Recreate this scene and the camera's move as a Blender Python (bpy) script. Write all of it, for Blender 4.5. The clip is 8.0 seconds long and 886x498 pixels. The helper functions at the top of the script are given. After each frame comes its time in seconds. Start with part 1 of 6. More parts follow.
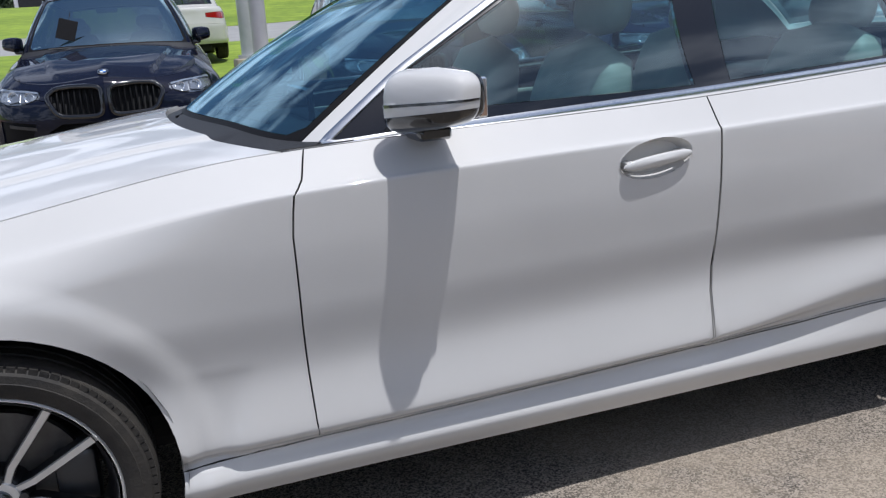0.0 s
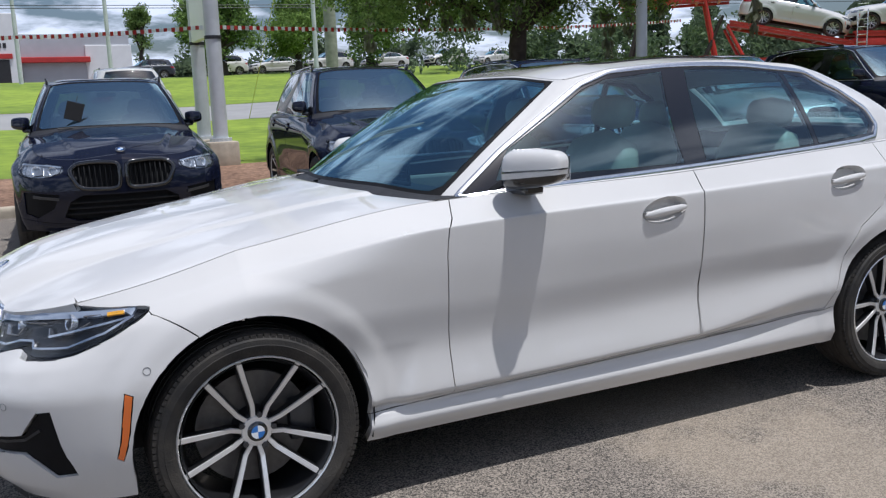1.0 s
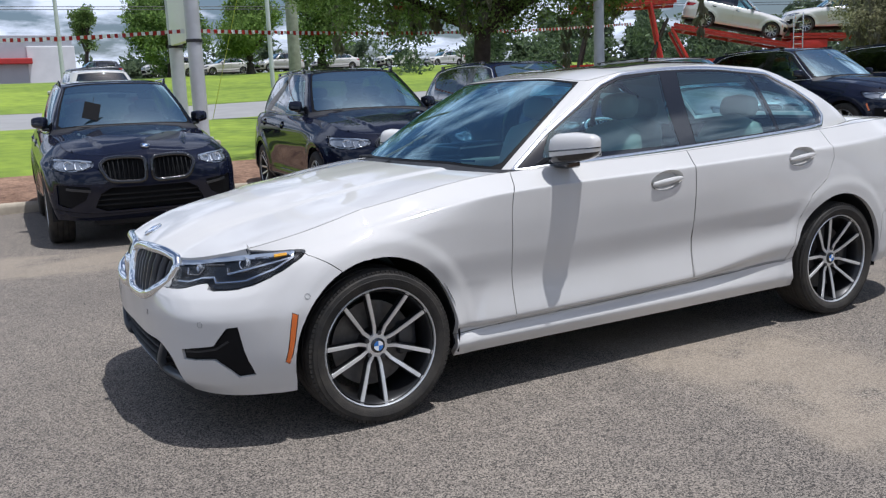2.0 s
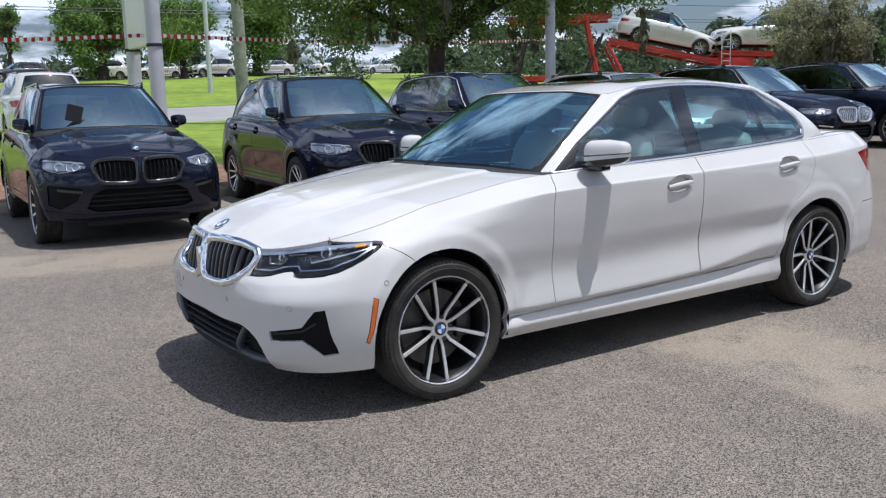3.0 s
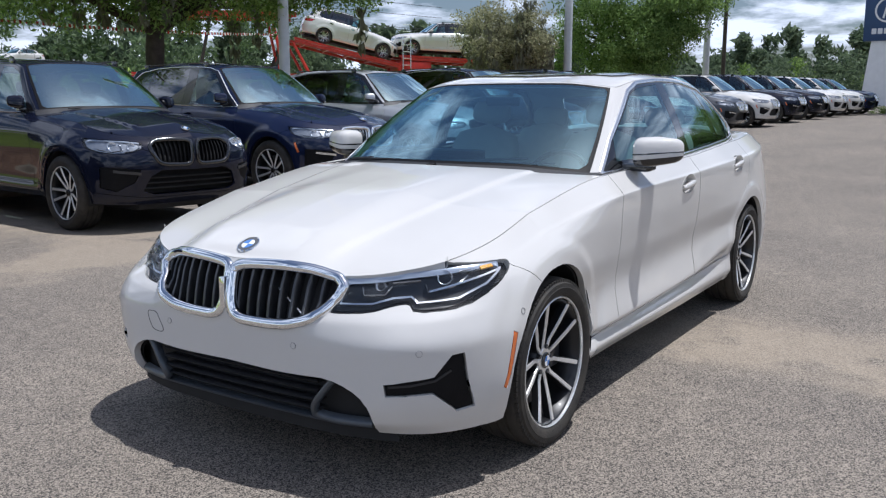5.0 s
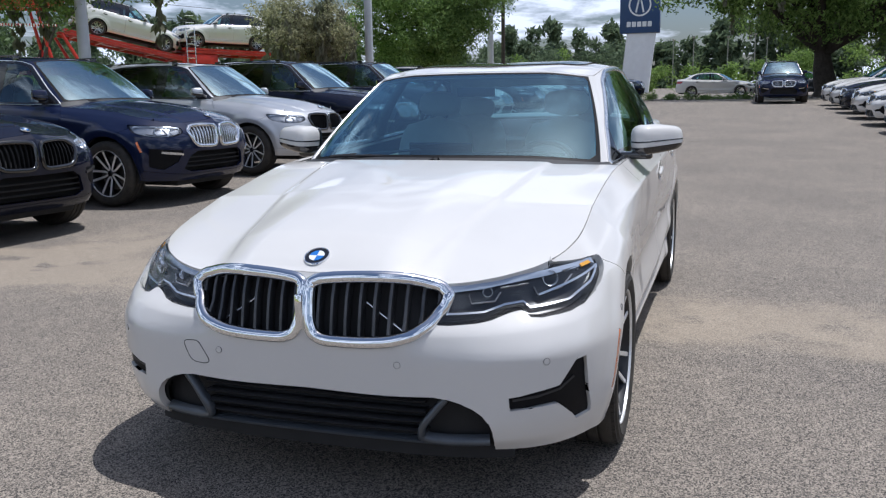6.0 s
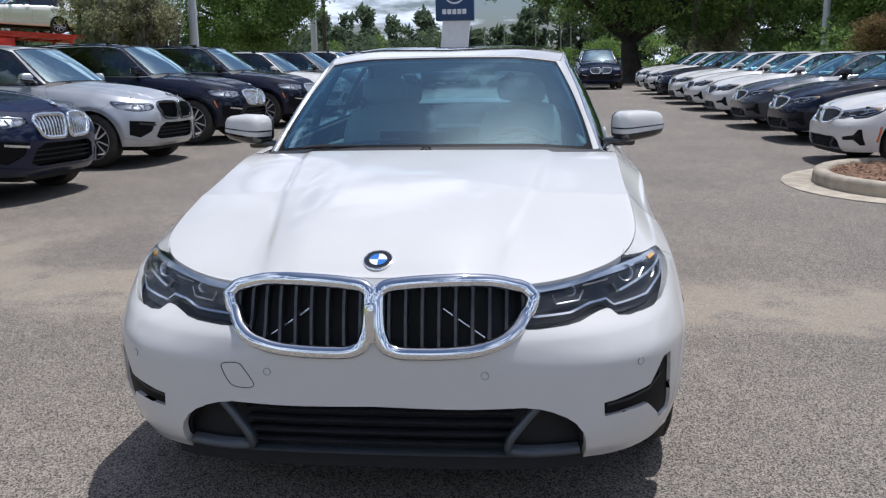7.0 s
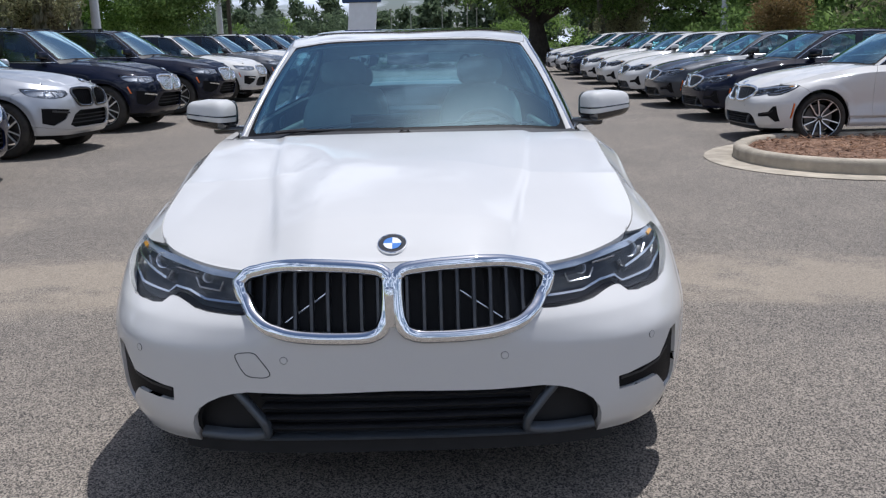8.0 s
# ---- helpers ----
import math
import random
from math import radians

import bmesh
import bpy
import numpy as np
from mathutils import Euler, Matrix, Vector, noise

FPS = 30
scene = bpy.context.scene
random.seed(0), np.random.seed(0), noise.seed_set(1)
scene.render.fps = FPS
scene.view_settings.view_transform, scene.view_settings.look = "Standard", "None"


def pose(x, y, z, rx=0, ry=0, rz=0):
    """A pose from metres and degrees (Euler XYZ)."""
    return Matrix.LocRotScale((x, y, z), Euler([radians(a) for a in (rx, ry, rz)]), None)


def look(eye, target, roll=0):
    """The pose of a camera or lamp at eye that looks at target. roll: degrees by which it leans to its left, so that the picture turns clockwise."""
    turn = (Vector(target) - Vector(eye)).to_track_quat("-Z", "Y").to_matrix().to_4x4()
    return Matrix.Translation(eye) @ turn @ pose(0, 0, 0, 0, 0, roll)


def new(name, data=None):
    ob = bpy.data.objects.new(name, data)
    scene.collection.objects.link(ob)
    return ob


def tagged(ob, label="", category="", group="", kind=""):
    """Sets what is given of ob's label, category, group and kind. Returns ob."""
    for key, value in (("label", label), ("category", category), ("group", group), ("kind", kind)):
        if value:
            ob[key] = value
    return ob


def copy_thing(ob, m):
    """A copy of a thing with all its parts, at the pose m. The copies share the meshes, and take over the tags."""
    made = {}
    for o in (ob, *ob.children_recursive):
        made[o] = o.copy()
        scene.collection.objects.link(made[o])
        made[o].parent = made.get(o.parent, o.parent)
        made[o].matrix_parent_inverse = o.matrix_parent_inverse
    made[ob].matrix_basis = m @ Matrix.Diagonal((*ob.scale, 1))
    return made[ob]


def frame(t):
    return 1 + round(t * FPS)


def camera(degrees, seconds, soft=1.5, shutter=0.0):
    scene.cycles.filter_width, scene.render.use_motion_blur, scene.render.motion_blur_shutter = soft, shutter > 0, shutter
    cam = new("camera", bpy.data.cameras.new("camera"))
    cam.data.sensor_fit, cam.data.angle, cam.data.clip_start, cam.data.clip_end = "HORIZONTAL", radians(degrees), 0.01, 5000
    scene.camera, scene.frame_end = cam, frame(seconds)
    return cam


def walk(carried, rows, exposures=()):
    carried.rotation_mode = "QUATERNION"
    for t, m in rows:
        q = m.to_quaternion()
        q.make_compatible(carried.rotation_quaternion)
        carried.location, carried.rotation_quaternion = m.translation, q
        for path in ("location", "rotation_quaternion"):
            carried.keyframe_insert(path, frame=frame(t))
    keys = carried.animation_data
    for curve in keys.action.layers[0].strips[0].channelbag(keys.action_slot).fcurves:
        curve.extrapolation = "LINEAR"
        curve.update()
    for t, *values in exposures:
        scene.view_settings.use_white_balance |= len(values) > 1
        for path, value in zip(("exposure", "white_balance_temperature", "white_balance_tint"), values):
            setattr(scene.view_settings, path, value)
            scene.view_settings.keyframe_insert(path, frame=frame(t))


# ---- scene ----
cam = camera(54.6, 8.0, 1.25)
METRES, EYE, TILT, LEAN, TURN = 7.0, 1.232, 0.0, 0.0, -19.75
ROWS = [
    (0.0, 0.0, 0.0, 0.0, -0.91, -15.09, 3.39),
    (0.5, -0.0514, -0.0671, 0.0079, -5.84, -10.78, 1.91),
    (1.0, -0.0892, -0.1396, 0.01, -6.47, -9.84, 2.15),
    (1.5, -0.1353, -0.2016, 0.0074, -8.47, -9.9, 2.12),
    (1.7, -0.153, -0.228, 0.01, -9.217, -9.877, 2.3),
    (2.8, -0.242, -0.302, 0.01, -13.158, -9.76, 1.612),
    (3.0, -0.267, -0.2978, 0.0122, -14.68, -9.48, 1.38),
    (3.5, -0.3132, -0.2622, 0.0087, -18.42, -9.13, 0.66),
    (4.0, -0.3562, -0.2126, 0.0092, -23.48, -9.31, 0.05),
    (4.2, -0.379, -0.192, 0.008, -26.467, -9.27, -0.1),
    (5.3, -0.48, -0.06, 0.007, -42.091, -9.897, 0.182),
    (5.5, -0.5014, -0.036, 0.0065, -45.62, -9.99, 0.42),
    (6.0, -0.5345, 0.0267, 0.0077, -52.17, -10.28, 0.88),
    (6.5, -0.5535, 0.0878, 0.0085, -59.23, -10.52, 1.0),
    (7.0, -0.5642, 0.1361, 0.0085, -64.5, -11.34, 0.85),
    (7.5, -0.5675, 0.1638, 0.0076, -68.06, -12.13, 0.91),
    (8.0, -0.5807, 0.1745, 0.009, -70.67, -12.59, 1.38),
]
walk(cam, [(t, pose(-1.069, -2.662, EYE, TILT, LEAN, TURN) @ pose(METRES * x, METRES * y, METRES * z, 90 + pitch, roll, yaw)) for t, x, y, z, yaw, pitch, roll in ROWS], [(0.0, -0.27, 5940, 12), (1.5, -0.23, 5940, 12), (3.5, -0.07, 5940, 12), (5.5, -0.07, 5940, 12), (8.0, -0.17, 5940, 12)])

# ---------------------------------------------------------------- daylight
SUN = Vector((0.20, -0.205, 1.0)).normalized()
world = bpy.data.worlds.new("world")
scene.world = world
world.use_nodes = True


def link(tree, a, out, b, inp):
    tree.links.new(a.outputs[out], b.inputs[inp])


def sky_nodes():
    t = world.node_tree
    t.nodes.clear()
    out, bg = t.nodes.new("ShaderNodeOutputWorld"), t.nodes.new("ShaderNodeBackground")
    sky = t.nodes.new("ShaderNodeTexSky")
    sky.sky_type, sky.sun_disc = "NISHITA", False
    sky.sun_elevation = math.asin(SUN.z)
    sky.sun_rotation = math.atan2(SUN.x, SUN.y)
    sky.air_density, sky.dust_density, sky.ozone_density = 1.0, 2.2, 3.0
    # cumulus clouds: noise over the direction flattened towards the horizon
    co, sep = t.nodes.new("ShaderNodeTexCoord"), t.nodes.new("ShaderNodeSeparateXYZ")
    link(t, co, "Generated", sep, 0)
    den = t.nodes.new("ShaderNodeMath")
    den.operation, den.inputs[1].default_value = "ADD", 0.16
    link(t, sep, "Z", den, 0)
    mx = t.nodes.new("ShaderNodeMath")
    mx.operation, mx.inputs[1].default_value = "MAXIMUM", 0.05
    link(t, den, 0, mx, 0)
    div = t.nodes.new("ShaderNodeVectorMath")
    div.operation = "DIVIDE"
    link(t, co, "Generated", div, 0)
    link(t, mx, 0, div, 1)
    ns = t.nodes.new("ShaderNodeTexNoise")
    ns.inputs["Scale"].default_value, ns.inputs["Detail"].default_value, ns.inputs["Roughness"].default_value = 1.5, 9, 0.58
    link(t, div, 0, ns, "Vector")
    ramp = t.nodes.new("ShaderNodeValToRGB")
    ramp.color_ramp.elements[0].position, ramp.color_ramp.elements[1].position = 0.425, 0.54
    less = t.nodes.new("ShaderNodeMath")
    less.operation, less.inputs[1].default_value = "MULTIPLY_ADD", -0.13
    link(t, sep, "Z", less, 0)
    link(t, ns, "Fac", less, 2)
    link(t, less, 0, ramp, "Fac")
    mix = t.nodes.new("ShaderNodeMix")
    mix.data_type = "RGBA"
    link(t, ramp, "Color", mix, "Factor")
    link(t, sky, "Color", mix, "A")
    mix.inputs["B"].default_value = (11.6, 12.4, 14.1, 1)
    link(t, mix, "Result", bg, "Color")
    bg.inputs["Strength"].default_value = 0.088
    link(t, bg, 0, out, 0)


sky_nodes()
sun = new("sun", bpy.data.lights.new("sun", "SUN"))
sun.data.energy, sun.data.angle, sun.data.color = 4.55, radians(0.6), (1.0, 0.97, 0.92)
sun.matrix_world = look(SUN * 50, (0, 0, 0))

# ---------------------------------------------------------------- materials
def mat(name, colour, rough=0.5, metal=0.0, coat=0.0, vary=0.0, scale=8.0, bump=0.0, bump_scale=60.0, second=None, stain=0.5, random_tint=0.0, spec=0.5):
    """A principled surface with variation at two scales: broad stains and fine grain, and a fine relief."""
    m = bpy.data.materials.new(name)
    m.use_nodes = True
    t = m.node_tree
    b = t.nodes["Principled BSDF"]
    b.inputs["Base Color"].default_value = (*colour, 1)
    b.inputs["Roughness"].default_value, b.inputs["Metallic"].default_value = rough, metal
    b.inputs["Coat Weight"].default_value, b.inputs["Coat Roughness"].default_value = coat, 0.03
    b.inputs["Specular IOR Level"].default_value = spec
    co = t.nodes.new("ShaderNodeTexCoord")
    if vary or second:
        n1, n2 = t.nodes.new("ShaderNodeTexNoise"), t.nodes.new("ShaderNodeTexNoise")
        n1.inputs["Scale"].default_value, n2.inputs["Scale"].default_value = scale * 0.12, scale
        n1.inputs["Detail"].default_value = n2.inputs["Detail"].default_value = 5
        link(t, co, "Object", n1, "Vector")
        link(t, co, "Object", n2, "Vector")
        add = t.nodes.new("ShaderNodeMix")
        add.inputs["Factor"].default_value = 1 - stain
        link(t, n1, "Fac", add, "A")
        link(t, n2, "Fac", add, "B")
        ramp = t.nodes.new("ShaderNodeValToRGB")
        other = second or [min(1, c * (1 + vary)) for c in colour]
        ramp.color_ramp.elements[0].position, ramp.color_ramp.elements[1].position = 0.36, 0.64
        ramp.color_ramp.elements[0].color = (*[c * (1 - vary) for c in colour], 1)
        ramp.color_ramp.elements[1].color = (*other, 1)
        link(t, add, "Result", ramp, "Fac")
        link(t, ramp, "Color", b, "Base Color")
    if bump:
        n3, bn = t.nodes.new("ShaderNodeTexNoise"), t.nodes.new("ShaderNodeBump")
        n3.inputs["Scale"].default_value, n3.inputs["Detail"].default_value = bump_scale, 4
        link(t, co, "Object", n3, "Vector")
        bn.inputs["Strength"].default_value, bn.inputs["Distance"].default_value = bump, 0.01
        link(t, n3, "Fac", bn, "Height")
        link(t, bn, "Normal", b, "Normal")
    return m


def pane(name, tint, gloss=0.04, shine=(1, 1, 1), slant=3.2):
    """Clear tinted glass of one sheet: it lets light through, dimmed, and mirrors more at a slant."""
    m = bpy.data.materials.new(name)
    m.use_nodes = True
    t = m.node_tree
    t.nodes.remove(t.nodes["Principled BSDF"])
    out = t.nodes["Material Output"]
    tr, gl, mx, lw, pw, ma = (t.nodes.new("ShaderNode" + k) for k in ("BsdfTransparent", "BsdfGlossy", "MixShader", "LayerWeight", "Math", "Math"))
    tr.inputs["Color"].default_value = (*tint, 1)
    gl.inputs["Roughness"].default_value, gl.inputs["Color"].default_value = 0.01, (*shine, 1)
    lw.inputs["Blend"].default_value = 0.5
    pw.operation, pw.inputs[1].default_value = "POWER", slant
    link(t, lw, "Facing", pw, 0)
    ma.operation, ma.inputs[1].default_value, ma.inputs[2].default_value = "MULTIPLY_ADD", 1 - gloss, gloss
    link(t, pw, 0, ma, 0)
    link(t, ma, 0, mx, "Fac")
    link(t, tr, 0, mx, 1)
    link(t, gl, 0, mx, 2)
    link(t, mx, 0, out, "Surface")
    return m


def paint(name, colour, flake=0.0, rough=0.35, spec=0.3, coat=1.0):
    return mat(name, colour, rough, flake, coat, vary=0.03, scale=3.0, spec=spec)


WHITE = paint("white_paint", (0.615, 0.60, 0.575), rough=0.5, spec=0.1)
CARBON = paint("black_paint", (0.006, 0.008, 0.020), 0.0, 0.6, 0.02, 0.75)
NAVY = paint("dark_blue_paint", (0.006, 0.011, 0.038), 0.0, 0.5, 0.05, 0.85)
SILVER = paint("silver_paint", (0.50, 0.51, 0.53), 0.5, 0.35)
GREY = paint("grey_paint", (0.045, 0.05, 0.06), 0.3, 0.4, 0.1)
GLASS = pane("car_glass", (0.60, 0.84, 0.86), 0.13, (0.85, 0.97, 1.0))
SCREEN = pane("windscreen_glass", (0.46, 0.72, 0.83), 0.23, (0.62, 0.90, 1.0))
BLUESCREEN = pane("coated_windscreen", (0.55, 0.80, 0.86), 0.50, (0.72, 0.95, 1.0))
DARKGLASS = pane("privacy_glass", (0.14, 0.16, 0.165), 0.12)
CLEAR = pane("clear_lens", (0.95, 0.96, 0.97), 0.035, slant=6.0)
CHROME = mat("chrome", (0.82, 0.84, 0.86), 0.06, 1.0)
SATIN = mat("satin_silver", (0.76, 0.77, 0.78), 0.24, 1.0, vary=0.05, scale=40)
BRIGHT = mat("machined_alloy", (0.86, 0.86, 0.85), 0.34, 0.7, vary=0.04, scale=60)
GLOSSBLACK = mat("gloss_black", (0.006, 0.006, 0.007), 0.12, coat=1.0)
BLACKTRIM = mat("black_trim", (0.006, 0.006, 0.007), 0.55, spec=0.15, vary=0.2, scale=30, bump=0.1, bump_scale=300)
PLASTIC = mat("black_plastic", (0.018, 0.018, 0.02), 0.55, vary=0.25, scale=30, bump=0.15, bump_scale=400)
SATINGREY = mat("satin_grey_trim", (0.058, 0.068, 0.080), 0.32, 0.2, coat=0.3, vary=0.1, scale=20)
DARKTRIM = mat("dark_grey_trim", (0.020, 0.023, 0.028), 0.34, coat=0.25, vary=0.1, scale=20)
GUNMETAL = mat("gunmetal", (0.055, 0.057, 0.062), 0.35, 0.6, coat=0.4, vary=0.1, scale=20)
RUBBER = mat("rubber", (0.015, 0.0145, 0.0145), 0.75, vary=0.3, scale=14, bump=0.25, bump_scale=150, second=(0.050, 0.043, 0.034))
DARKRIM = mat("dark_wheel_paint", (0.011, 0.011, 0.012), 0.4, 0.2, coat=0.2, vary=0.1, scale=20)
DISC = mat("brake_steel", (0.13, 0.125, 0.12), 0.45, 0.7, vary=0.25, scale=30)
LEATHER = mat("cream_leather", (0.40, 0.37, 0.31), 0.5, vary=0.08, scale=20, bump=0.15, bump_scale=220)
DARKHIDE = mat("dark_leather", (0.045, 0.045, 0.048), 0.5, vary=0.1, scale=20, bump=0.15, bump_scale=220)
DASH = mat("dashboard", (0.02, 0.02, 0.022), 0.6, vary=0.2, scale=20, bump=0.1, bump_scale=300)
INNER = mat("underbody", (0.010, 0.010, 0.011), 0.8, vary=0.3, scale=10)
AMBER = mat("amber_reflector", (0.75, 0.16, 0.02), 0.2, coat=1.0)
YELLOW = mat("indicator_lens", (0.85, 0.40, 0.03), 0.2, coat=1.0)
RED = mat("red_lens", (0.35, 0.01, 0.012), 0.12, coat=1.0)
LAMP = mat("lamp_bowl", (0.85, 0.88, 0.92), 0.2, 0.8)
LIGHTBAR = mat("light_guide", (0.40, 0.45, 0.53), 0.16, 0.3, coat=1.0)
LAMPGREY = mat("lamp_grey", (0.34, 0.36, 0.39), 0.22, 0.6, coat=0.5, vary=0.2, scale=25)
HOUSING = mat("lamp_housing", (0.010, 0.011, 0.013), 0.3, coat=0.15, vary=0.1, scale=20)
LAMPLINE = mat("lamp_line", (0.34, 0.35, 0.37), 0.2, 0.8, coat=0.3)
BADGEBLUE = mat("badge_blue", (0.02, 0.16, 0.50), 0.25, coat=1.0)
BADGEWHITE = mat("badge_white", (0.8, 0.82, 0.84), 0.25, coat=1.0)


def leaf_mat(name, dark, light):
    """Leaves: each leaf its own shade, thin enough to let some light through."""
    m = mat(name, dark, 0.6, spec=0.2)
    t = m.node_tree
    b = t.nodes["Principled BSDF"]
    g, ramp = t.nodes.new("ShaderNodeNewGeometry"), t.nodes.new("ShaderNodeValToRGB")
    ramp.color_ramp.elements[0].color, ramp.color_ramp.elements[1].color = (*dark, 1), (*light, 1)
    link(t, g, "Random Per Island", ramp, "Fac")
    link(t, ramp, "Color", b, "Base Color")
    tr, mx = t.nodes.new("ShaderNodeBsdfTranslucent"), t.nodes.new("ShaderNodeMixShader")
    link(t, ramp, "Color", tr, "Color")
    mx.inputs["Fac"].default_value = 0.45
    link(t, b, 0, mx, 1)
    link(t, tr, 0, mx, 2)
    link(t, mx, 0, t.nodes["Material Output"], "Surface")
    return m


BLOSSOM = leaf_mat("blossom", (0.35, 0.06, 0.05), (0.60, 0.16, 0.12))
LEAF = leaf_mat("oak_leaves", (0.066, 0.122, 0.034), (0.30, 0.43, 0.13))
LEAFB = leaf_mat("bright_leaves", (0.09, 0.16, 0.035), (0.28, 0.40, 0.11))
LEAFO = leaf_mat("olive_leaves", (0.16, 0.17, 0.095), (0.45, 0.44, 0.26))
LEAFR = leaf_mat("rust_leaves", (0.11, 0.085, 0.035), (0.28, 0.19, 0.08))
# distant foliage: the haze of the air is mixed into this greyed green
LEAFHAZE = leaf_mat("hazed_leaves", (0.070, 0.105, 0.062), (0.18, 0.24, 0.13))
MOSS = leaf_mat("hanging_moss", (0.14, 0.14, 0.10), (0.25, 0.25, 0.18))
BARK = mat("bark", (0.05, 0.04, 0.032), 0.9, vary=0.45, scale=9, bump=0.9, bump_scale=18)
POLE = mat("painted_pole", (0.52, 0.54, 0.55), 0.5, vary=0.12, scale=4)
WOODPOLE = mat("weathered_pole", (0.26, 0.27, 0.22), 0.85, vary=0.25, scale=8, bump=0.4, bump_scale=30)
REDSTEEL = mat("red_steel", (0.50, 0.025, 0.015), 0.45, vary=0.2, scale=6)
SIGNBLUE = mat("sign_blue", (0.02, 0.06, 0.16), 0.4, vary=0.06, scale=2)
SIGNWHITE = mat("sign_white", (0.78, 0.79, 0.80), 0.45, vary=0.05, scale=2)
WALLWHITE = mat("white_render", (0.72, 0.72, 0.72), 0.8, vary=0.06, scale=1)
WALLGREY = mat("grey_cladding", (0.42, 0.43, 0.46), 0.7, vary=0.06, scale=1)
GUARD = mat("yellow_sleeve", (0.50, 0.50, 0.05), 0.5, vary=0.1, scale=6)
REDTRIM = mat("red_trim", (0.45, 0.03, 0.025), 0.5, vary=0.1, scale=2)


# ---------------------------------------------------------------- mesh tools
def thing(name, label, category, m=None, group="", kind=""):
    ob = new(name)
    ob.empty_display_size = 0.2
    if m is not None:
        ob.matrix_world = m
    return tagged(ob, label, category, group, kind)


def part(name, bm, material, parent, label=""):
    """Links a bmesh as one mesh object under a thing or a part."""
    me = bpy.data.meshes.new(name)
    bm.to_mesh(me)
    bm.free()
    return hang(name, me, material, parent, label)


def hang(name, me, material, parent, label=""):
    for k in (material if isinstance(material, (list, tuple)) else [material]):
        me.materials.append(k)
    ob = new(name, me)
    ob.parent = parent
    if label:
        ob["label"] = label
    return ob


def smooth(bm, angle=40):
    bm.normal_update()
    for f in bm.faces:
        f.smooth = True
    for e in bm.edges:
        if len(e.link_faces) == 2 and e.calc_face_angle(0) > radians(angle):
            e.smooth = False
    return bm


def box(bm, lo, hi, bevel=0.0, m=None, segments=2):
    """A bevelled block between two corners."""
    r = bmesh.ops.create_cube(bm, size=1)
    vs = r["verts"]
    s = [b - a for a, b in zip(lo, hi)]
    c = [(a + b) / 2 for a, b in zip(lo, hi)]
    for v in vs:
        v.co = Vector((v.co.x * s[0] + c[0], v.co.y * s[1] + c[1], v.co.z * s[2] + c[2]))
    if bevel:
        es = list({e for v in vs for e in v.link_edges})
        r = bmesh.ops.bevel(bm, geom=es, offset=bevel, segments=segments, affect="EDGES", profile=0.5)
        vs = list({v for f in r["faces"] for v in f.verts} | {v for v in vs if v.is_valid})
    if m is not None:
        bmesh.ops.transform(bm, matrix=m, verts=vs)
    return vs


def rod(bm, a, b, r0, r1=None, n=10, caps=True):
    """A tapered round bar from a to b."""
    a, b = Vector(a), Vector(b)
    r1 = r0 if r1 is None else r1
    q = (b - a).to_track_quat("Z", "Y").to_matrix()
    rings = []
    for p, r in ((a, r0), (b, r1)):
        rings.append([bm.verts.new(p + q @ Vector((r * math.cos(2 * math.pi * i / n), r * math.sin(2 * math.pi * i / n), 0))) for i in range(n)])
    for i in range(n):
        bm.faces.new((rings[0][i], rings[0][(i + 1) % n], rings[1][(i + 1) % n], rings[1][i]))
    if caps:
        bm.faces.new(rings[0][::-1])
        bm.faces.new(rings[1])
    return bm


def ribbon(bm, pts, nrm, prof, closed=True, caps=True):
    """Sweeps a closed profile of (across, out) pairs along points with outward normals."""
    pts, nrm = [Vector(p) for p in pts], [Vector(n).normalized() for n in nrm]
    n, rings = len(pts), []
    for i in range(n):
        a = pts[(i - 1) % n] if closed or i else pts[i]
        b = pts[(i + 1) % n] if closed or i < n - 1 else pts[i]
        side = (b - a).cross(nrm[i]).normalized()
        rings.append([bm.verts.new(pts[i] + side * p + nrm[i] * q) for p, q in prof])
    k = len(prof)
    for i in range(n if closed else n - 1):
        r, s = rings[i], rings[(i + 1) % n]
        for j in range(k):
            bm.faces.new((r[j], r[(j + 1) % k], s[(j + 1) % k], s[j]))
    if not closed and caps:
        bm.faces.new(rings[0][::-1])
        bm.faces.new(rings[-1])
    bmesh.ops.recalc_face_normals(bm, faces=bm.faces[:])
    return bm


def spun(bm, prof, m=None, n=48, closed=False):
    """Turns a profile of (radius, y) pairs about the y axis."""
    k = len(prof)
    rings = [[bm.verts.new((r * math.cos(2 * math.pi * i / n), y, r * math.sin(2 * math.pi * i / n))) for r, y in prof] for i in range(n)]
    for i in range(n):
        a, b = rings[i], rings[(i + 1) % n]
        for j in range(k if closed else k - 1):
            bm.faces.new((a[j], a[(j + 1) % k], b[(j + 1) % k], b[j]))
    vs = [v for r in rings for v in r]
    if m is not None:
        bmesh.ops.transform(bm, matrix=m, verts=vs)
    return vs


def dense(poly, step):
    """The polygon's outline with points no further apart than step."""
    out = []
    for a, b in zip(poly, poly[1:] + poly[:1]):
        k = max(1, int(math.ceil(math.hypot(b[0] - a[0], b[1] - a[1]) / step)))
        out += [(a[0] + (b[0] - a[0]) * i / k, a[1] + (b[1] - a[1]) * i / k) for i in range(k)]
    return out


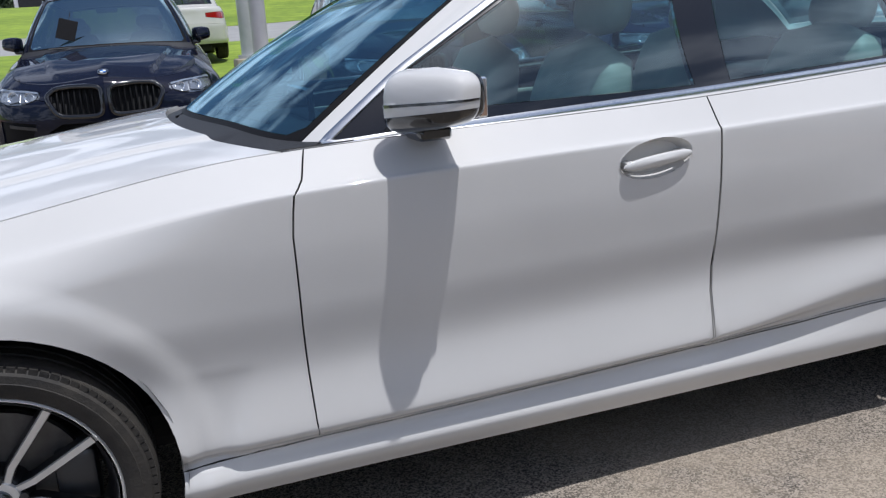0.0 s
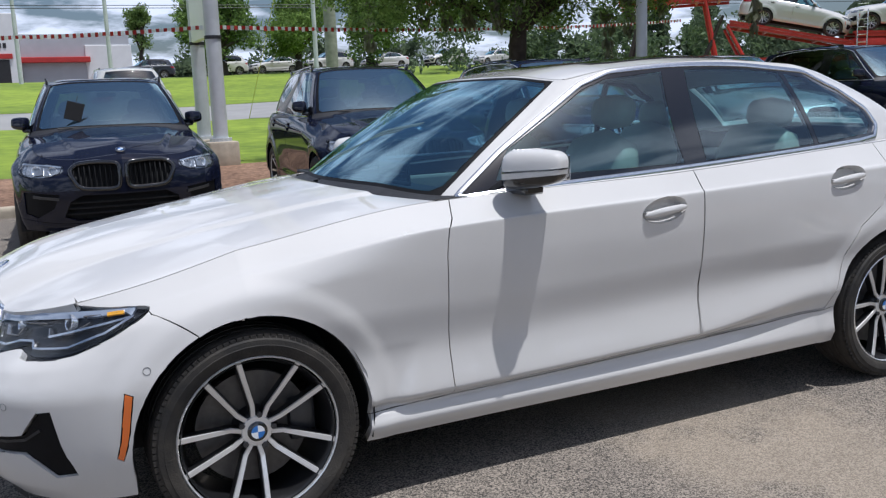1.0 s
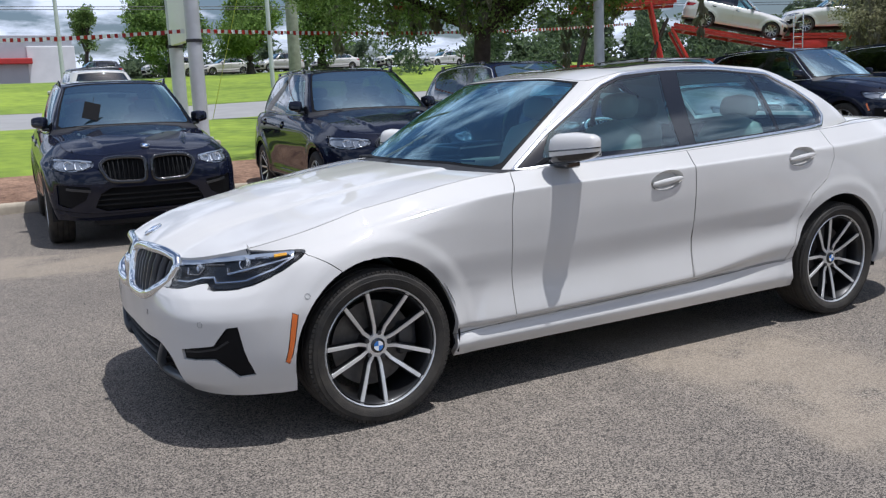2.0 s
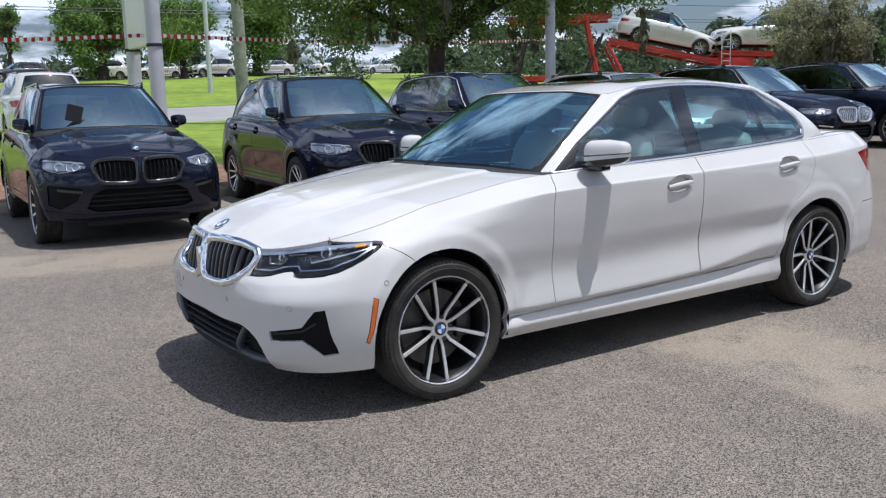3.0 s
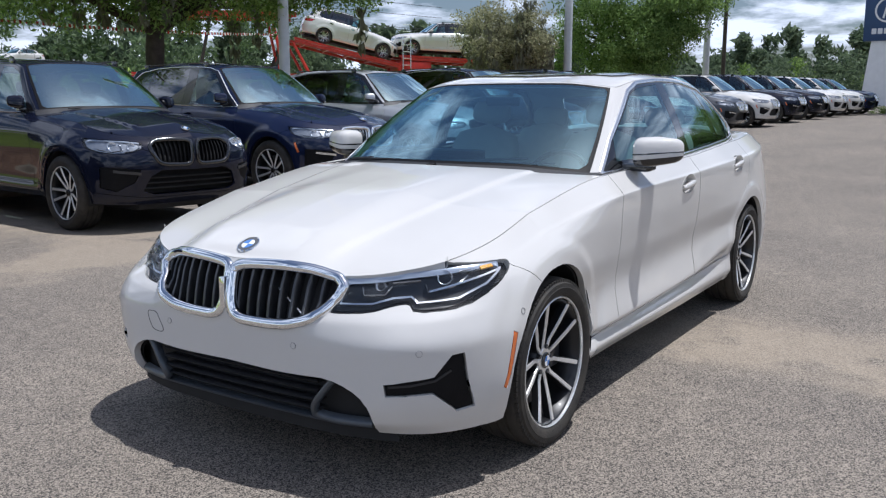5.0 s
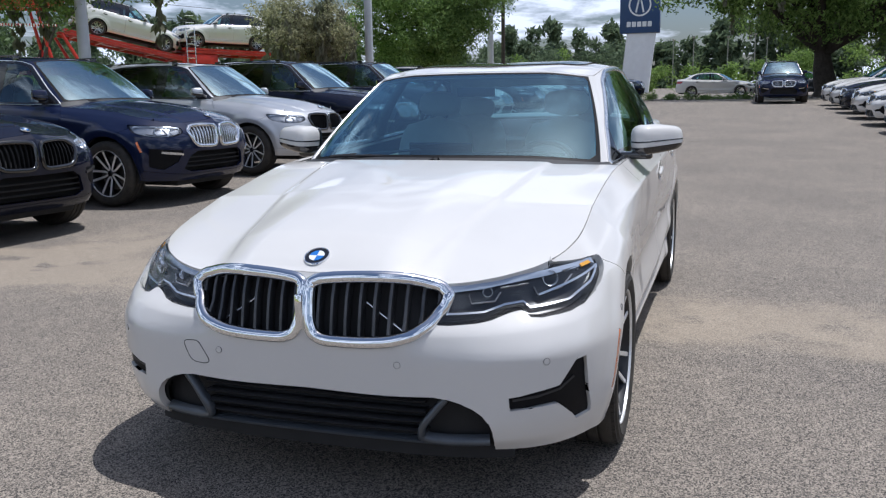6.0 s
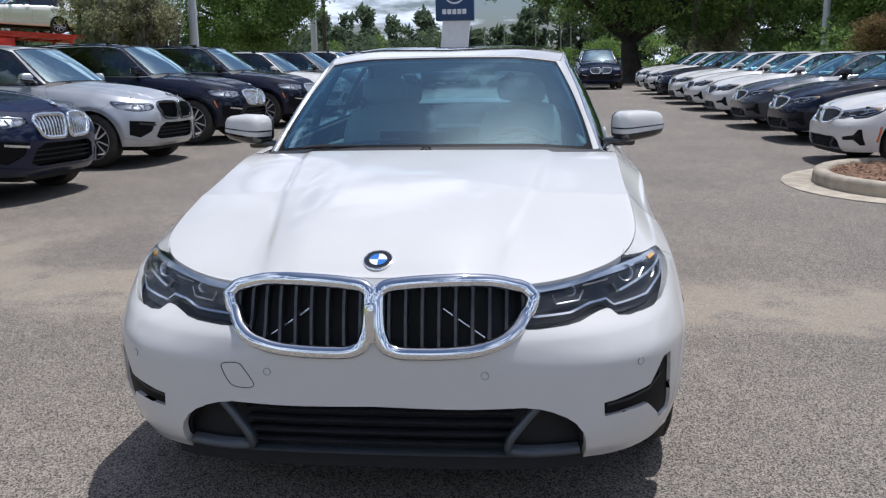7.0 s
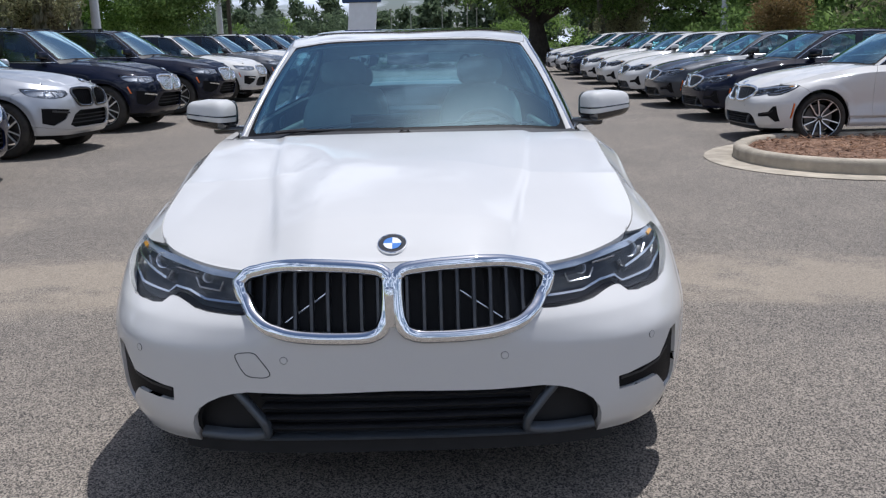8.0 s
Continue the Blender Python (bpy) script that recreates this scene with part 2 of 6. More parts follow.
def rounded(poly, amount=0.25, times=2):
    """Cuts the polygon's corners off, as often as told."""
    for _ in range(times):
        q = []
        for a, b in zip(poly, poly[1:] + poly[:1]):
            q += [tuple(a[i] + (b[i] - a[i]) * amount for i in (0, 1)), tuple(b[i] + (a[i] - b[i]) * amount for i in (0, 1))]
        poly = q
    return poly


def inside_of(poly, p):
    x, y = p[:, 0], p[:, 1]
    hit = np.zeros(len(p), bool)
    q = np.array(poly)
    for (x0, y0), (x1, y1) in zip(q, np.roll(q, -1, 0)):
        c = (y0 > y) != (y1 > y)
        with np.errstate(divide="ignore", invalid="ignore"):
            hit ^= c & (x < (x1 - x0) * (y - y0) / (y1 - y0) + x0)
    return hit


def cut_regions(us, vs, regions):
    """A triangle mesh over the u, v rectangle that follows the outlines of all regions; the region of each triangle is the first that holds it."""
    from mathutils.geometry import delaunay_2d_cdt
    verts = [Vector((u, v)) for u in us for v in vs]
    nv = len(vs)
    edges = []
    for i in range(len(us)):
        for j in range(nv):
            if j < nv - 1 and i in (0, len(us) - 1):
                edges.append((i * nv + j, i * nv + j + 1))
            if i < len(us) - 1 and j in (0, nv - 1):
                edges.append((i * nv + j, i * nv + j + nv))
    for name, poly in regions:
        s = len(verts)
        verts += [Vector(p) for p in poly]
        edges += [(s + i, s + (i + 1) % len(poly)) for i in range(len(poly))]
    co, _, tri, _, _, _ = delaunay_2d_cdt(verts, edges, [], 0, 1e-5)
    co = np.array([tuple(c) for c in co])
    tri = np.array([t for t in tri if len(t) == 3])
    mid = co[tri].mean(1)
    label = np.full(len(tri), -1)
    for k in range(len(regions) - 1, -1, -1):
        label[inside_of(regions[k][1], mid)] = k
    off = (mid[:, 0] < us[0]) | (mid[:, 0] > us[-1]) | (mid[:, 1] < vs[0]) | (mid[:, 1] > vs[-1])
    label[off] = -9
    return co, tri, label


def sheet_mesh(name, at, co, tri, gap=0.0021, lip=0.026, mirror=1, both=False, flip=False):
    """One panel out of triangles in u, v: shrunk by half a gap round its edge, with a lip turned inwards and true surface normals."""
    used, inv = np.unique(tri, return_inverse=True)
    t = inv.reshape(-1, 3)
    uv = co[used]
    e = 2e-3
    p = at(uv[:, 0], uv[:, 1])
    du = at(uv[:, 0] + e, uv[:, 1]) - at(uv[:, 0] - e, uv[:, 1])
    dv = at(uv[:, 0], uv[:, 1] + e) - at(uv[:, 0], uv[:, 1] - e)
    n = np.cross(du, dv)
    n /= np.maximum(np.linalg.norm(n, axis=1, keepdims=True), 1e-9)
    if flip:
        n = -n
    fn = np.cross(p[t[:, 1]] - p[t[:, 0]], p[t[:, 2]] - p[t[:, 0]])
    wrong = (fn * n[t[:, 0]]).sum(1) < 0
    t[wrong] = t[wrong][:, ::-1]
    ed = {}
    for a, b, c in t:
        for q in ((a, b), (b, c), (c, a)):
            ed[q] = ed.get(q, 0) + 1
    rim = [q for q in ed if (q[1], q[0]) not in ed and not (abs(p[q[0], 1]) < 1e-4 and abs(p[q[1], 1]) < 1e-4)]
    push = np.zeros_like(p)
    for a, b in rim:
        out = np.cross(p[b] - p[a], n[a] + n[b])
        out /= max(np.linalg.norm(out), 1e-9)
        push[a] += out
        push[b] += out
    ln = np.linalg.norm(push, axis=1, keepdims=True)
    push = np.where(ln > 1e-6, push / np.maximum(ln, 1e-6), 0)
    push[np.abs(p[:, 1]) < 1e-4, 1] = 0
    edge = sorted({v for q in rim for v in q})
    pos = {v: i for i, v in enumerate(edge)}
    p = p - push * gap
    N = len(p)
    r1 = p[edge] - n[edge] * lip - push[edge] * 0.002
    P = np.concatenate([p, p[edge], r1]) if lip else p
    E = len(edge)
    F = [tuple(q) for q in t]
    if lip:
        F += [(N + pos[b], N + pos[a], N + E + pos[a], N + E + pos[b]) for a, b in rim]
        NN = np.concatenate([n, push[edge], push[edge]])
    else:
        NN = n
    sets = []
    for s in ((1, -1) if both else (mirror,)):
        k = np.array([1, -s, 1])
        sets.append((P * k, [f if s < 0 else f[::-1] for f in F], NN * k))
    V, FF, M = [], [], []
    for q, f, m in sets:
        base = sum(len(x) for x in V)
        V.append(q)
        M.append(m)
        FF += [tuple(int(i) + base for i in g) for g in f]
    V, M = np.concatenate(V), np.concatenate(M)
    me = bpy.data.meshes.new(name)
    me.from_pydata(V.tolist(), [], FF)
    me.polygons.foreach_set("use_smooth", [True] * len(FF))
    me.normals_split_custom_set_from_vertices(M.tolist())
    return me


# ---------------------------------------------------------------- car skins
def keyed(pairs):
    """A smooth curve through (position, value) pairs, flat-sloped at its turning points."""
    k = np.array(pairs, float)
    x, y = k[:, 0], k[:, 1]
    h, dl = np.diff(x), np.diff(y) / np.diff(x)
    m = np.zeros(len(x))
    m[0], m[-1] = dl[0], dl[-1]
    for i in range(1, len(x) - 1):
        if dl[i - 1] * dl[i] > 0:
            w1, w2 = 2 * h[i] + h[i - 1], h[i] + 2 * h[i - 1]
            m[i] = (w1 + w2) / (w1 / dl[i - 1] + w2 / dl[i])

    def f(q):
        q = np.clip(np.asarray(q, float), x[0], x[-1])
        i = np.clip(np.searchsorted(x, q) - 1, 0, len(x) - 2)
        s = (q - x[i]) / h[i]
        return ((1 + 2 * s) * (1 - s) ** 2 * y[i] + s * (1 - s) ** 2 * h[i] * m[i]
                + s * s * (3 - 2 * s) * y[i + 1] + s * s * (s - 1) * h[i] * m[i + 1])
    return f


def across(rows, v):
    """Between the rows (levels) at v in 0..1, point by point, smooth and without overshoot."""
    n = len(rows)
    a = np.clip(v, -0.02, 1.02) * (n - 1)
    i = np.clip(np.floor(a).astype(int), 0, n - 2)
    s = a - i
    dl = np.diff(rows, axis=0)
    same = dl[:-1] * dl[1:] > 0
    with np.errstate(divide="ignore", invalid="ignore"):
        inner = np.where(same, 2 * dl[:-1] * dl[1:] / (dl[:-1] + dl[1:]), 0)
    m = np.concatenate([dl[:1], inner, dl[-1:]])
    c = np.arange(rows.shape[1])
    p0, p1, m0, m1 = rows[i, c], rows[i + 1, c], m[i, c], m[i + 1, c]
    return (1 + 2 * s) * (1 - s) ** 2 * p0 + s * (1 - s) ** 2 * m0 + s * s * (3 - 2 * s) * p1 + s * s * (s - 1) * m1


class Skin:
    """Half of a car's outer surface. u: 0 nose, 1 front axle, 2 rear axle, 3 tail; v: 0 bottom edge, 1 top edge.
    Points come as x, half width, z; the nose points to -x."""

    def __init__(self, axle, nose, tail, width, square, squareback, levels, arch=0.372, hub=0.33, flare=0.010, blade=None, fade=3.3):
        self.blade, self.fade = blade, fade
        self.axle, self.arch, self.hub, self.flare = axle, arch, hub, flare
        self.width = keyed(width)
        self.z = [keyed(z) for z, d in levels]
        self.d = [keyed(d) for z, d in levels]
        wf, wr = float(self.width(-axle)), float(self.width(axle))
        a = np.linspace(0, math.pi / 2, 2000)
        fx, fw = -axle - (nose - axle) * np.cos(a) ** (2 / square), wf * np.sin(a) ** (2 / square)
        sx = np.linspace(-axle, axle, 600)
        rx, rw = axle + (tail - axle) * np.sin(a) ** (2 / squareback), wr * np.cos(a) ** (2 / squareback)
        x, w, u = [], [], []
        for k, (px, pw) in enumerate(((fx, fw), (sx, self.width(sx)), (rx, rw))):
            s = np.concatenate([[0], np.cumsum(np.hypot(np.diff(px), np.diff(pw)))])
            q = np.linspace(0, 1, 400)
            x.append(np.interp(q * s[-1], s, px)[k > 0:])
            w.append(np.interp(q * s[-1], s, pw)[k > 0:])
            u.append((k + q)[k > 0:])
        self.rx, self.rw, self.ru = np.concatenate(x), np.concatenate(w), np.concatenate(u)
        tx, tw = np.gradient(self.rx), np.gradient(self.rw)
        for _ in range(60):
            tx = np.concatenate([tx[:1], (tx[:-2] + tx[1:-1] + tx[2:]) / 3, tx[-1:]])
            tw = np.concatenate([tw[:1], (tw[:-2] + tw[1:-1] + tw[2:]) / 3, tw[-1:]])
        n = np.hypot(tx, tw)
        self.nx, self.nw = -tw / n, tx / n
        self.nx[:3], self.nw[:3], self.nx[-3:], self.nw[-3:] = -1, 0, 1, 0

    def at(self, u, v, inside=0.0):
        u, v = np.atleast_1d(np.asarray(u, float)), np.atleast_1d(np.asarray(v, float))
        z = across(np.array([f(u) for f in self.z]), v)
        d = across(np.array([f(u) for f in self.d]), v) + inside
        bx, bw = np.interp(u, self.ru, self.rx), np.interp(u, self.ru, self.rw)
        nx, nw = np.interp(u, self.ru, self.nx), np.interp(u, self.ru, self.nw)
        x, w = bx - nx * d, bw - nw * d
        for c in (-self.axle, self.axle):
            r = np.hypot(x - c, z - self.hub)
            t = np.maximum((r - self.arch) / 0.048, 0)
            q, s = np.clip(t / 1.15, 0, 1), np.clip((self.fade - t) / (self.fade - 1.15), 0, 1)
            band = np.where(t < 1.15, 0.55 + 0.45 * q * q * (3 - 2 * q), s * s * (3 - 2 * s))
            w = w + self.flare * band * np.clip((w - 0.6) * 8, 0, 1)
        if self.blade:
            # raised wedge behind the front wheel
            x0, z0, x1, z1, deep = self.blade
            e = (x - (x0 + (z - z0) * (x1 - x0) / (z1 - z0))) / 0.012
            up = np.clip((z - z0) / 0.02, 0, 1) * np.clip((z1 + 0.06 - z) / (z1 + 0.06 - z0), 0, 1)
            w = w - deep * (1 - 1 / (1 + np.exp(-np.clip(e, -30, 30)))) * up * np.clip((x + 1.06) / 0.05, 0, 1) * (x < 0)
        return np.stack([x, np.maximum(w, 0), z], -1)

    def table(self):
        if not hasattr(self, "grid"):
            self.gu, self.gv = np.meshgrid(np.linspace(0, 3, 901), np.linspace(-0.02, 1.02, 131), indexing="ij")
            self.grid = self.at(self.gu.ravel(), self.gv.ravel()).reshape(901, 131, 3)
        return self.grid

    def uv(self, points):
        """Places on the skin in u, v, of points ('f', half width, z) seen from in front, ('r', ...) from behind and ('s', x, z) from the side."""
        g, out = self.table(), []
        for how, a, z in points:
            k = 0 if how == "s" else 1
            e = np.hypot(g[..., k] - a, g[..., 2] - z)
            if how == "f":
                e = e + 9 * (self.gu > 0.93)
            elif how == "r":
                e = e + 9 * (self.gu < 2.07)
            else:
                e = e + 9 * ((self.gu < 0.3) | (self.gu > 2.8))
            i = np.unravel_index(np.argmin(e), e.shape)
            u, v = self.gu[i], self.gv[i]
            for _ in range(4):
                p = self.at(u, v)[0]
                pu, pv = (self.at(u + 1e-3, v)[0] - p) * 1e3, (self.at(u, v + 1e-3)[0] - p) * 1e3
                m = np.array([[pu[k], pv[k]], [pu[2], pv[2]]])
                if abs(np.linalg.det(m)) < 1e-4:
                    break
                du, dv = np.linalg.solve(m, [a - p[k], z - p[2]])
                u, v = u + np.clip(du, -0.01, 0.01), v + np.clip(dv, -0.02, 0.02)
            out.append((float(np.clip(u, -0.01, 3.01)), float(np.clip(v, -0.03, 1.03))))
        return out


SEDAN_KEYS = (0, 0.15, 0.3, 0.53, 0.78, 1, 1.22, 1.6, 2, 2.35, 3)


def level(z, d, keys=SEDAN_KEYS):
    return list(zip(keys, z)), list(zip(keys, d))


SEDAN_LEVELS = [
    level((.205, .205, .205, .20, .21, .22, .205, .21, .22, .27, .28), (.060, .060, .050, .030, .012, .045, .055, .045, .04, .03, .06)),
    level((.25, .25, .25, .255, .265, .28, .262, .270, .285, .33, .35), (.010, .010, .004, -.006, -.006, .010, .020, .020, .012, .01, .02)),
    level((.30, .30, .305, .32, .33, .34, .312, .334, .36, .38, .40), (-.004, -.004, -.010, -.026, -.022, .002, .038, .050, .014, .005, .01)),
    level((.36, .36, .37, .38, .39, .40, .350, .372, .47, .45, .47), (0, 0, -.008, -.034, -.028, -.004, .008, .008, 0, 0, 0)),
    level((.47, .47, .48, .50, .51, .52, .50, .53, .58, .56, .58), (0, 0, -.008, -.040, -.032, -.008, .030, .034, -.004, 0, 0)),
    level((.56, .56, .565, .58, .62, .65, .65, .67, .70, .70, .72), (.005, .005, .010, -.006, -.012, -.004, .012, .014, -.004, .01, .03)),
    level((.64, .64, .635, .65, .70, .74, .79, .81, .83, .83, .85), (.02, .024, .07, .080, .018, .012, .004, .004, .004, .03, .05)),
    level((.692, .697, .672, .696, .742, .803, .888, .920, .955, .985, 1.005), (.033, .036, .082, .104, .058, .056, .006, .008, .018, .06, .06)),
    level((.703, .708, .682, .708, .755, .818, .900, .932, .970, 1.0, 1.02), (.037, .040, .088, .112, .074, .076, .022, .020, .034, .072, .072)),
    level((.743, .748, .712, .742, .800, .876, .968, 1.0, 1.052, 1.075, 1.08), (.06, .065, .105, .128, .128, .132, .106, .075, .110, .15, .12)),
]


def sedan_skin():
    rows = list(SEDAN_LEVELS)
    # the lower crease climbs over the rear door
    for i, high, deep in ((2, .368, .028), (3, .452, .006), (4, .560, .024)):
        z, d = rows[i]
        rows[i] = (sorted(z + [(1.84, high)]), sorted(d + [(1.84, deep)]))
    # the wing behind the front wheel keeps the door's section
    for i, high, deep in ((0, .208, .052), (1, .263, .019), (2, .314, .036), (3, .352, .008), (4, .502, .026), (5, .65, .008)):
        z, d = rows[i]
        rows[i] = (sorted(z + [(1.11, high)]), sorted(d + [(1.11, deep)]))
    return Skin(1.4255, 2.222, 2.49, [(-1.4255, 0.905), (-0.8, 0.893), (0.3, 0.905), (1.4255, 0.912)], 3.2, 3.6, rows, arch=0.368, hub=0.324, flare=0.0065, blade=(-.965, .300, -.90, .47, .022), fade=2.3)


def suv_skin():
    keys = (0, 0.3, 0.53, 0.78, 1, 1.25, 1.6, 2, 2.4, 3)
    return Skin(1.432, 2.25, 2.46, [(-1.432, 0.935), (-0.8, 0.925), (0.3, 0.935), (1.432, 0.945)], 3.0, 4.2, [
        level((.26, .26, .27, .29, .30, .29, .29, .30, .36, .36), (.14, .12, .08, .03, .05, .07, .06, .05, .03, .05), keys),
        level((.34, .34, .35, .37, .39, .37, .38, .40, .43, .44), (.05, .05, .03, .01, 0, .02, .02, 0, 0, .02), keys),
        level((.46, .47, .48, .50, .52, .48, .49, .53, .56, .57), (.02, .02, .01, 0, -.01, .035, .035, -.01, 0, 0), keys),
        level((.60, .61, .62, .64, .67, .62, .64, .69, .70, .72), (0, 0, 0, 0, -.008, .02, .02, -.008, 0, 0), keys),
        level((.72, .73, .75, .78, .81, .78, .80, .83, .84, .86), (0, .012, .02, .015, 0, 0, 0, 0, .02, .03), keys),
        level((.82, .80, .81, .84, .89, .92, .94, .97, .97, .98), (.01, .04, .06, .05, .03, 0, 0, .01, .04, .05), keys),
        level((.885, .85, .865, .905, .965, 1.03, 1.06, 1.085, 1.085, 1.09), (.03, .08, .11, .10, .10, .05, .04, .045, .07, .06), keys),
        level((.935, .90, .92, .97, 1.03, 1.09, 1.115, 1.145, 1.145, 1.14), (.08, .14, .18, .19, .19, .12, .075, .085, .11, .09), keys),
    ], arch=0.405, hub=0.365, flare=0.018)


# ---------------------------------------------------------------- cars
class Cabin:
    """Half of a cabin's outer surface between the belt ring and the roof ring. g: 0 windscreen's middle, 1 front pillar, 2 rear pillar, 3 rear window's middle."""

    def __init__(self, keys, base, top, bulge):
        def even(c, sign):
            """A curve that is carried on past both middles by its mirror image, so that no kink stands there."""
            k, c = list(keys), list(c)
            return keyed(list(zip([-k[1]] + k + [6 - k[-2]], [sign * c[1]] + c + [sign * c[-2]])))
        self.b = [even(c, -1 if i == 1 else 1) for i, c in enumerate(base)]
        self.t = [even(c, -1 if i == 1 else 1) for i, c in enumerate(top)]
        self.bulge = keyed(bulge)

    def ring(self, g, top=True):
        g = np.atleast_1d(np.asarray(g, float))
        return np.stack([f(g) for f in (self.t if top else self.b)], -1)

    def at(self, g, v):
        g, v = np.atleast_1d(np.asarray(g, float)), np.atleast_1d(np.asarray(v, float))
        b, t = self.ring(g, False), self.ring(g, True)
        p = b + (t - b) * v[:, None]
        e = 4e-3
        d = self.ring(g + e, False) - self.ring(g - e, False)
        nx, nw = -d[:, 1], d[:, 0]
        n = np.maximum(np.hypot(nx, nw), 1e-9)
        k = self.bulge(g) * 4 * v * (1 - v)
        p[:, 0] += nx / n * k
        p[:, 1] += nw / n * k * np.clip(b[:, 1] / 0.15, 0, 1)
        return p

    def uv(self, points):
        if not hasattr(self, "gg"):
            self.gg, self.vv = np.meshgrid(np.linspace(0, 3, 901), np.linspace(-0.01, 1.01, 121), indexing="ij")
            self.grid = self.at(self.gg.ravel(), self.vv.ravel()).reshape(901, 121, 3)
        out = []
        for how, a, z in points:
            k = 0 if how == "s" else 1
            lo, hi = {"s": (0.96, 2.1), "f": (0, 1.0), "r": (1.95, 3)}[how]
            e = np.hypot(self.grid[..., k] - a, self.grid[..., 2] - z) + 9 * ((self.gg < lo) | (self.gg > hi))
            i = np.unravel_index(np.argmin(e), e.shape)
            out.append((float(self.gg[i]), float(self.vv[i])))
        return out


def half_patch(front, rear, middle, side, extra=None):
    """A surface from a front edge and a rear edge (b: 0 middle, 1 side) and a middle line and a side line (a: 0 front, 1 rear)."""
    def at(a, b):
        a, b = np.atleast_1d(np.asarray(a, float)), np.atleast_1d(np.asarray(b, float))
        s = np.sign(b) + (b == 0)
        b1 = np.abs(b)
        F, R, C, S = front(b1), rear(b1), middle(a), side(a)
        o, i = np.zeros_like(b1), np.ones_like(b1)
        F0, F1, R0, R1 = front(o), front(i), rear(o), rear(i)
        A, B = a[:, None], b1[:, None]
        p = (1 - A) * F + A * R + (1 - B) * C + B * S - ((1 - A) * ((1 - B) * F0 + B * F1) + A * ((1 - B) * R0 + B * R1))
        if extra is not None:
            p[:, 2] += extra(a, b1, p)
        p[:, 1] *= s
        return p
    return at


def arch_outline(c, hub, r, low):
    q = [("s", c + r * math.cos(t), hub + r * math.sin(t)) for t in np.linspace(math.pi * 1.06, -math.pi * 0.06, 36)]
    return q + [("s", c + r * 0.96, low), ("s", c - r * 0.96, low)]


def path_on(at, uv, flip=True):
    """Points and outward normals along places in u, v."""
    q = np.array(uv)
    e = 2e-3
    p = at(q[:, 0], q[:, 1])
    n = np.cross(at(q[:, 0] + e, q[:, 1]) - at(q[:, 0] - e, q[:, 1]), at(q[:, 0], q[:, 1] + e) - at(q[:, 0], q[:, 1] - e))
    n /= np.maximum(np.linalg.norm(n, axis=1, keepdims=True), 1e-9)
    return p, (-n if flip else n)


def sided(p, s):
    return [Vector((q[0], -s * q[1], q[2])) for q in p]


def oval(a, b, n=10):
    return [(a * math.cos(2 * math.pi * i / n), b * math.sin(2 * math.pi * i / n)) for i in range(n)]


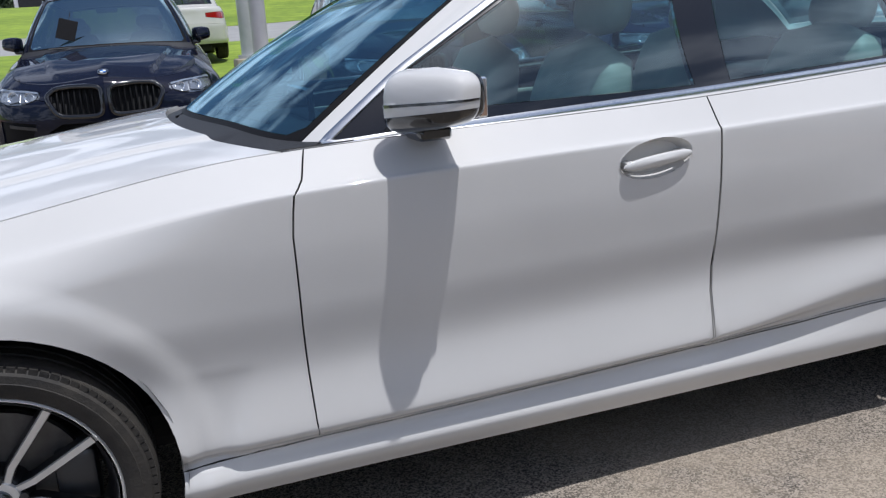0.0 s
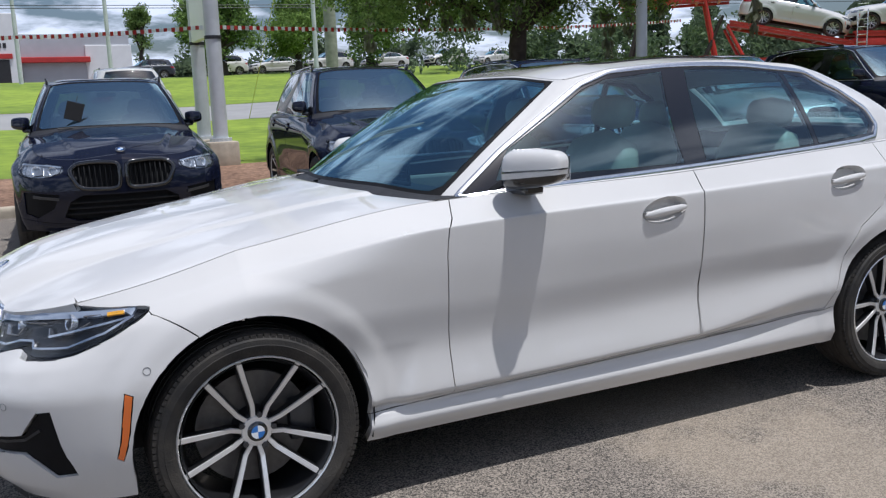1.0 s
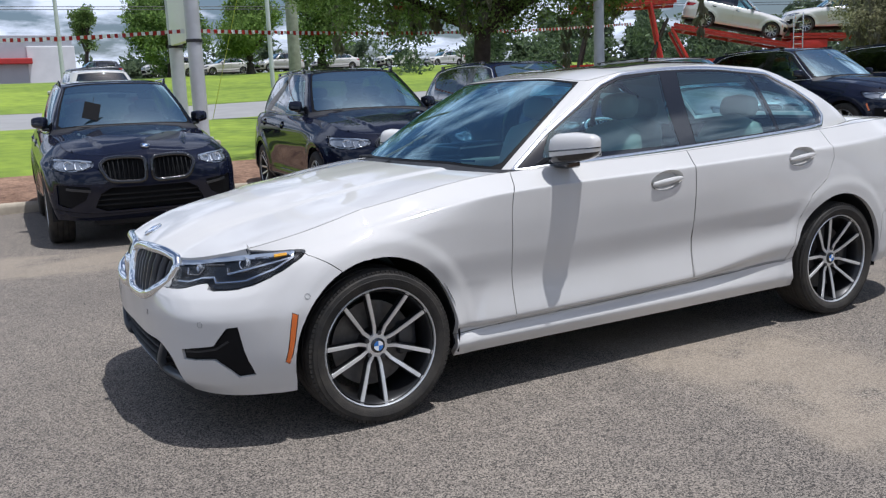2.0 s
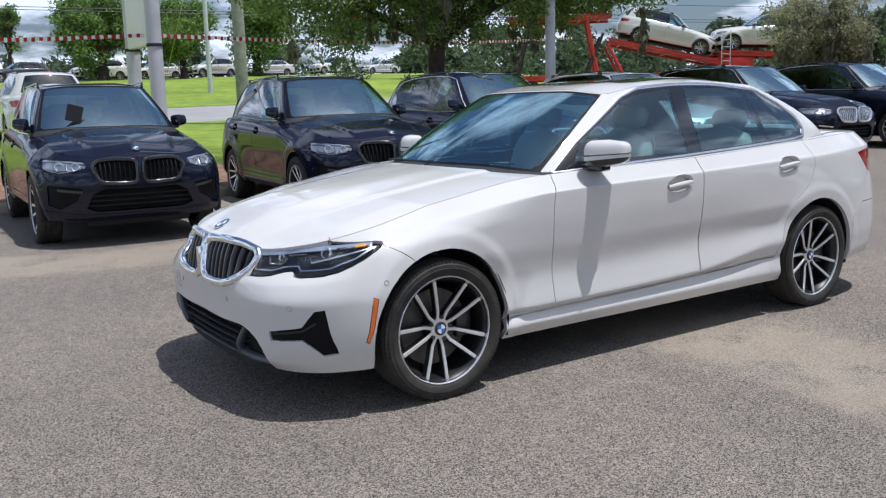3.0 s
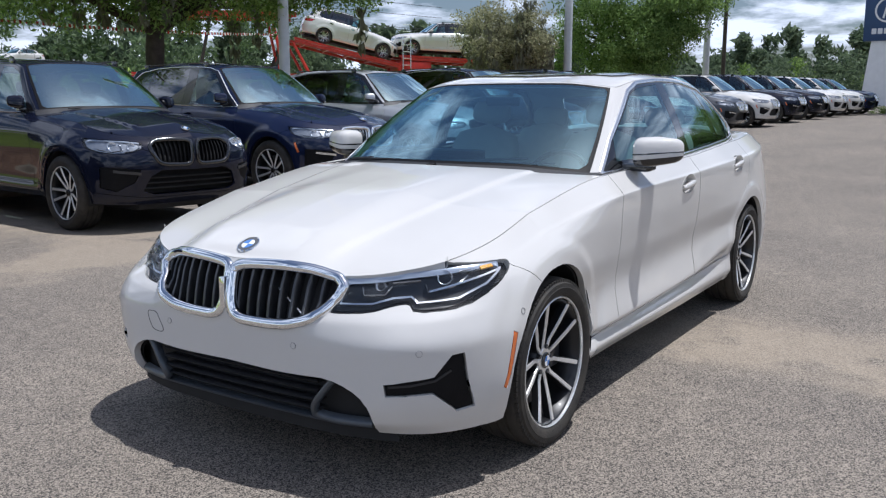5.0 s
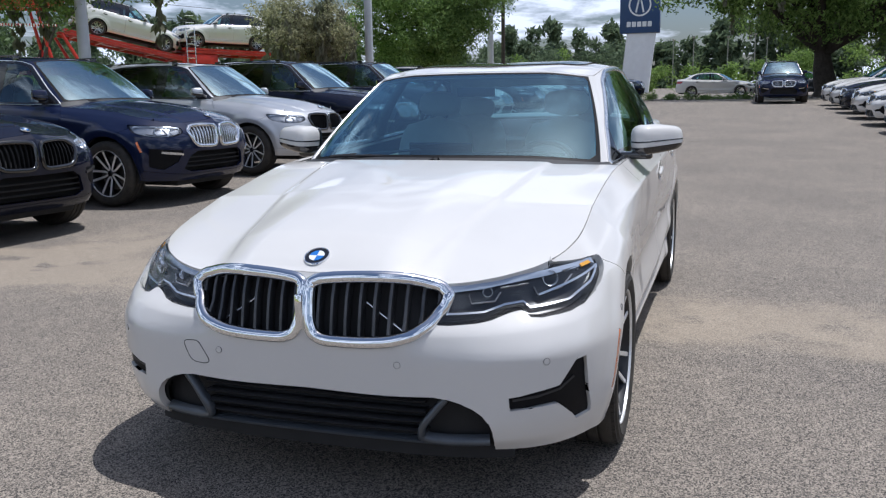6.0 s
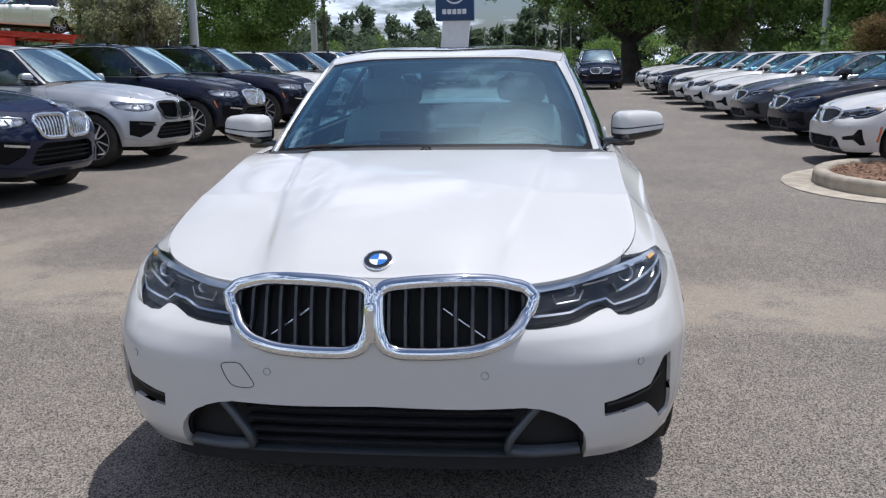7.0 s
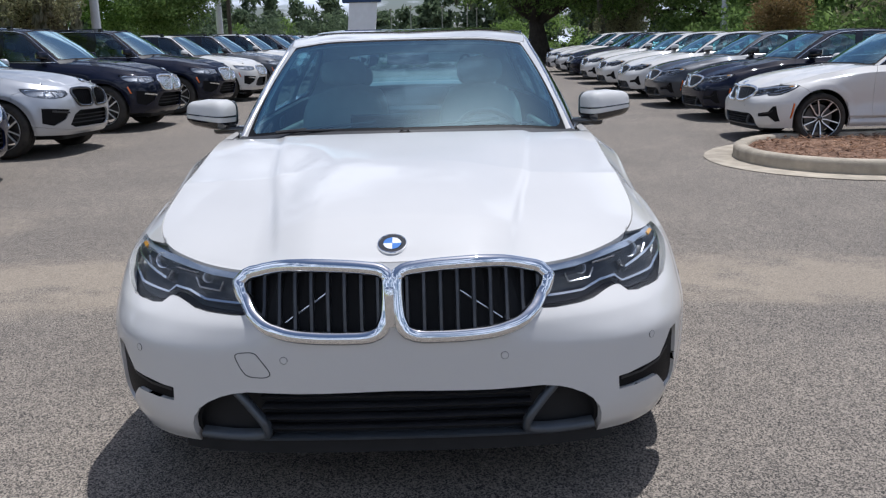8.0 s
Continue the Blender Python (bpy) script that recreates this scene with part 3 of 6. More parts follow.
def wheel_parts(parent, radius, rim, width, spokes, metal, dark, side, where, n=56, far=False):
    """A wheel that faces side (-1 left, 1 right): tyre with tread blocks, rim, spokes, disc and cap."""
    w = new("wheel")
    w.parent = parent
    w.empty_display_size = 0.1
    m = pose(*where) @ (pose(0, 0, 0) if side < 0 else pose(0, 0, 0, 0, 0, 180))
    w.matrix_local = m
    h = width / 2
    bm = bmesh.new()
    k = radius - rim
    spun(bm, [(rim - 0.006, -h * 0.80), (rim + 0.004, -h * 0.93), (rim + k * 0.25, -h * 1.0), (rim + k * 0.5, -h * 1.03), (rim + k * 0.52, -h * 1.015),
              (rim + k * 0.72, -h * 1.0), (radius - 0.016, -h * 0.92), (radius - 0.004, -h * 0.80), (radius, -h * 0.62)]
         + sum([[(radius, h * q - 0.006), (radius - 0.008, h * q - 0.004), (radius - 0.008, h * q + 0.004), (radius, h * q + 0.006)] for q in (-0.4, 0, 0.4)], [])
         + [(radius, h * 0.62), (radius - 0.012, h * 0.9), (rim + k * 0.5, h), (rim, h * 0.85)], n=n)
    # shoulder blocks
    for i in range(0 if far else 96):
        a = 2 * math.pi * i / 96
        box(bm, (-0.008, -h * 0.93, radius - 0.018), (0.008, -h * 0.74, radius - 0.0055), m=Matrix.Rotation(a, 4, "Y"))
    part("tyre", smooth(bm, 35), RUBBER, w, "black rubber tyre with worn tread")
    bm = bmesh.new()
    spun(bm, [(rim - 0.030, h * 0.80), (rim - 0.030, -h * 0.35), (rim - 0.022, -h * 0.55), (rim - 0.016, -h * 0.80), (rim - 0.010, -h * 0.86)], n=n)
    part("rim_barrel", smooth(bm), dark, w)
    bm = bmesh.new()
    spun(bm, [(rim - 0.005, -h * 0.84), (rim - 0.004, -h * 0.92), (rim - 0.001, -h * 0.94), (rim + 0.003, -h * 0.90), (rim + 0.002, -h * 0.80)], n=n, closed=True)
    part("rim", smooth(bm), metal, w, "silver rim flange")
    prof = [(0.13, 0.30), (0.22, 0.33), (0.34, 0.38), (0.62, 0.64), (1.0, 0.93)]
    r_out = rim - 0.004

    def spoke(bm, a, q, w0, w1, back, top):
        """One arm of a forked pair: it leaves the hub beside its twin, kinks outward, then runs to the rim."""
        last = None
        for s, dep in prof:
            r, t = r_out * s, a + q * float(np.interp(s, (0.13, 0.22, 0.34, 1.0), (0.018, 0.062, 0.112, 0.235))) / s
            hw = w0 + (w1 - w0) * s
            y = -h * (0.30 + dep * 0.58)
            c, d = Vector((math.cos(t), 0, math.sin(t))), Vector((-math.sin(t), 0, math.cos(t)))
            ring = [bm.verts.new(c * r + d * k + Vector((0, yy, 0))) for k, yy in ((-hw, y + top), (hw, y + top), (hw * 1.25, y + back), (-hw * 1.25, y + back))]
            if last:
                for j in range(4):
                    bm.faces.new((last[j], last[(j + 1) % 4], ring[(j + 1) % 4], ring[j]))
            else:
                bm.faces.new(ring[::-1])
            last = ring
        bm.faces.new(last)
    pairs, hw0, hw1 = spokes
    faces, backs = bmesh.new(), bmesh.new()
    for i in range(pairs):
        a = math.pi / 2 + 2 * math.pi * i / pairs + 0.44
        if far:
            for q in (-1, 1):
                spoke(faces, a, q, hw0, hw1, 0.0045, -0.0005)
                spoke(backs, a, q, hw0 * 1.5, hw1 * 1.45, 0.030, 0.0046)
            continue
        for q in (-1, 1):
            bm = bmesh.new()
            spoke(bm, a, q, hw0, hw1, 0.0045, -0.0005)
            bmesh.ops.recalc_face_normals(bm, faces=bm.faces[:])
            sp = part("spoke", bm, metal, w, "machined silver spoke face")
            bm = bmesh.new()
            spoke(bm, a, q, hw0 * 1.5, hw1 * 1.45, 0.030, 0.0046)
            bmesh.ops.recalc_face_normals(bm, faces=bm.faces[:])
            part("spoke_side", bm, dark, w)
    if far:
        bmesh.ops.recalc_face_normals(faces, faces=faces.faces[:])
        bmesh.ops.recalc_face_normals(backs, faces=backs.faces[:])
        part("rim_face", faces, metal, w)
        part("rim_back", backs, dark, w)
    else:
        faces.free()
        backs.free()
    bm = bmesh.new()
    spun(bm, [(0.0, -h * 0.47), (0.046, -h * 0.47), (0.054, -h * 0.42), (0.068, -h * 0.2), (0.070, h * 0.2)], n=28)
    part("hub", smooth(bm), dark, w)
    if not far:
        bm = bmesh.new()
        spun(bm, [(0.030, -h * 0.46), (0.031, -h * 0.525), (0.046, -h * 0.515), (0.049, -h * 0.48), (0.049, -h * 0.44)], n=28)
        part("hub_ring", smooth(bm), metal, w, "machined silver hub ring")
    for i in range(0 if far else 5):
        a = math.pi / 2 + 2 * math.pi * i / 5 + 0.44 + math.pi / 5
        bm = bmesh.new()
        rod(bm, (0.052 * math.cos(a), -h * 0.46, 0.052 * math.sin(a)), (0.052 * math.cos(a), -h * 0.56, 0.052 * math.sin(a)), 0.0095, n=6)
        part("wheel_bolt", bm, GUNMETAL, w)
    bm = bmesh.new()
    spun(bm, [(0.0, -h * 0.60), (0.026, -h * 0.60), (0.031, -h * 0.565), (0.032, -h * 0.48)], n=28)
    cap = part("hub_cap", smooth(bm), GLOSSBLACK, w)
    for q in range(0 if far else 4):
        bm = bmesh.new()
        vs = [bm.verts.new((0, -h * 0.60 - 0.0012, 0))] + [bm.verts.new((0.021 * math.cos(q * math.pi / 2 + t), -h * 0.60 - 0.0012, 0.021 * math.sin(q * math.pi / 2 + t))) for t in np.linspace(0, math.pi / 2, 6)]
        f = bm.faces.new(vs)
        bmesh.ops.recalc_face_normals(bm, faces=[f])
        part("badge_quarter", bm, BADGEBLUE if q % 2 else BADGEWHITE, w)
    bm = bmesh.new()
    spun(bm, [(0.06, -0.002), (rim * 0.72, -0.002), (rim * 0.72, 0.02), (0.06, 0.02)], n=36, closed=True)
    part("brake_disc", smooth(bm), DISC, w)
    if far:
        return w
    bm = bmesh.new()
    box(bm, (rim * 0.45, -0.03, -0.07), (rim * 0.80, 0.05, 0.07), 0.015)
    part("brake_caliper", smooth(bm), GUNMETAL, w)
    return w


def badge(parent, m, r):
    """A round badge: dark ring, bright rim, two blue and two white quarters."""
    bm = bmesh.new()
    spun(bm, [(0, -0.006), (r * 0.62, -0.006), (r * 0.66, -0.0075), (r * 0.95, -0.0075), (r, -0.005), (r, 0.004)], m, n=32)
    b = part("badge", smooth(bm), GLOSSBLACK, parent, "round badge with blue and white quarters")
    bm = bmesh.new()
    spun(bm, [(r * 0.93, -0.006), (r * 0.96, -0.0092), (r * 1.02, -0.0085), (r * 1.05, -0.003)], m, n=32)
    part("badge_rim", smooth(bm), CHROME, b)
    for q in range(4):
        bm = bmesh.new()
        vs = [bm.verts.new((0, -0.0085, 0))] + [bm.verts.new((r * 0.62 * math.cos(q * math.pi / 2 + t), -0.0085, r * 0.62 * math.sin(q * math.pi / 2 + t))) for t in np.linspace(0, math.pi / 2, 7)]
        f = bm.faces.new(vs[::-1])
        bmesh.ops.transform(bm, matrix=m, verts=bm.verts)
        bmesh.ops.recalc_face_normals(bm, faces=bm.faces[:])
        part("badge_quarter", bm, BADGEBLUE if q % 2 else BADGEWHITE, b)


def superbox(bm, size, m, e=3.2, n=24, k=12, keep=None, taper=None):
    """A rounded box from a superellipsoid; keep chooses a height band of it."""
    lo, hi = keep or (-1, 1)
    rings = []
    sp = lambda t, q: math.copysign(abs(t) ** (2 / q), t)
    for j in range(k + 1):
        zz = lo + (hi - lo) * j / k
        lat = math.copysign(math.acos(max(0, 1 - abs(zz) ** e) ** (1 / e)) if abs(zz) < 1 else math.pi / 2, zz)
        c = max(0.0, 1 - abs(zz) ** e) ** (1 / e)
        ring = []
        for i in range(n):
            a = 2 * math.pi * i / n
            p = Vector((c * sp(math.cos(a), e), c * sp(math.sin(a), e), zz))
            if taper:
                p = taper(p)
            ring.append(bm.verts.new((p.x * size[0], p.y * size[1], p.z * size[2])))
        rings.append(ring)
    for a, b in zip(rings, rings[1:]):
        for i in range(n):
            bm.faces.new((a[i], a[(i + 1) % n], b[(i + 1) % n], b[i]))
    bm.faces.new(rings[0][::-1])
    bm.faces.new(rings[-1])
    vs = [v for r in rings for v in r]
    bmesh.ops.transform(bm, matrix=m, verts=vs)
    return vs


def build_car(name, label, spec, colour, where=None, fine=1.0):
    """A whole car, nose to -x, standing on z = 0 round the middle of its wheelbase."""
    car = thing(name, label, "car", where)
    sk, cb = spec["skin"], spec["cabin"]
    ax, hub, arch = sk.axle, sk.hub, sk.arch
    poly = {k: sk.uv(p) if isinstance(p[0][0], str) else list(p) for k, p in spec["cuts"]}
    regions = [("arch_front", sk.uv(arch_outline(-ax, hub, arch, 0.10))), ("arch_rear", sk.uv(arch_outline(ax, hub, arch, 0.10)))]
    for i, (x, z, _) in enumerate(spec["handles"]):
        regions.append(("handle_hole_%d" % (i + 1), sk.uv([("s", x + 0.100 * math.cos(t), z + 0.045 * math.sin(t) + 0.010 * math.cos(t)) for t in np.linspace(0, 2 * math.pi, 30, endpoint=False)])))
    for k, _ in spec["cuts"]:
        regions.append((k, dense(rounded(poly[k], 0.2, 1) if k == "headlight" else poly[k], 0.05)))
    regions.append(("rear_bumper", dense([(2.22, -0.03), (3.02, -0.03), (3.02, 0.5), (2.3, 0.5), (2.22, 0.42)], 0.05)))
    close = 1.5 if fine == 1 else 1.0
    us = np.concatenate([np.linspace(0, 1, int(84 * close / fine))[:-1], np.linspace(1, 2, int(100 * close / fine))[:-1], np.linspace(2, 3, int(50 / fine))])
    vs = np.linspace(0, 1, int(46 * close / fine))
    co, tri, lab = cut_regions(us, vs, regions)
    names = [r[0] for r in regions]
    hole = {"arch_front", "arch_rear", "kidney", "intake", "handle_hole_1", "handle_hole_2"}
    # rest of the skin is split by place
    mid = co[tri].mean(1)
    solid = np.ones(len(tri), bool)
    for i, nme in enumerate(names):
        if nme in hole:
            solid[lab == i] = False
    rest = lab == -1
    groups = {"fender": rest & (mid[:, 0] < 1.3), "quarter_panel": rest & (mid[:, 0] >= 1.3)}
    for i, nme in enumerate(names):
        if nme not in hole:
            groups[nme] = groups.get(nme, np.zeros(len(tri), bool)) | (lab == i)
    made = {}
    mats = {"headlight": spec.get("lamp", HOUSING), "vent": BLACKTRIM, "marker": AMBER, "taillight": RED}
    for nme, sel in groups.items():
        if not sel.any():
            continue
        mtl = mats.get(nme, colour)
        if nme in ("front_bumper", "rear_bumper"):
            made[nme] = hang(nme, sheet_mesh(nme, sk.at, co, tri[sel], both=True, flip=True), mtl, car)
            continue
        for s in (1, -1):
            at = (lambda u, v: sk.at(u, v, 0.03)) if nme == "headlight" else (lambda u, v: sk.at(u, v, 0.010)) if nme == "vent" else sk.at
            ob = hang(nme, sheet_mesh(nme, at, co, tri[sel], mirror=s, flip=True), mtl, car)
            made[nme, s] = ob
            if nme == "headlight":
                hang("lens", sheet_mesh("lens", sk.at, co, tri[sel], mirror=s, flip=True, lip=0.012), CLEAR, ob, "clear headlight lens")
    ico, itri, ilab = cut_regions(np.concatenate([np.linspace(0, 1, 22)[:-1], np.linspace(1, 2, 22)[:-1], np.linspace(2, 3, 12)]), np.linspace(0, 1, 12), [r for r in regions if r[0] in hole | {"headlight"}])
    hang("inner_shell", sheet_mesh("inner_shell", lambda u, v: sk.at(u, v, 0.036), ico, itri[ilab == -1], gap=0, lip=0, both=True, flip=True), INNER, car)

    # bonnet, roof, boot lid
    uc, uh = spec["hood"]
    hz, hx = spec["hood_line"]
    cz = keyed(hz)
    nose0 = sk.at(0, 1)[0]
    corner = sk.at(uh, 1)[0]
    cowl = spec["cowl"]

    def hood_mid(a):
        return np.stack([nose0[0] + (hx - nose0[0]) * a, 0 * a, cz(a)], -1)

    def hood_rear(b):
        return np.stack([hx + (corner[0] - hx) * b ** 2.4, corner[1] * b, cz(1.0) + (corner[2] - cz(1.0)) * b ** 2], -1)

    def ridge(a, b, p):
        q = (np.abs(p[:, 1]) - (spec["ridge"][0] + spec["ridge"][1] * a)) / 0.013
        lift = 0.5 - 0.5 * np.tanh(q)
        return spec["ridge"][2] * lift * np.clip(a * 6, 0, 1) * np.clip((1 - b) * 8, 0, 1) + 0.012 * np.sin(np.pi * np.clip(a, 0, 1)) * (1 - b ** 2) * b
    hood = half_patch(lambda b: sk.at(uc * b, np.ones_like(b)), hood_rear, hood_mid, lambda a: sk.at(uc + (uh - uc) * a, np.ones_like(a)), ridge)
    aa, bb = np.linspace(0, 1, int(70 / fine)), np.linspace(0, 1, int((80 if fine == 1 else 40) / fine))
    hco, htri, _ = cut_regions(aa, bb, [])
    bonnet = hang("bonnet", sheet_mesh("bonnet", hood, hco, htri, both=True, flip=False), colour, car)
    made["bonnet"] = bonnet
    rz = keyed(spec["roof_line"])
    f0, r0 = cb.ring(0)[0], cb.ring(3)[0]
    roof = half_patch(lambda b: cb.ring(b), lambda b: cb.ring(3 - b), lambda a: np.stack([f0[0] + (r0[0] - f0[0]) * a, 0 * a, rz(a)], -1), lambda a: cb.ring(1 + a),
                      lambda a, b, p: 0.008 * (1 - b ** 4) * b * 2 * np.sin(np.pi * np.clip(a, 0, 1)))
    sun_roof = spec["sunroof"]
    rco, rtri, rlab = cut_regions(aa, bb, [("sunroof", dense(sun_roof, 0.05))])
    roof_ob = hang("roof", sheet_mesh("roof", roof, rco, rtri[rlab == -1], both=True, flip=False), colour, car)
    glass_top = hang("sunroof", sheet_mesh("sunroof", lambda a, b: roof(a, b) + np.array([0, 0, 0.006]), rco, rtri[rlab == 0], both=True, flip=False, lip=0.03), GLOSSBLACK, car, "dark glass sunroof panel")
    boot = half_patch(lambda b: cb.ring(3 - b, False), lambda b: sk.at(3 - 0.42 * b, np.ones_like(b)), lambda a: np.stack([cb.ring(3, False)[0][0] + (sk.at(3, 1)[0][0] - cb.ring(3, False)[0][0]) * a, 0 * a, cb.ring(3, False)[0][2] + (sk.at(3, 1)[0][2] - cb.ring(3, False)[0][2]) * a], -1),
                      lambda a: (1 - a)[:, None] * cb.ring(2, False) + a[:, None] * sk.at(2.58, 1))
    bco, btri, _ = cut_regions(np.linspace(0, 1, 14), np.linspace(0, 1, 12), [])
    hang("boot_lid", sheet_mesh("boot_lid", boot, bco, btri, both=True, flip=False), colour, car)

    # cabin
    cuts = [(k, cb.uv(p) if isinstance(p[0][0], str) else list(p)) for k, p in spec["cabin_cuts"]]
    creg = [(k, dense(p, 0.06)) for k, p in cuts]
    gs = np.concatenate([np.linspace(0, 1, int(36 / fine))[:-1], np.linspace(1, 2, int(90 / fine))[:-1], np.linspace(2, 3, int(24 / fine))])
    cco, ctri, clab = cut_regions(gs, np.linspace(0, 1, int(32 / fine)), creg)
    cnames = [k for k, _ in creg]
    look_of = {"windscreen": spec.get("screen", SCREEN), "front_window": GLASS, "rear_door_window": spec.get("rear_glass", GLASS), "quarter_window": spec.get("rear_glass", GLASS), "rear_window": spec.get("rear_glass", GLASS), "surround": GLOSSBLACK, "screen_border": BLACKTRIM}
    for i, nme in enumerate(cnames):
        sel = clab == i
        if not sel.any():
            continue
        if nme in ("windscreen", "rear_window", "screen_border"):
            hang(nme, sheet_mesh(nme, cb.at, cco, ctri[sel], both=True, flip=True, lip=0.006 if nme != "screen_border" else 0.012, gap=0.001), look_of[nme], car)
            continue
        for s in (1, -1):
            at = cb.at
            hang(nme, sheet_mesh(nme, at, cco, ctri[sel], mirror=s, flip=True, lip=0.006 if "window" in nme else 0.02, gap=0.001), look_of[nme], car)
    sel = clab == -1
    for s in (1, -1):
        hang("side_frame", sheet_mesh("side_frame", cb.at, cco, ctri[sel], mirror=s, flip=True, lip=0.03), colour, car)
    # headlining under the roof
    hang("headlining", sheet_mesh("headlining", lambda a, b: roof(a, b) - np.array([0, 0, 0.035]), bco, btri, gap=0, lip=0, both=True, flip=False), LEATHER, car)
    # shoulder strip that joins belt and cabin
    us2 = np.linspace(0, 1, 40)
    def shoulder(q, v):
        q, v = np.clip(np.atleast_1d(q), 0, 1), np.atleast_1d(v)
        lo = sk.at(uh + (2.58 - uh) * q, np.ones_like(q))
        along = np.linspace(1, 2, 120)
        hi = cb.ring(np.interp(lo[:, 0], cb.ring(along, False)[:, 0], along), False)
        return lo + (hi - lo) * v[:, None] + np.array([0, 0, 1.0]) * (0.006 * np.sin(np.pi * np.clip(v, 0, 1)))[:, None]
    sco, stri, _ = cut_regions(us2, np.linspace(0, 1, 5), [])
    for s in (1, -1):
        hang("shoulder", sheet_mesh("shoulder", shoulder, sco, stri, gap=0, lip=0, mirror=s, flip=True), colour, car)
    # cowl under the windscreen
    def cowl_at(a, b):
        a, b = np.atleast_1d(a), np.atleast_1d(b)
        lo = hood(np.full_like(a, 0.985), a) - np.array([0, 0, 0.022])
        hi = cb.at(np.abs(a), np.full_like(a, 0.05))
        return lo + (hi - lo) * b[:, None]
    kco, ktri, _ = cut_regions(np.linspace(0, 1, 24), np.linspace(0, 1, 4), [])
    hang("cowl", sheet_mesh("cowl", cowl_at, kco, ktri, gap=0, lip=0.01, both=True, flip=True), PLASTIC, car)

    # bright strip round the side windows
    dlo = dict(cuts)["surround"]
    k = 0.011 if fine == 1 else 0.006
    for s in (1, -1):
        p, n = path_on(cb.at, dense(rounded(dlo, 0.06, 1), 0.03))
        bm = ribbon(bmesh.new(), sided(p, s), sided(n, s), [(-k, 0.0), (-k * 0.9, 0.005), (0.0, 0.008), (k * 0.9, 0.005), (k, 0.0)])
        part("window_trim", smooth(bm, 50), spec.get("trim", SATIN), car, "bright metal strip round the side windows")
    spec["front"](car, made, sk, colour, hood)
    # door handles, mirrors
    for s in (1, -1):
        for x, z, door in spec["handles"]:
            u, v = sk.uv([("s", x, z)])[0]
            p, n = path_on(sk.at, [(u, v)])
            P, N = sided(p, s)[0], sided(n, s)[0]
            side = Vector((1, 0, 0.10)).normalized()
            m = Matrix.Translation(P) @ Matrix((side, N.cross(side), N)).transposed().to_4x4()
            bm = bmesh.new()
            vs_ = [bm.verts.new((0.105 * math.cos(t), 0.048 * math.sin(t), 0.0012)) for t in np.linspace(0, 2 * math.pi, 28, endpoint=False)]
            ws_ = [bm.verts.new((0.085 * math.cos(t), 0.036 * math.sin(t), -0.034)) for t in np.linspace(0, 2 * math.pi, 28, endpoint=False)]
            for i in range(28):
                bm.faces.new((vs_[i], vs_[(i + 1) % 28], ws_[(i + 1) % 28], ws_[i]))
            bm.faces.new(ws_)
            bmesh.ops.transform(bm, matrix=m, verts=bm.verts)
            bmesh.ops.recalc_face_normals(bm, faces=bm.faces[:])
            dp = made[door, s]
            part("handle_recess", smooth(bm), colour, dp)
            bm = bmesh.new()
            superbox(bm, (0.098, 0.0145, 0.011), m @ pose(0.0, -0.004, 0.007), 2.6, 20, 8)
            for q in (-0.075, 0.075):
                box(bm, (q - 0.012, -0.012, -0.030), (q + 0.012, 0.006, 0.004), 0.004, m)
            part("door_handle", smooth(bm), colour, dp, "body-coloured pull handle")
        mx, mw, mz = spec["mirror"]
        def nub(p):
            out = -s * p.y
            return Vector((p.x * (0.92 - 0.30 * out) + 0.10 * p.z, p.y, p.z * (1 - 0.17 * out) + 0.10 * out - 0.10 * p.x ** 2 * (p.z > 0)))
        base = pose(mx, -s * mw, mz, 0, 0, s * 21) @ Matrix.Diagonal((1, spec.get("mirror_wide", 1.0), 1, 1))
        bm = bmesh.new()
        superbox(bm, (0.072, 0.114, 0.066), base, 3.6, 36, 16, (-0.42, 1), nub)
        cap = part("mirror_cap", smooth(bm, 60), colour, car)
        bm = bmesh.new()
        superbox(bm, (0.0725, 0.1145, 0.0665), base, 3.6, 36, 6, (-1, -0.43), nub)
        part("mirror_base", smooth(bm, 60), GLOSSBLACK, cap, "gloss black mirror underside")
        bm = bmesh.new()
        superbox(bm, (0.0735, 0.1155, 0.0665), base, 3.6, 36, 2, (-0.14, -0.05), nub)
        part("turn_signal", smooth(bm, 60), GLOSSBLACK, cap, "slim dark indicator strip")
        bm = bmesh.new()
        def back(p):
            q = nub(p)
            return Vector((p.x + 2.75 * (0.92 + 0.30 * s * p.y), q.y, q.z))
        superbox(bm, (0.022, 0.100, 0.063), base, 4.0, 32, 12, None, back)
        part("mirror_bezel", smooth(bm, 60), GLOSSBLACK, cap)
        bm = bmesh.new()
        box(bm, (0.058, -0.078, -0.042), (0.081, 0.078, 0.042), 0.004, base @ pose(0, 0, 0, 0, 0, s * -9))
        part("mirror_glass", bm, CHROME, cap, "rear-view mirror glass")
        bm = bmesh.new()
        box(bm, (mx - 0.035, -0.035, mz - 0.095), (mx + 0.045, 0.035, mz - 0.060), 0.01)
        vv = bm.verts[:]
        for q in vv:
            q.co.y = -s * (mw - 0.11) + q.co.y * 2.6
        part("mirror_arm", smooth(bm), GLOSSBLACK, cap)
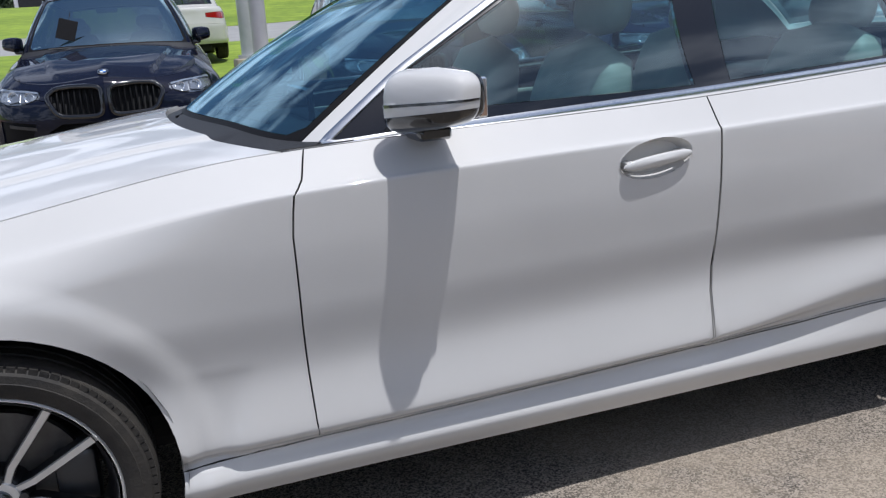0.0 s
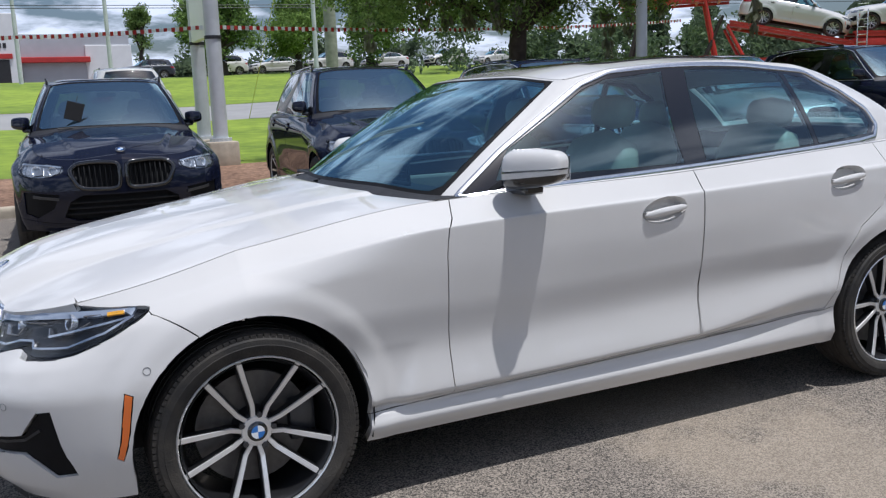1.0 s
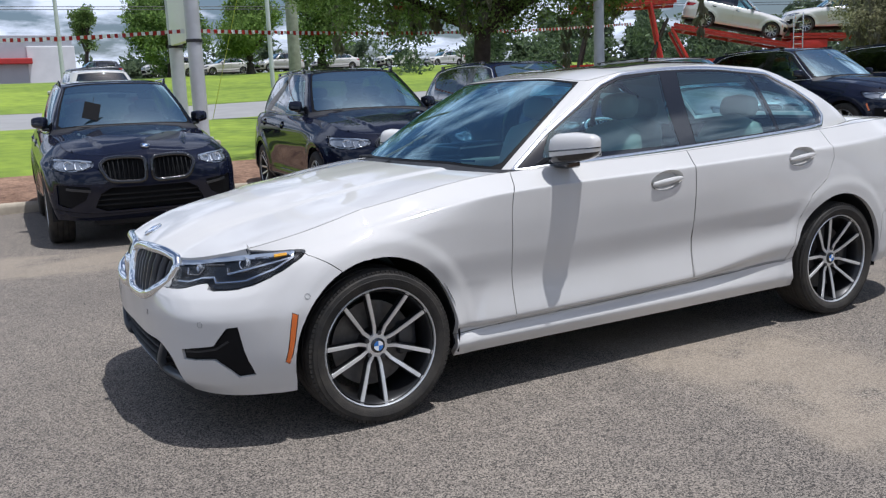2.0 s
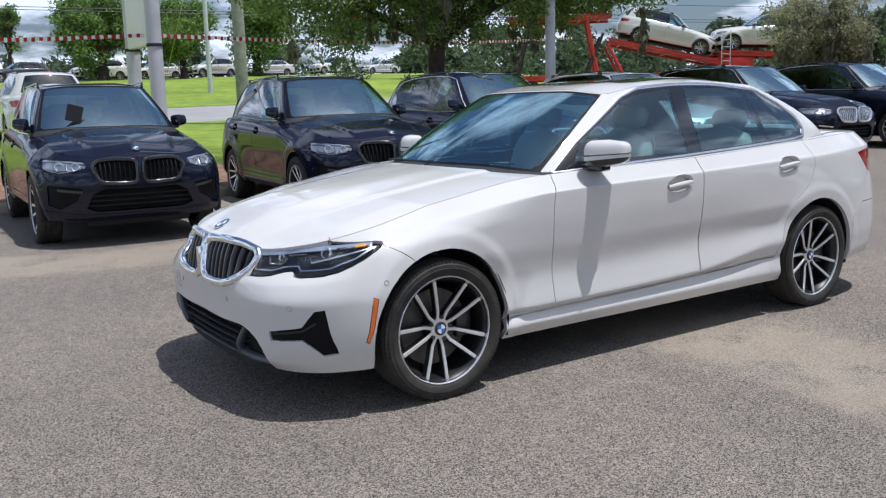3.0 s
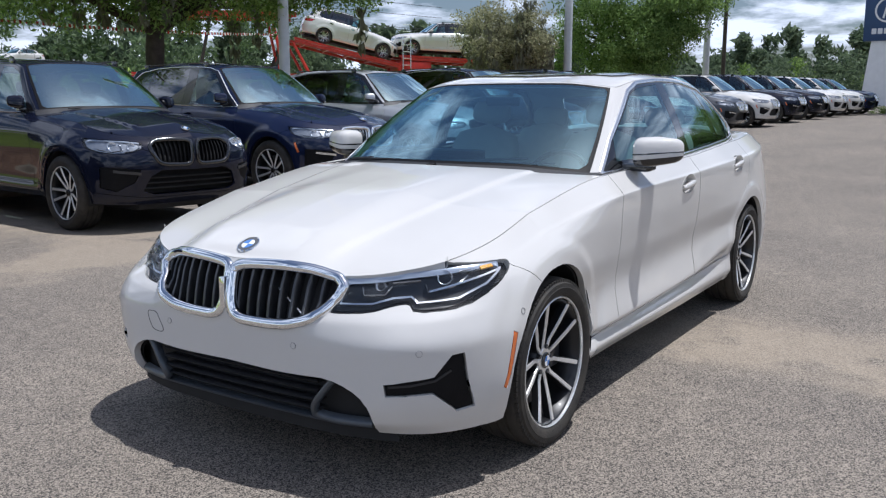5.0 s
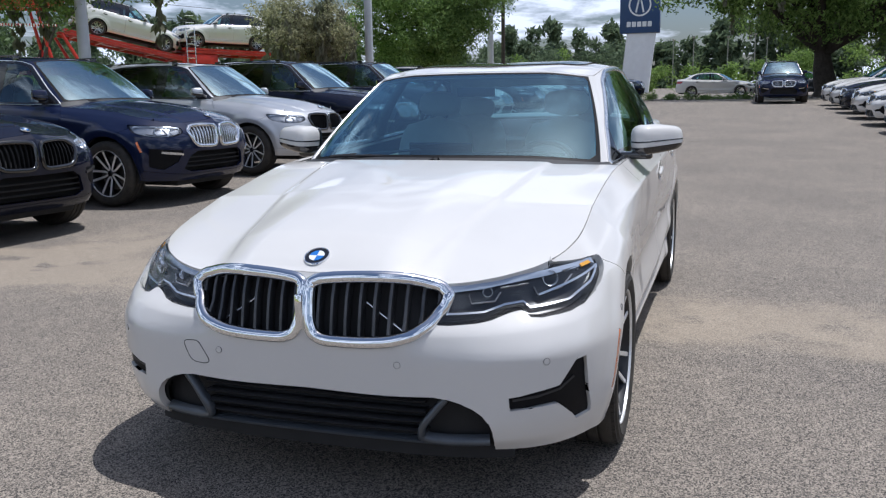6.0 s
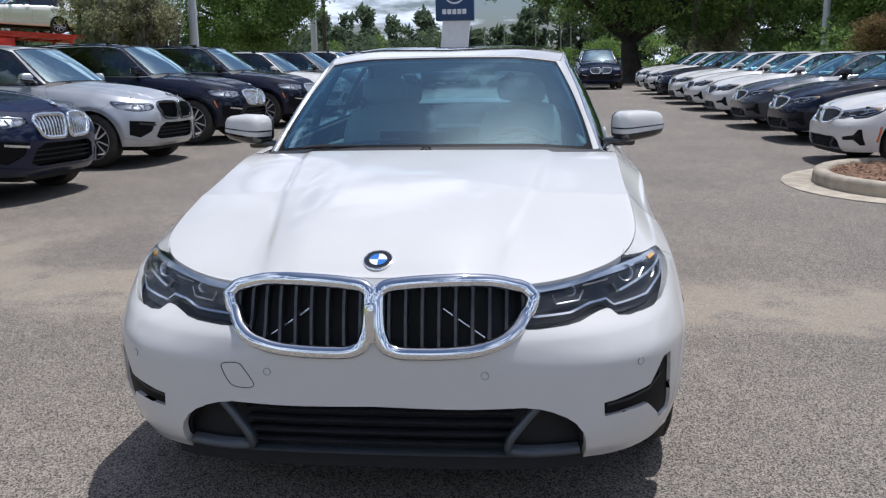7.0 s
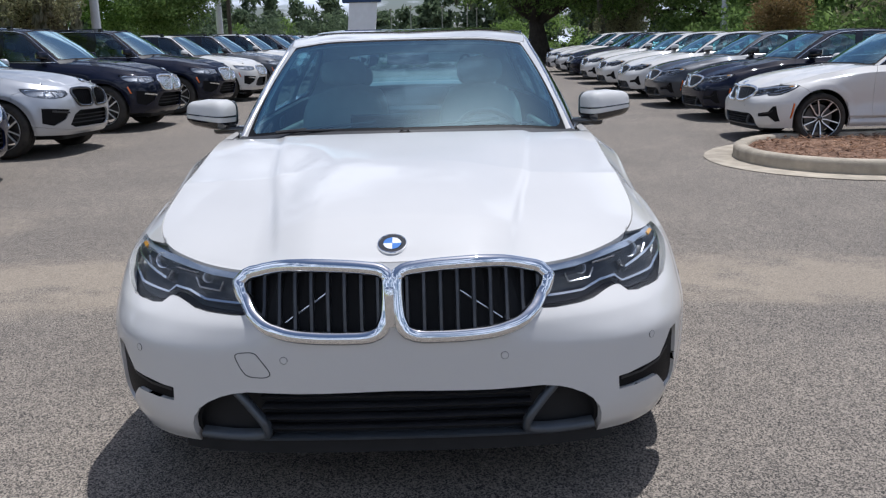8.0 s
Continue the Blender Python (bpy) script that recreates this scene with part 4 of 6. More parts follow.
    # wheels, liners, floor
    for c in (-ax, ax):
        for s in (1, -1):
            wheel_parts(car, hub - 0.003, spec["rim"], spec["tyre"], spec["spokes"], spec["wheel_metal"], DARKRIM, -1 if s > 0 else 1, (c, -s * spec["track"], hub - 0.003), n=int(56 / fine), far=fine > 1.2)
            bm = bmesh.new()
            for t0, t1 in zip(np.linspace(-0.25, math.pi + 0.25, 19)[:-1], np.linspace(-0.25, math.pi + 0.25, 19)[1:]):
                q = [(c + (arch + 0.012) * math.cos(t), hub + (arch + 0.012) * math.sin(t)) for t in (t0, t1)]
                w0, w1 = spec["track"] + 0.085, spec["track"] - 0.36
                v4 = [bm.verts.new((q[i][0], -s * w, q[i][1])) for i, w in ((0, w0), (1, w0), (1, w1), (0, w1))]
                bm.faces.new(v4)
            bmesh.ops.remove_doubles(bm, verts=bm.verts, dist=1e-4)
            part("wheel_liner", smooth(bm), INNER, car)
    bm = bmesh.new()
    box(bm, (-ax - 0.62, -0.52, 0.20), (ax + 0.85, 0.52, 0.34), 0.04)
    part("floor_pan", bm, INNER, car)
    cabin_fittings(car, spec)
    return car


def cabin_fittings(car, spec):
    """Seats, dashboard, steering wheel and the small mirror behind the windscreen."""
    z0, x0 = spec["seat"]
    hide = spec.get("hide", LEATHER)
    for x, row in ((x0, 0), (x0 + 0.88, 1)):
        for y in ((-0.37, 0.37) if row == 0 else (-0.40, 0.40)):
            bm = bmesh.new()
            superbox(bm, (0.26, 0.25, 0.10), pose(x, y, z0 + 0.06), 3.5, 20, 8)
            seat = part("seat", smooth(bm, 60), hide, car, "cream leather seat" if hide is LEATHER else "dark leather seat")
            bm = bmesh.new()
            superbox(bm, (0.085, 0.225, 0.31), pose(x + 0.30, y, z0 + 0.36, 0, 16, 0), 3.2, 20, 10)
            part("backrest", smooth(bm, 60), hide, seat)
            bm = bmesh.new()
            superbox(bm, (0.05, 0.125, 0.075), pose(x + 0.415, y, z0 + 0.725 - 0.04 * row, 0, 10, 0), 2.8, 18, 8)
            part("headrest", smooth(bm, 60), hide, seat)
    bm = bmesh.new()
    superbox(bm, (0.24, 0.66, 0.09), pose(x0 - 0.53, 0, z0 + 0.37, 0, -2, 0), 4.0, 28, 8)
    dash = part("dashboard", smooth(bm, 60), DASH, car)
    bm = bmesh.new()
    box(bm, (x0 - 0.42, -0.06, z0 + 0.44), (x0 - 0.40, 0.26, z0 + 0.55), 0.006)
    part("display", bm, GLOSSBLACK, dash)
    bm = bmesh.new()
    spun(bm, [(0.172 + 0.015 * math.cos(t), 0.015 * math.sin(t)) for t in np.linspace(0, 2 * math.pi, 8, endpoint=False)], pose(x0 - 0.22, -0.37, z0 + 0.38, 0, 0, 90) @ pose(0, 0, 0, 22, 0, 0), n=32, closed=True)
    box(bm, (-0.17, -0.012, -0.02), (0.17, 0.012, 0.02), 0.006, pose(x0 - 0.22, -0.37, z0 + 0.38, 0, 0, 90) @ pose(0, 0, 0, 22, 0, 0))
    part("steering_wheel", smooth(bm, 50), DASH, car)
    bm = bmesh.new()
    box(bm, (-0.012, -0.10, -0.024), (0.012, 0.10, 0.024), 0.01, pose(*spec["small_mirror"]))
    part("interior_mirror", smooth(bm), PLASTIC, car)
    bm = bmesh.new()
    box(bm, (x0 - 0.7, -0.70, 0.36), (x0 + 1.55, 0.70, 0.42), 0.02)
    part("cabin_floor", bm, DASH, car)
    for s in (1, -1):
        bm = bmesh.new()
        box(bm, (x0 - 0.75, -0.02, 0.42), (x0 + 1.35, 0.02, z0 + 0.42), 0.015, pose(0, s * 0.74, 0))
        part("door_card", bm, hide, car)
    bm = bmesh.new()
    box(bm, (x0 + 1.38, -0.66, z0 + 0.02), (x0 + 1.95, 0.66, z0 + spec.get("shelf", 0.46)), 0.03)
    part("parcel_shelf", bm, DASH, car)


# ---------------------------------------------------------------- the white saloon's nose
KIDNEY = [("f", .008, .660), ("f", .008, .712), ("f", .036, .728), ("f", .11, .736), ("f", .25, .739), ("f", .345, .731), ("f", .415, .710), ("f", .446, .682), ("f", .439, .652),
          ("f", .406, .606), ("f", .358, .570), ("f", .285, .548), ("f", .18, .540), ("f", .070, .540), ("f", .030, .556), ("f", .012, .600)]


def grille_pair(car, sk, outline, slats, frame_metal, slat_metal, depth, tall):
    """Two grilles: a bright frame each, upright slats and a dark net behind."""
    uv = dense(rounded(sk.uv(outline), 0.18, 1), 0.012)
    top, bot = max(q[2] for q in outline), min(q[2] for q in outline)
    for s in (1, -1):
        p, n = path_on(sk.at, uv)
        bm = ribbon(bmesh.new(), sided(p, s), sided(n, s), [(-0.020, -0.016), (-0.023, 0.004), (-0.015, 0.015), (0.0, 0.018), (0.012, 0.014), (0.017, 0.002), (0.016, -0.03)] if s < 0 else
                    [(0.020, -0.016), (0.023, 0.004), (0.015, 0.015), (0.0, 0.018), (-0.012, 0.014), (-0.017, 0.002), (-0.016, -0.03)])
        g = part("grille", smooth(bm, 50), frame_metal, car, "bright kidney-shaped grille frame")
        us = [q[1] for q in outline]
        w0, w1 = min(us), max(us)
        if tall:
            P, _ = path_on(lambda u, v: sk.at(u, v, 0.042), sk.uv([("f", .19, .655), ("f", .31, .575)]))
            a, b = sided(P, s)
            part("brace", rod(bmesh.new(), a, b, 0.0035, 0.0035, 8), SATIN, g, "pale brace behind the slats")
        pts = [(q[1], q[2]) for q in outline]
        for i in range(slats):
            w = w0 + (w1 - w0) * (i + 0.7) / (slats + 0.4)
            zs = []
            for a, b in zip(pts, pts[1:] + pts[:1]):
                if (a[0] - w) * (b[0] - w) < 0:
                    zs.append(a[1] + (b[1] - a[1]) * (w - a[0]) / (b[0] - a[0]))
            if len(zs) < 2:
                continue
            z0, z1 = min(zs), max(zs)
            line = sk.uv([("f", w, z0 + (z1 - z0) * t) for t in (0.0, 0.33, 0.66, 1.0)])
            q, m = path_on(lambda u, v: sk.at(u, v, 0.010), line)
            bm = ribbon(bmesh.new(), sided(q, s), [Vector((-1, 0, 0.12))] * 4, [(-0.005, -depth), (-0.0065, -0.004), (-0.004, 0.0), (0.004, 0.0), (0.0065, -0.004), (0.005, -depth)], closed=False)
            part("slat", smooth(bm, 45), slat_metal, g)
        fill = [(u, v) for u, v in dense(rounded(sk.uv(outline), 0.25, 1), 0.03)]
        q, m = path_on(lambda u, v: sk.at(u, v, depth + 0.012), fill)
        bm = bmesh.new()
        f = bm.faces.new([bm.verts.new(x) for x in sided(q, s)])
        bmesh.ops.triangulate(bm, faces=[f])
        part("grille_net", bm, INNER, g)


def on_front(sk, w, z, s, out=0.0):
    p, n = path_on(sk.at, sk.uv([("f", w, z)]))
    P, N = sided(p, s)[0], sided(n, s)[0]
    return P + N * out, N


def facing(P, N):
    """A pose at P whose -y axis looks along N."""
    up = Vector((0, 0, 1))
    x = up.cross(-N).normalized() * -1
    z = x.cross(-N).normalized()
    return Matrix.Translation(P) @ Matrix((x, -N, z)).transposed().to_4x4()


def lamp_insides(head, sk, s, bar, bowls, drl):
    """Light guide, projector bowls and running-light brackets of a headlight."""
    p, n = path_on(lambda u, v: sk.at(u, v, 0.012), bar)
    bm = ribbon(bmesh.new(), sided(p, s), sided(n, s), [(-0.0095, -0.008), (-0.010, 0.001), (0.0, 0.003), (0.010, 0.001), (0.0095, -0.008)], closed=False)
    part("light_guide", smooth(bm, 50), LIGHTBAR, head, "pale light guide along the lamp's upper edge")
    for u, v, r in bowls:
        p, n = path_on(lambda a, b: sk.at(a, b, 0.026), [(u, v)])
        m = facing(sided(p, s)[0], (sided(n, s)[0] + Vector((-1.2, 0, 0))).normalized())
        bm = bmesh.new()
        spun(bm, [(r * 0.55, 0.018), (r * 0.8, 0.004), (r, -0.008), (r * 1.06, -0.009), (r * 1.08, 0.01)], m, n=20)
        part("reflector_bowl", smooth(bm), LAMP, head)
        bm = bmesh.new()
        spun(bm, [(0.0001, -0.010), (r * 0.3, -0.008), (r * 0.52, 0.0), (r * 0.56, 0.014)], m, n=20)
        part("projector_lens", smooth(bm), CLEAR, head)
        if r > 0.039:
            bm = bmesh.new()
            spun(bm, [(r * 1.04, -0.010), (r * 1.14, -0.010), (r * 1.14, 0.0), (r * 1.04, 0.0)], m, n=20, closed=True)
            part("light_ring", bm, LIGHTBAR, head, "pale daytime light ring")
    for line in drl:
        p, n = path_on(lambda u, v: sk.at(u, v, 0.016), line)
        bm = ribbon(bmesh.new(), sided(p, s), sided(n, s), [(-0.0022, -0.012), (-0.0026, 0.003), (0.0, 0.005), (0.0026, 0.003), (0.0022, -0.012)], closed=False)
        part("running_light", smooth(bm, 50), LAMPLINE, head)


def sedan_front(car, made, sk, colour, hood):
    grille_pair(car, sk, KIDNEY, 9, CHROME, GUNMETAL, 0.035, 1)
    P, n = path_on(hood, [(0.050, 0.0)], flip=False)
    badge(car, facing(Vector(P[0]) - Vector(n[0]) * 0.004, Vector(n[0])), 0.041)
    bm = bmesh.new()
    box(bm, (-0.018, -0.006, -0.055), (0.018, 0.02, 0.055), 0.004, pose(-2.214, 0, 0.63))
    part("grille_bridge", smooth(bm), CHROME, car)
    for s in (1, -1):
        head = made["headlight", s]
        lamp_insides(head, sk, s, [(.312, 0.935), (.40, 0.94), (.50, 0.94), (.60, 0.918), (.70, 0.875), (.752, 0.845), (.772, 0.80), (.762, 0.755)],
                     [(.415, 0.785, .015), (.615, 0.768, .023)],
                     [[(.365, 0.79), (.372, 0.70), (.43, 0.70), (.448, 0.76)], [(.55, 0.74), (.555, 0.69), (.63, 0.695), (.675, 0.745)], [(.655, 0.86), (.70, 0.82), (.705, 0.765)], [(.45, 0.86), (.50, 0.82), (.535, 0.80)]])
        p, nn = path_on(lambda u, v: sk.at(u, v, 0.010), dense([(.305, 0.645), (.40, 0.648), (.455, 0.678), (.505, 0.678), (.52, 0.642), (.63, 0.635), (.712, 0.672), (.772, 0.735)], 0.02)[:-12])
        bm = ribbon(bmesh.new(), sided(p, s), sided(nn, s), [(-0.0035, -0.01), (-0.0035, 0.002), (0.0035, 0.002), (0.0035, -0.01)], closed=False)
        part("bezel_line", bm, SATIN, head, "thin silver line round the lamp")
        p, nn = path_on(lambda u, v: sk.at(u, v, 0.004), [(.715, 0.846), (.737, 0.833), (.752, 0.812)])
        bm = ribbon(bmesh.new(), sided(p, s), sided(nn, s), [(-0.006, -0.006), (-0.006, 0.0), (0.006, 0.0), (0.006, -0.006)], closed=False)
        part("indicator", bm, YELLOW, head, "amber side indicator")
        vent = made["vent", s]
        p, nn = path_on(lambda u, v: sk.at(u, v, 0.008), [(.45, 0.337), (.50, 0.344), (.55, 0.356), (.585, 0.383)])
        bm = ribbon(bmesh.new(), sided(p, s), sided(nn, s), [(-0.004, -0.012), (-0.004, 0.002), (0.004, 0.002), (0.004, -0.012)], closed=False)
        part("vent_blade", bm, PLASTIC, vent)
        # sensors
        for w, z in ((.308, .482), (.743, .497)):
            P, N = on_front(sk, w, z, s, 0.0)
            bm = bmesh.new()
            spun(bm, [(0.0, -0.0016), (0.0085, -0.0016), (0.0095, -0.0005), (0.0097, -0.0012), (0.0108, -0.0012), (0.0112, 0.002)], facing(P, N), n=20)
            part("parking_sensor", smooth(bm), colour, made["front_bumper"])
            bm = bmesh.new()
            spun(bm, [(0.0102, -0.0014), (0.0110, -0.0014), (0.0110, 0.0), (0.0102, 0.0)], facing(P, N), n=20, closed=True)
            part("sensor_ring", bm, DARKTRIM, made["front_bumper"])
        P, N = path_on(sk.at, sk.uv([("s", -1.735, .585)]))
        P, N = sided(P, s)[0], sided(N, s)[0]
        bm = bmesh.new()
        spun(bm, [(0.0102, -0.0014), (0.0110, -0.0014), (0.0110, 0.0), (0.0102, 0.0)], facing(P, N), n=20, closed=True)
        part("sensor_ring", bm, DARKTRIM, made["front_bumper"])
        # outer horn of the intake
        bend = keyed([(0, .455), (.2, .418), (.4, .378), (.52, .372), (.64, .400), (.78, .46), (1, .578)]), keyed([(0, .380), (.2, .338), (.4, .278), (.52, .248), (.64, .230), (.78, .224), (1, .228)])
        line = sk.uv([("f", float(bend[0](q)), float(bend[1](q))) for q in np.linspace(0, 1, 22)])
        p, nn = path_on(lambda u, v: sk.at(u, v, 0.008), line)
        prof = [(-.008, -.030), (-.012, -.012), (-.009, .001), (.0, .005), (.009, .001), (.012, -.012), (.008, -.030)]
        bm = ribbon(bmesh.new(), sided(p, s), sided(nn, s), prof, closed=False)
        bmesh.ops.recalc_face_normals(bm, faces=bm.faces[:])
        part("intake_horn", smooth(bm, 60), SATINGREY, made["front_bumper"], "satin dark grey intake corner")
    # intake: slats, net, lower edge
    for i, z in enumerate((.362, .330, .298, .266)):
        ws = np.linspace(-0.385, 0.385, 15)
        line = [sk.at(*[np.array([q]) for q in sk.uv([("f", abs(w), z)])[0]], 0.028)[0] for w in ws]
        pts = [Vector((q[0], -w, q[2])) for q, w in zip(line, ws)]
        bm = ribbon(bmesh.new(), pts, [Vector((-1, 0, 0.05))] * 15, [(-0.003, -0.05), (-0.006, -0.004), (0.0, 0.004), (0.006, -0.004), (0.003, -0.05)], closed=False)
        part("intake_slat", smooth(bm, 50), PLASTIC, made["front_bumper"])
    ws = np.linspace(-0.56, 0.56, 25)
    pts = []
    for w in ws:
        q = sk.at(*[np.array([k]) for k in sk.uv([("f", abs(w), .225)])[0]])[0]
        pts.append(Vector((q[0] + 0.012, -w, 0.228)))
    bm = ribbon(bmesh.new(), pts, [Vector((-1, 0, 0))] * 25, [(-0.007, -0.12), (-0.009, 0.0), (-0.003, 0.008), (0.006, 0.004), (0.009, -0.12)], closed=False)
    part("lower_lip", smooth(bm, 50), SATINGREY, made["front_bumper"], "satin dark grey lower lip")
    bm = bmesh.new()
    last = None
    for w in np.linspace(-0.64, 0.64, 25):
        x = float(sk.at(*[np.array([k]) for k in sk.uv([("f", abs(w), .30)])[0]])[0][0]) + 0.075
        col = [bm.verts.new((x, w, z)) for z in (0.17, 0.42)]
        if last:
            bm.faces.new((last[0], col[0], col[1], last[1]))
        last = col
    part("intake_net", bm, INNER, made["front_bumper"])
    # towing eye cover
    loop = sk.uv([("f", .45, .502), ("f", .39, .506), ("f", .37, .478), ("f", .345, .440), ("f", .365, .430), ("f", .415, .434), ("f", .435, .462)])
    p, nn = path_on(sk.at, dense(rounded(loop, 0.2, 2), 0.01))
    bm = ribbon(bmesh.new(), sided(p, -1), sided(nn, -1), [(-0.0012, -0.001), (-0.0012, 0.0008), (0.0012, 0.0008), (0.0012, -0.001)])
    part("towing_eye_cover", bm, DARKTRIM, made["front_bumper"], "thin seam round the towing eye cover")
    # wipers
    for y0, y1, x in ((-0.55, 0.02, -0.86), (-0.02, 0.50, -0.90)):
        bm = bmesh.new()
        rod(bm, (x + 0.07, y1, 1.005), (x + 0.02 + 0.18 * abs(y0), y0, 1.012), 0.007, 0.005, 6)
        rod(bm, (x + 0.075, y1 + 0.05, 1.000), (x + 0.15, y0 + 0.15, 1.03), 0.009, 0.006, 6)
        part("wiper", bm, PLASTIC, car)


def sedan_spec():
    k = (0, .5, 1, 1.15, 1.5, 1.85, 2, 2.5, 3)
    cabin = Cabin(k, [(-.93, -.86, -.68, -.38, .35, 1.22, 1.80, 1.93, 1.96), (0, .40, .735, .790, .808, .785, .66, .36, 0), (.985, .98, .955, .972, .998, 1.035, 1.075, 1.11, 1.115)],
                  [(-.20, -.18, -.09, .14, .60, 1.10, 1.40, 1.43, 1.44), (0, .33, .570, .592, .598, .570, .50, .28, 0), (1.390, 1.387, 1.362, 1.402, 1.424, 1.402, 1.350, 1.366, 1.372)],
                  [(0, .05), (.9, .03), (1, .015), (1.2, .022), (1.8, .028), (2, .046), (3, .05)])
    return dict(
        skin=sedan_skin(), cabin=cabin,
        cuts=[("kidney", KIDNEY),
              ("headlight", [(.300, 1.03), (.45, 1.03), (.622, 1.03), (.628, .984), (.662, .960), (.70, .934), (.775, .89), (.803, .80), (.803, .75), (.785, .71), (.72, .64), (.635, .60), (.51, .605), (.498, .645), (.462, .642), (.40, .612), (.30, .604), (.288, .62), (.295, .80)]),
              ("vent", [(.442, 0.348), (.548, 0.369), (.585, 0.426), (.612, 0.43), (.645, 0.174), (.602, 0.164), (.545, 0.3), (.445, 0.29)]),
              ("marker", [("s", -1.835, .34), ("s", -1.818, .33), ("s", -1.778, .52), ("s", -1.80, .53)]),
              ("intake", [("f", -.02, .385), ("f", .42, .386), ("f", .462, .380), ("f", .500, .369), ("f", .534, .353), ("f", .562, .332), ("f", .580, .308), ("f", .588, .282), ("f", .584, .20), ("f", .584, .12), ("f", -.02, .12)]),
              ("front_bumper", [("s", -1.585, .12), ("s", -1.585, .660), ("s", -1.70, .731), ("s", -1.74, .752), ("f", .60, .66), ("f", .40, .60), ("f", .40, .70), ("f", .40, .74), ("f", -.03, .80), ("f", -.03, .10)]),
              ("front_door", [("s", -.752, .321), ("s", -.765, .60), ("s", -.768, .80), ("s", -.745, .90), ("s", -.70, .985), ("s", -.5, 1.06), ("s", .318, 1.06), ("s", .316, .62), ("s", .310, .340), ("s", -.25, .326)]),
              ("rear_door", [("s", .316, .340), ("s", .320, .62), ("s", .322, 1.08), ("s", 1.36, 1.10), ("s", 1.365, .90), ("s", 1.30, .785), ("s", 1.18, .71), ("s", 1.095, .59), ("s", 1.05, .45), ("s", 1.0, .373), ("s", .62, .352)]),
              ("sill", [("s", -1.09, .15), ("s", -1.075, .306), ("s", -.76, .315), ("s", -.25, .321), ("s", .31, .334), ("s", .62, .346), ("s", 1.0, .366), ("s", 1.08, .376), ("s", 1.08, .15)]),
              ("taillight", [("s", 1.93, .95), ("s", 2.10, .965), ("s", 2.30, .97), ("r", .30, .96), ("r", .30, .86), ("s", 2.30, .80), ("s", 2.08, .82)])],
        hood=(.628, 1.235), hood_line=([(0, .743), (.05, .778), (.2, .846), (.5, .918), (.8, .962), (1, .988)], -.945), cowl=0,
        ridge=(.33, .18, .010), roof_line=[(0, 1.390), (.12, 1.416), (.45, 1.448), (.75, 1.434), (1, 1.372)],
        sunroof=[(.17, -.05), (.17, .70), (.22, .76), (.64, .76), (.68, .70), (.68, -.05)],
        cabin_cuts=[("windscreen", [(-.01, .075), (.862, .075), (.904, .12), (.904, .93), (.87, .965), (-.01, .965)]),
                    ("screen_border", [(-.01, -.02), (.935, -.02), (.922, .985), (-.01, .985)]),
                    ("front_window", [("s", -.50, 1.015), ("s", -.42, 1.12), ("s", -.05, 1.318), ("s", .06, 1.357), ("s", .340, 1.380), ("s", .312, 1.027)]),
                    ("rear_door_window", [("s", .420, 1.032), ("s", .458, 1.386), ("s", .75, 1.382), ("s", .985, 1.364), ("s", 1.03, 1.060)]),
                    ("quarter_window", [("s", 1.06, 1.063), ("s", 1.015, 1.360), ("s", 1.15, 1.334), ("s", 1.30, 1.268), ("s", 1.41, 1.190), ("s", 1.428, 1.125), ("s", 1.39, 1.084)]),
                    ("surround", [("s", -.66, .966), ("s", -.45, 1.115), ("s", -.05, 1.338), ("s", .09, 1.384), ("s", .36, 1.404), ("s", .78, 1.401), ("s", 1.16, 1.364), ("s", 1.33, 1.288), ("s", 1.45, 1.202), ("s", 1.477, 1.120), ("s", 1.435, 1.063), ("s", .30, 1.008)]),
                    ("rear_window", [(2.13, .08), (3.01, .08), (3.01, .94), (2.16, .94)])],
        front=sedan_front, handles=[(.13, .872, "front_door"), (1.10, .921, "rear_door")], mirror=(-.44, .922, 1.066), track=.795, rim=.247, tyre=.225,
        spokes=(5, .0060, .0074), wheel_metal=BRIGHT, seat=(.50, -.12), small_mirror=(-.24, 0, 1.29))


KIDNEYS = [("f", .028, .70), ("f", .028, .835), ("f", .06, .868), ("f", .25, .878), ("f", .38, .866), ("f", .445, .815), ("f", .438, .76), ("f", .395, .675), ("f", .335, .640), ("f", .09, .630), ("f", .042, .650)]


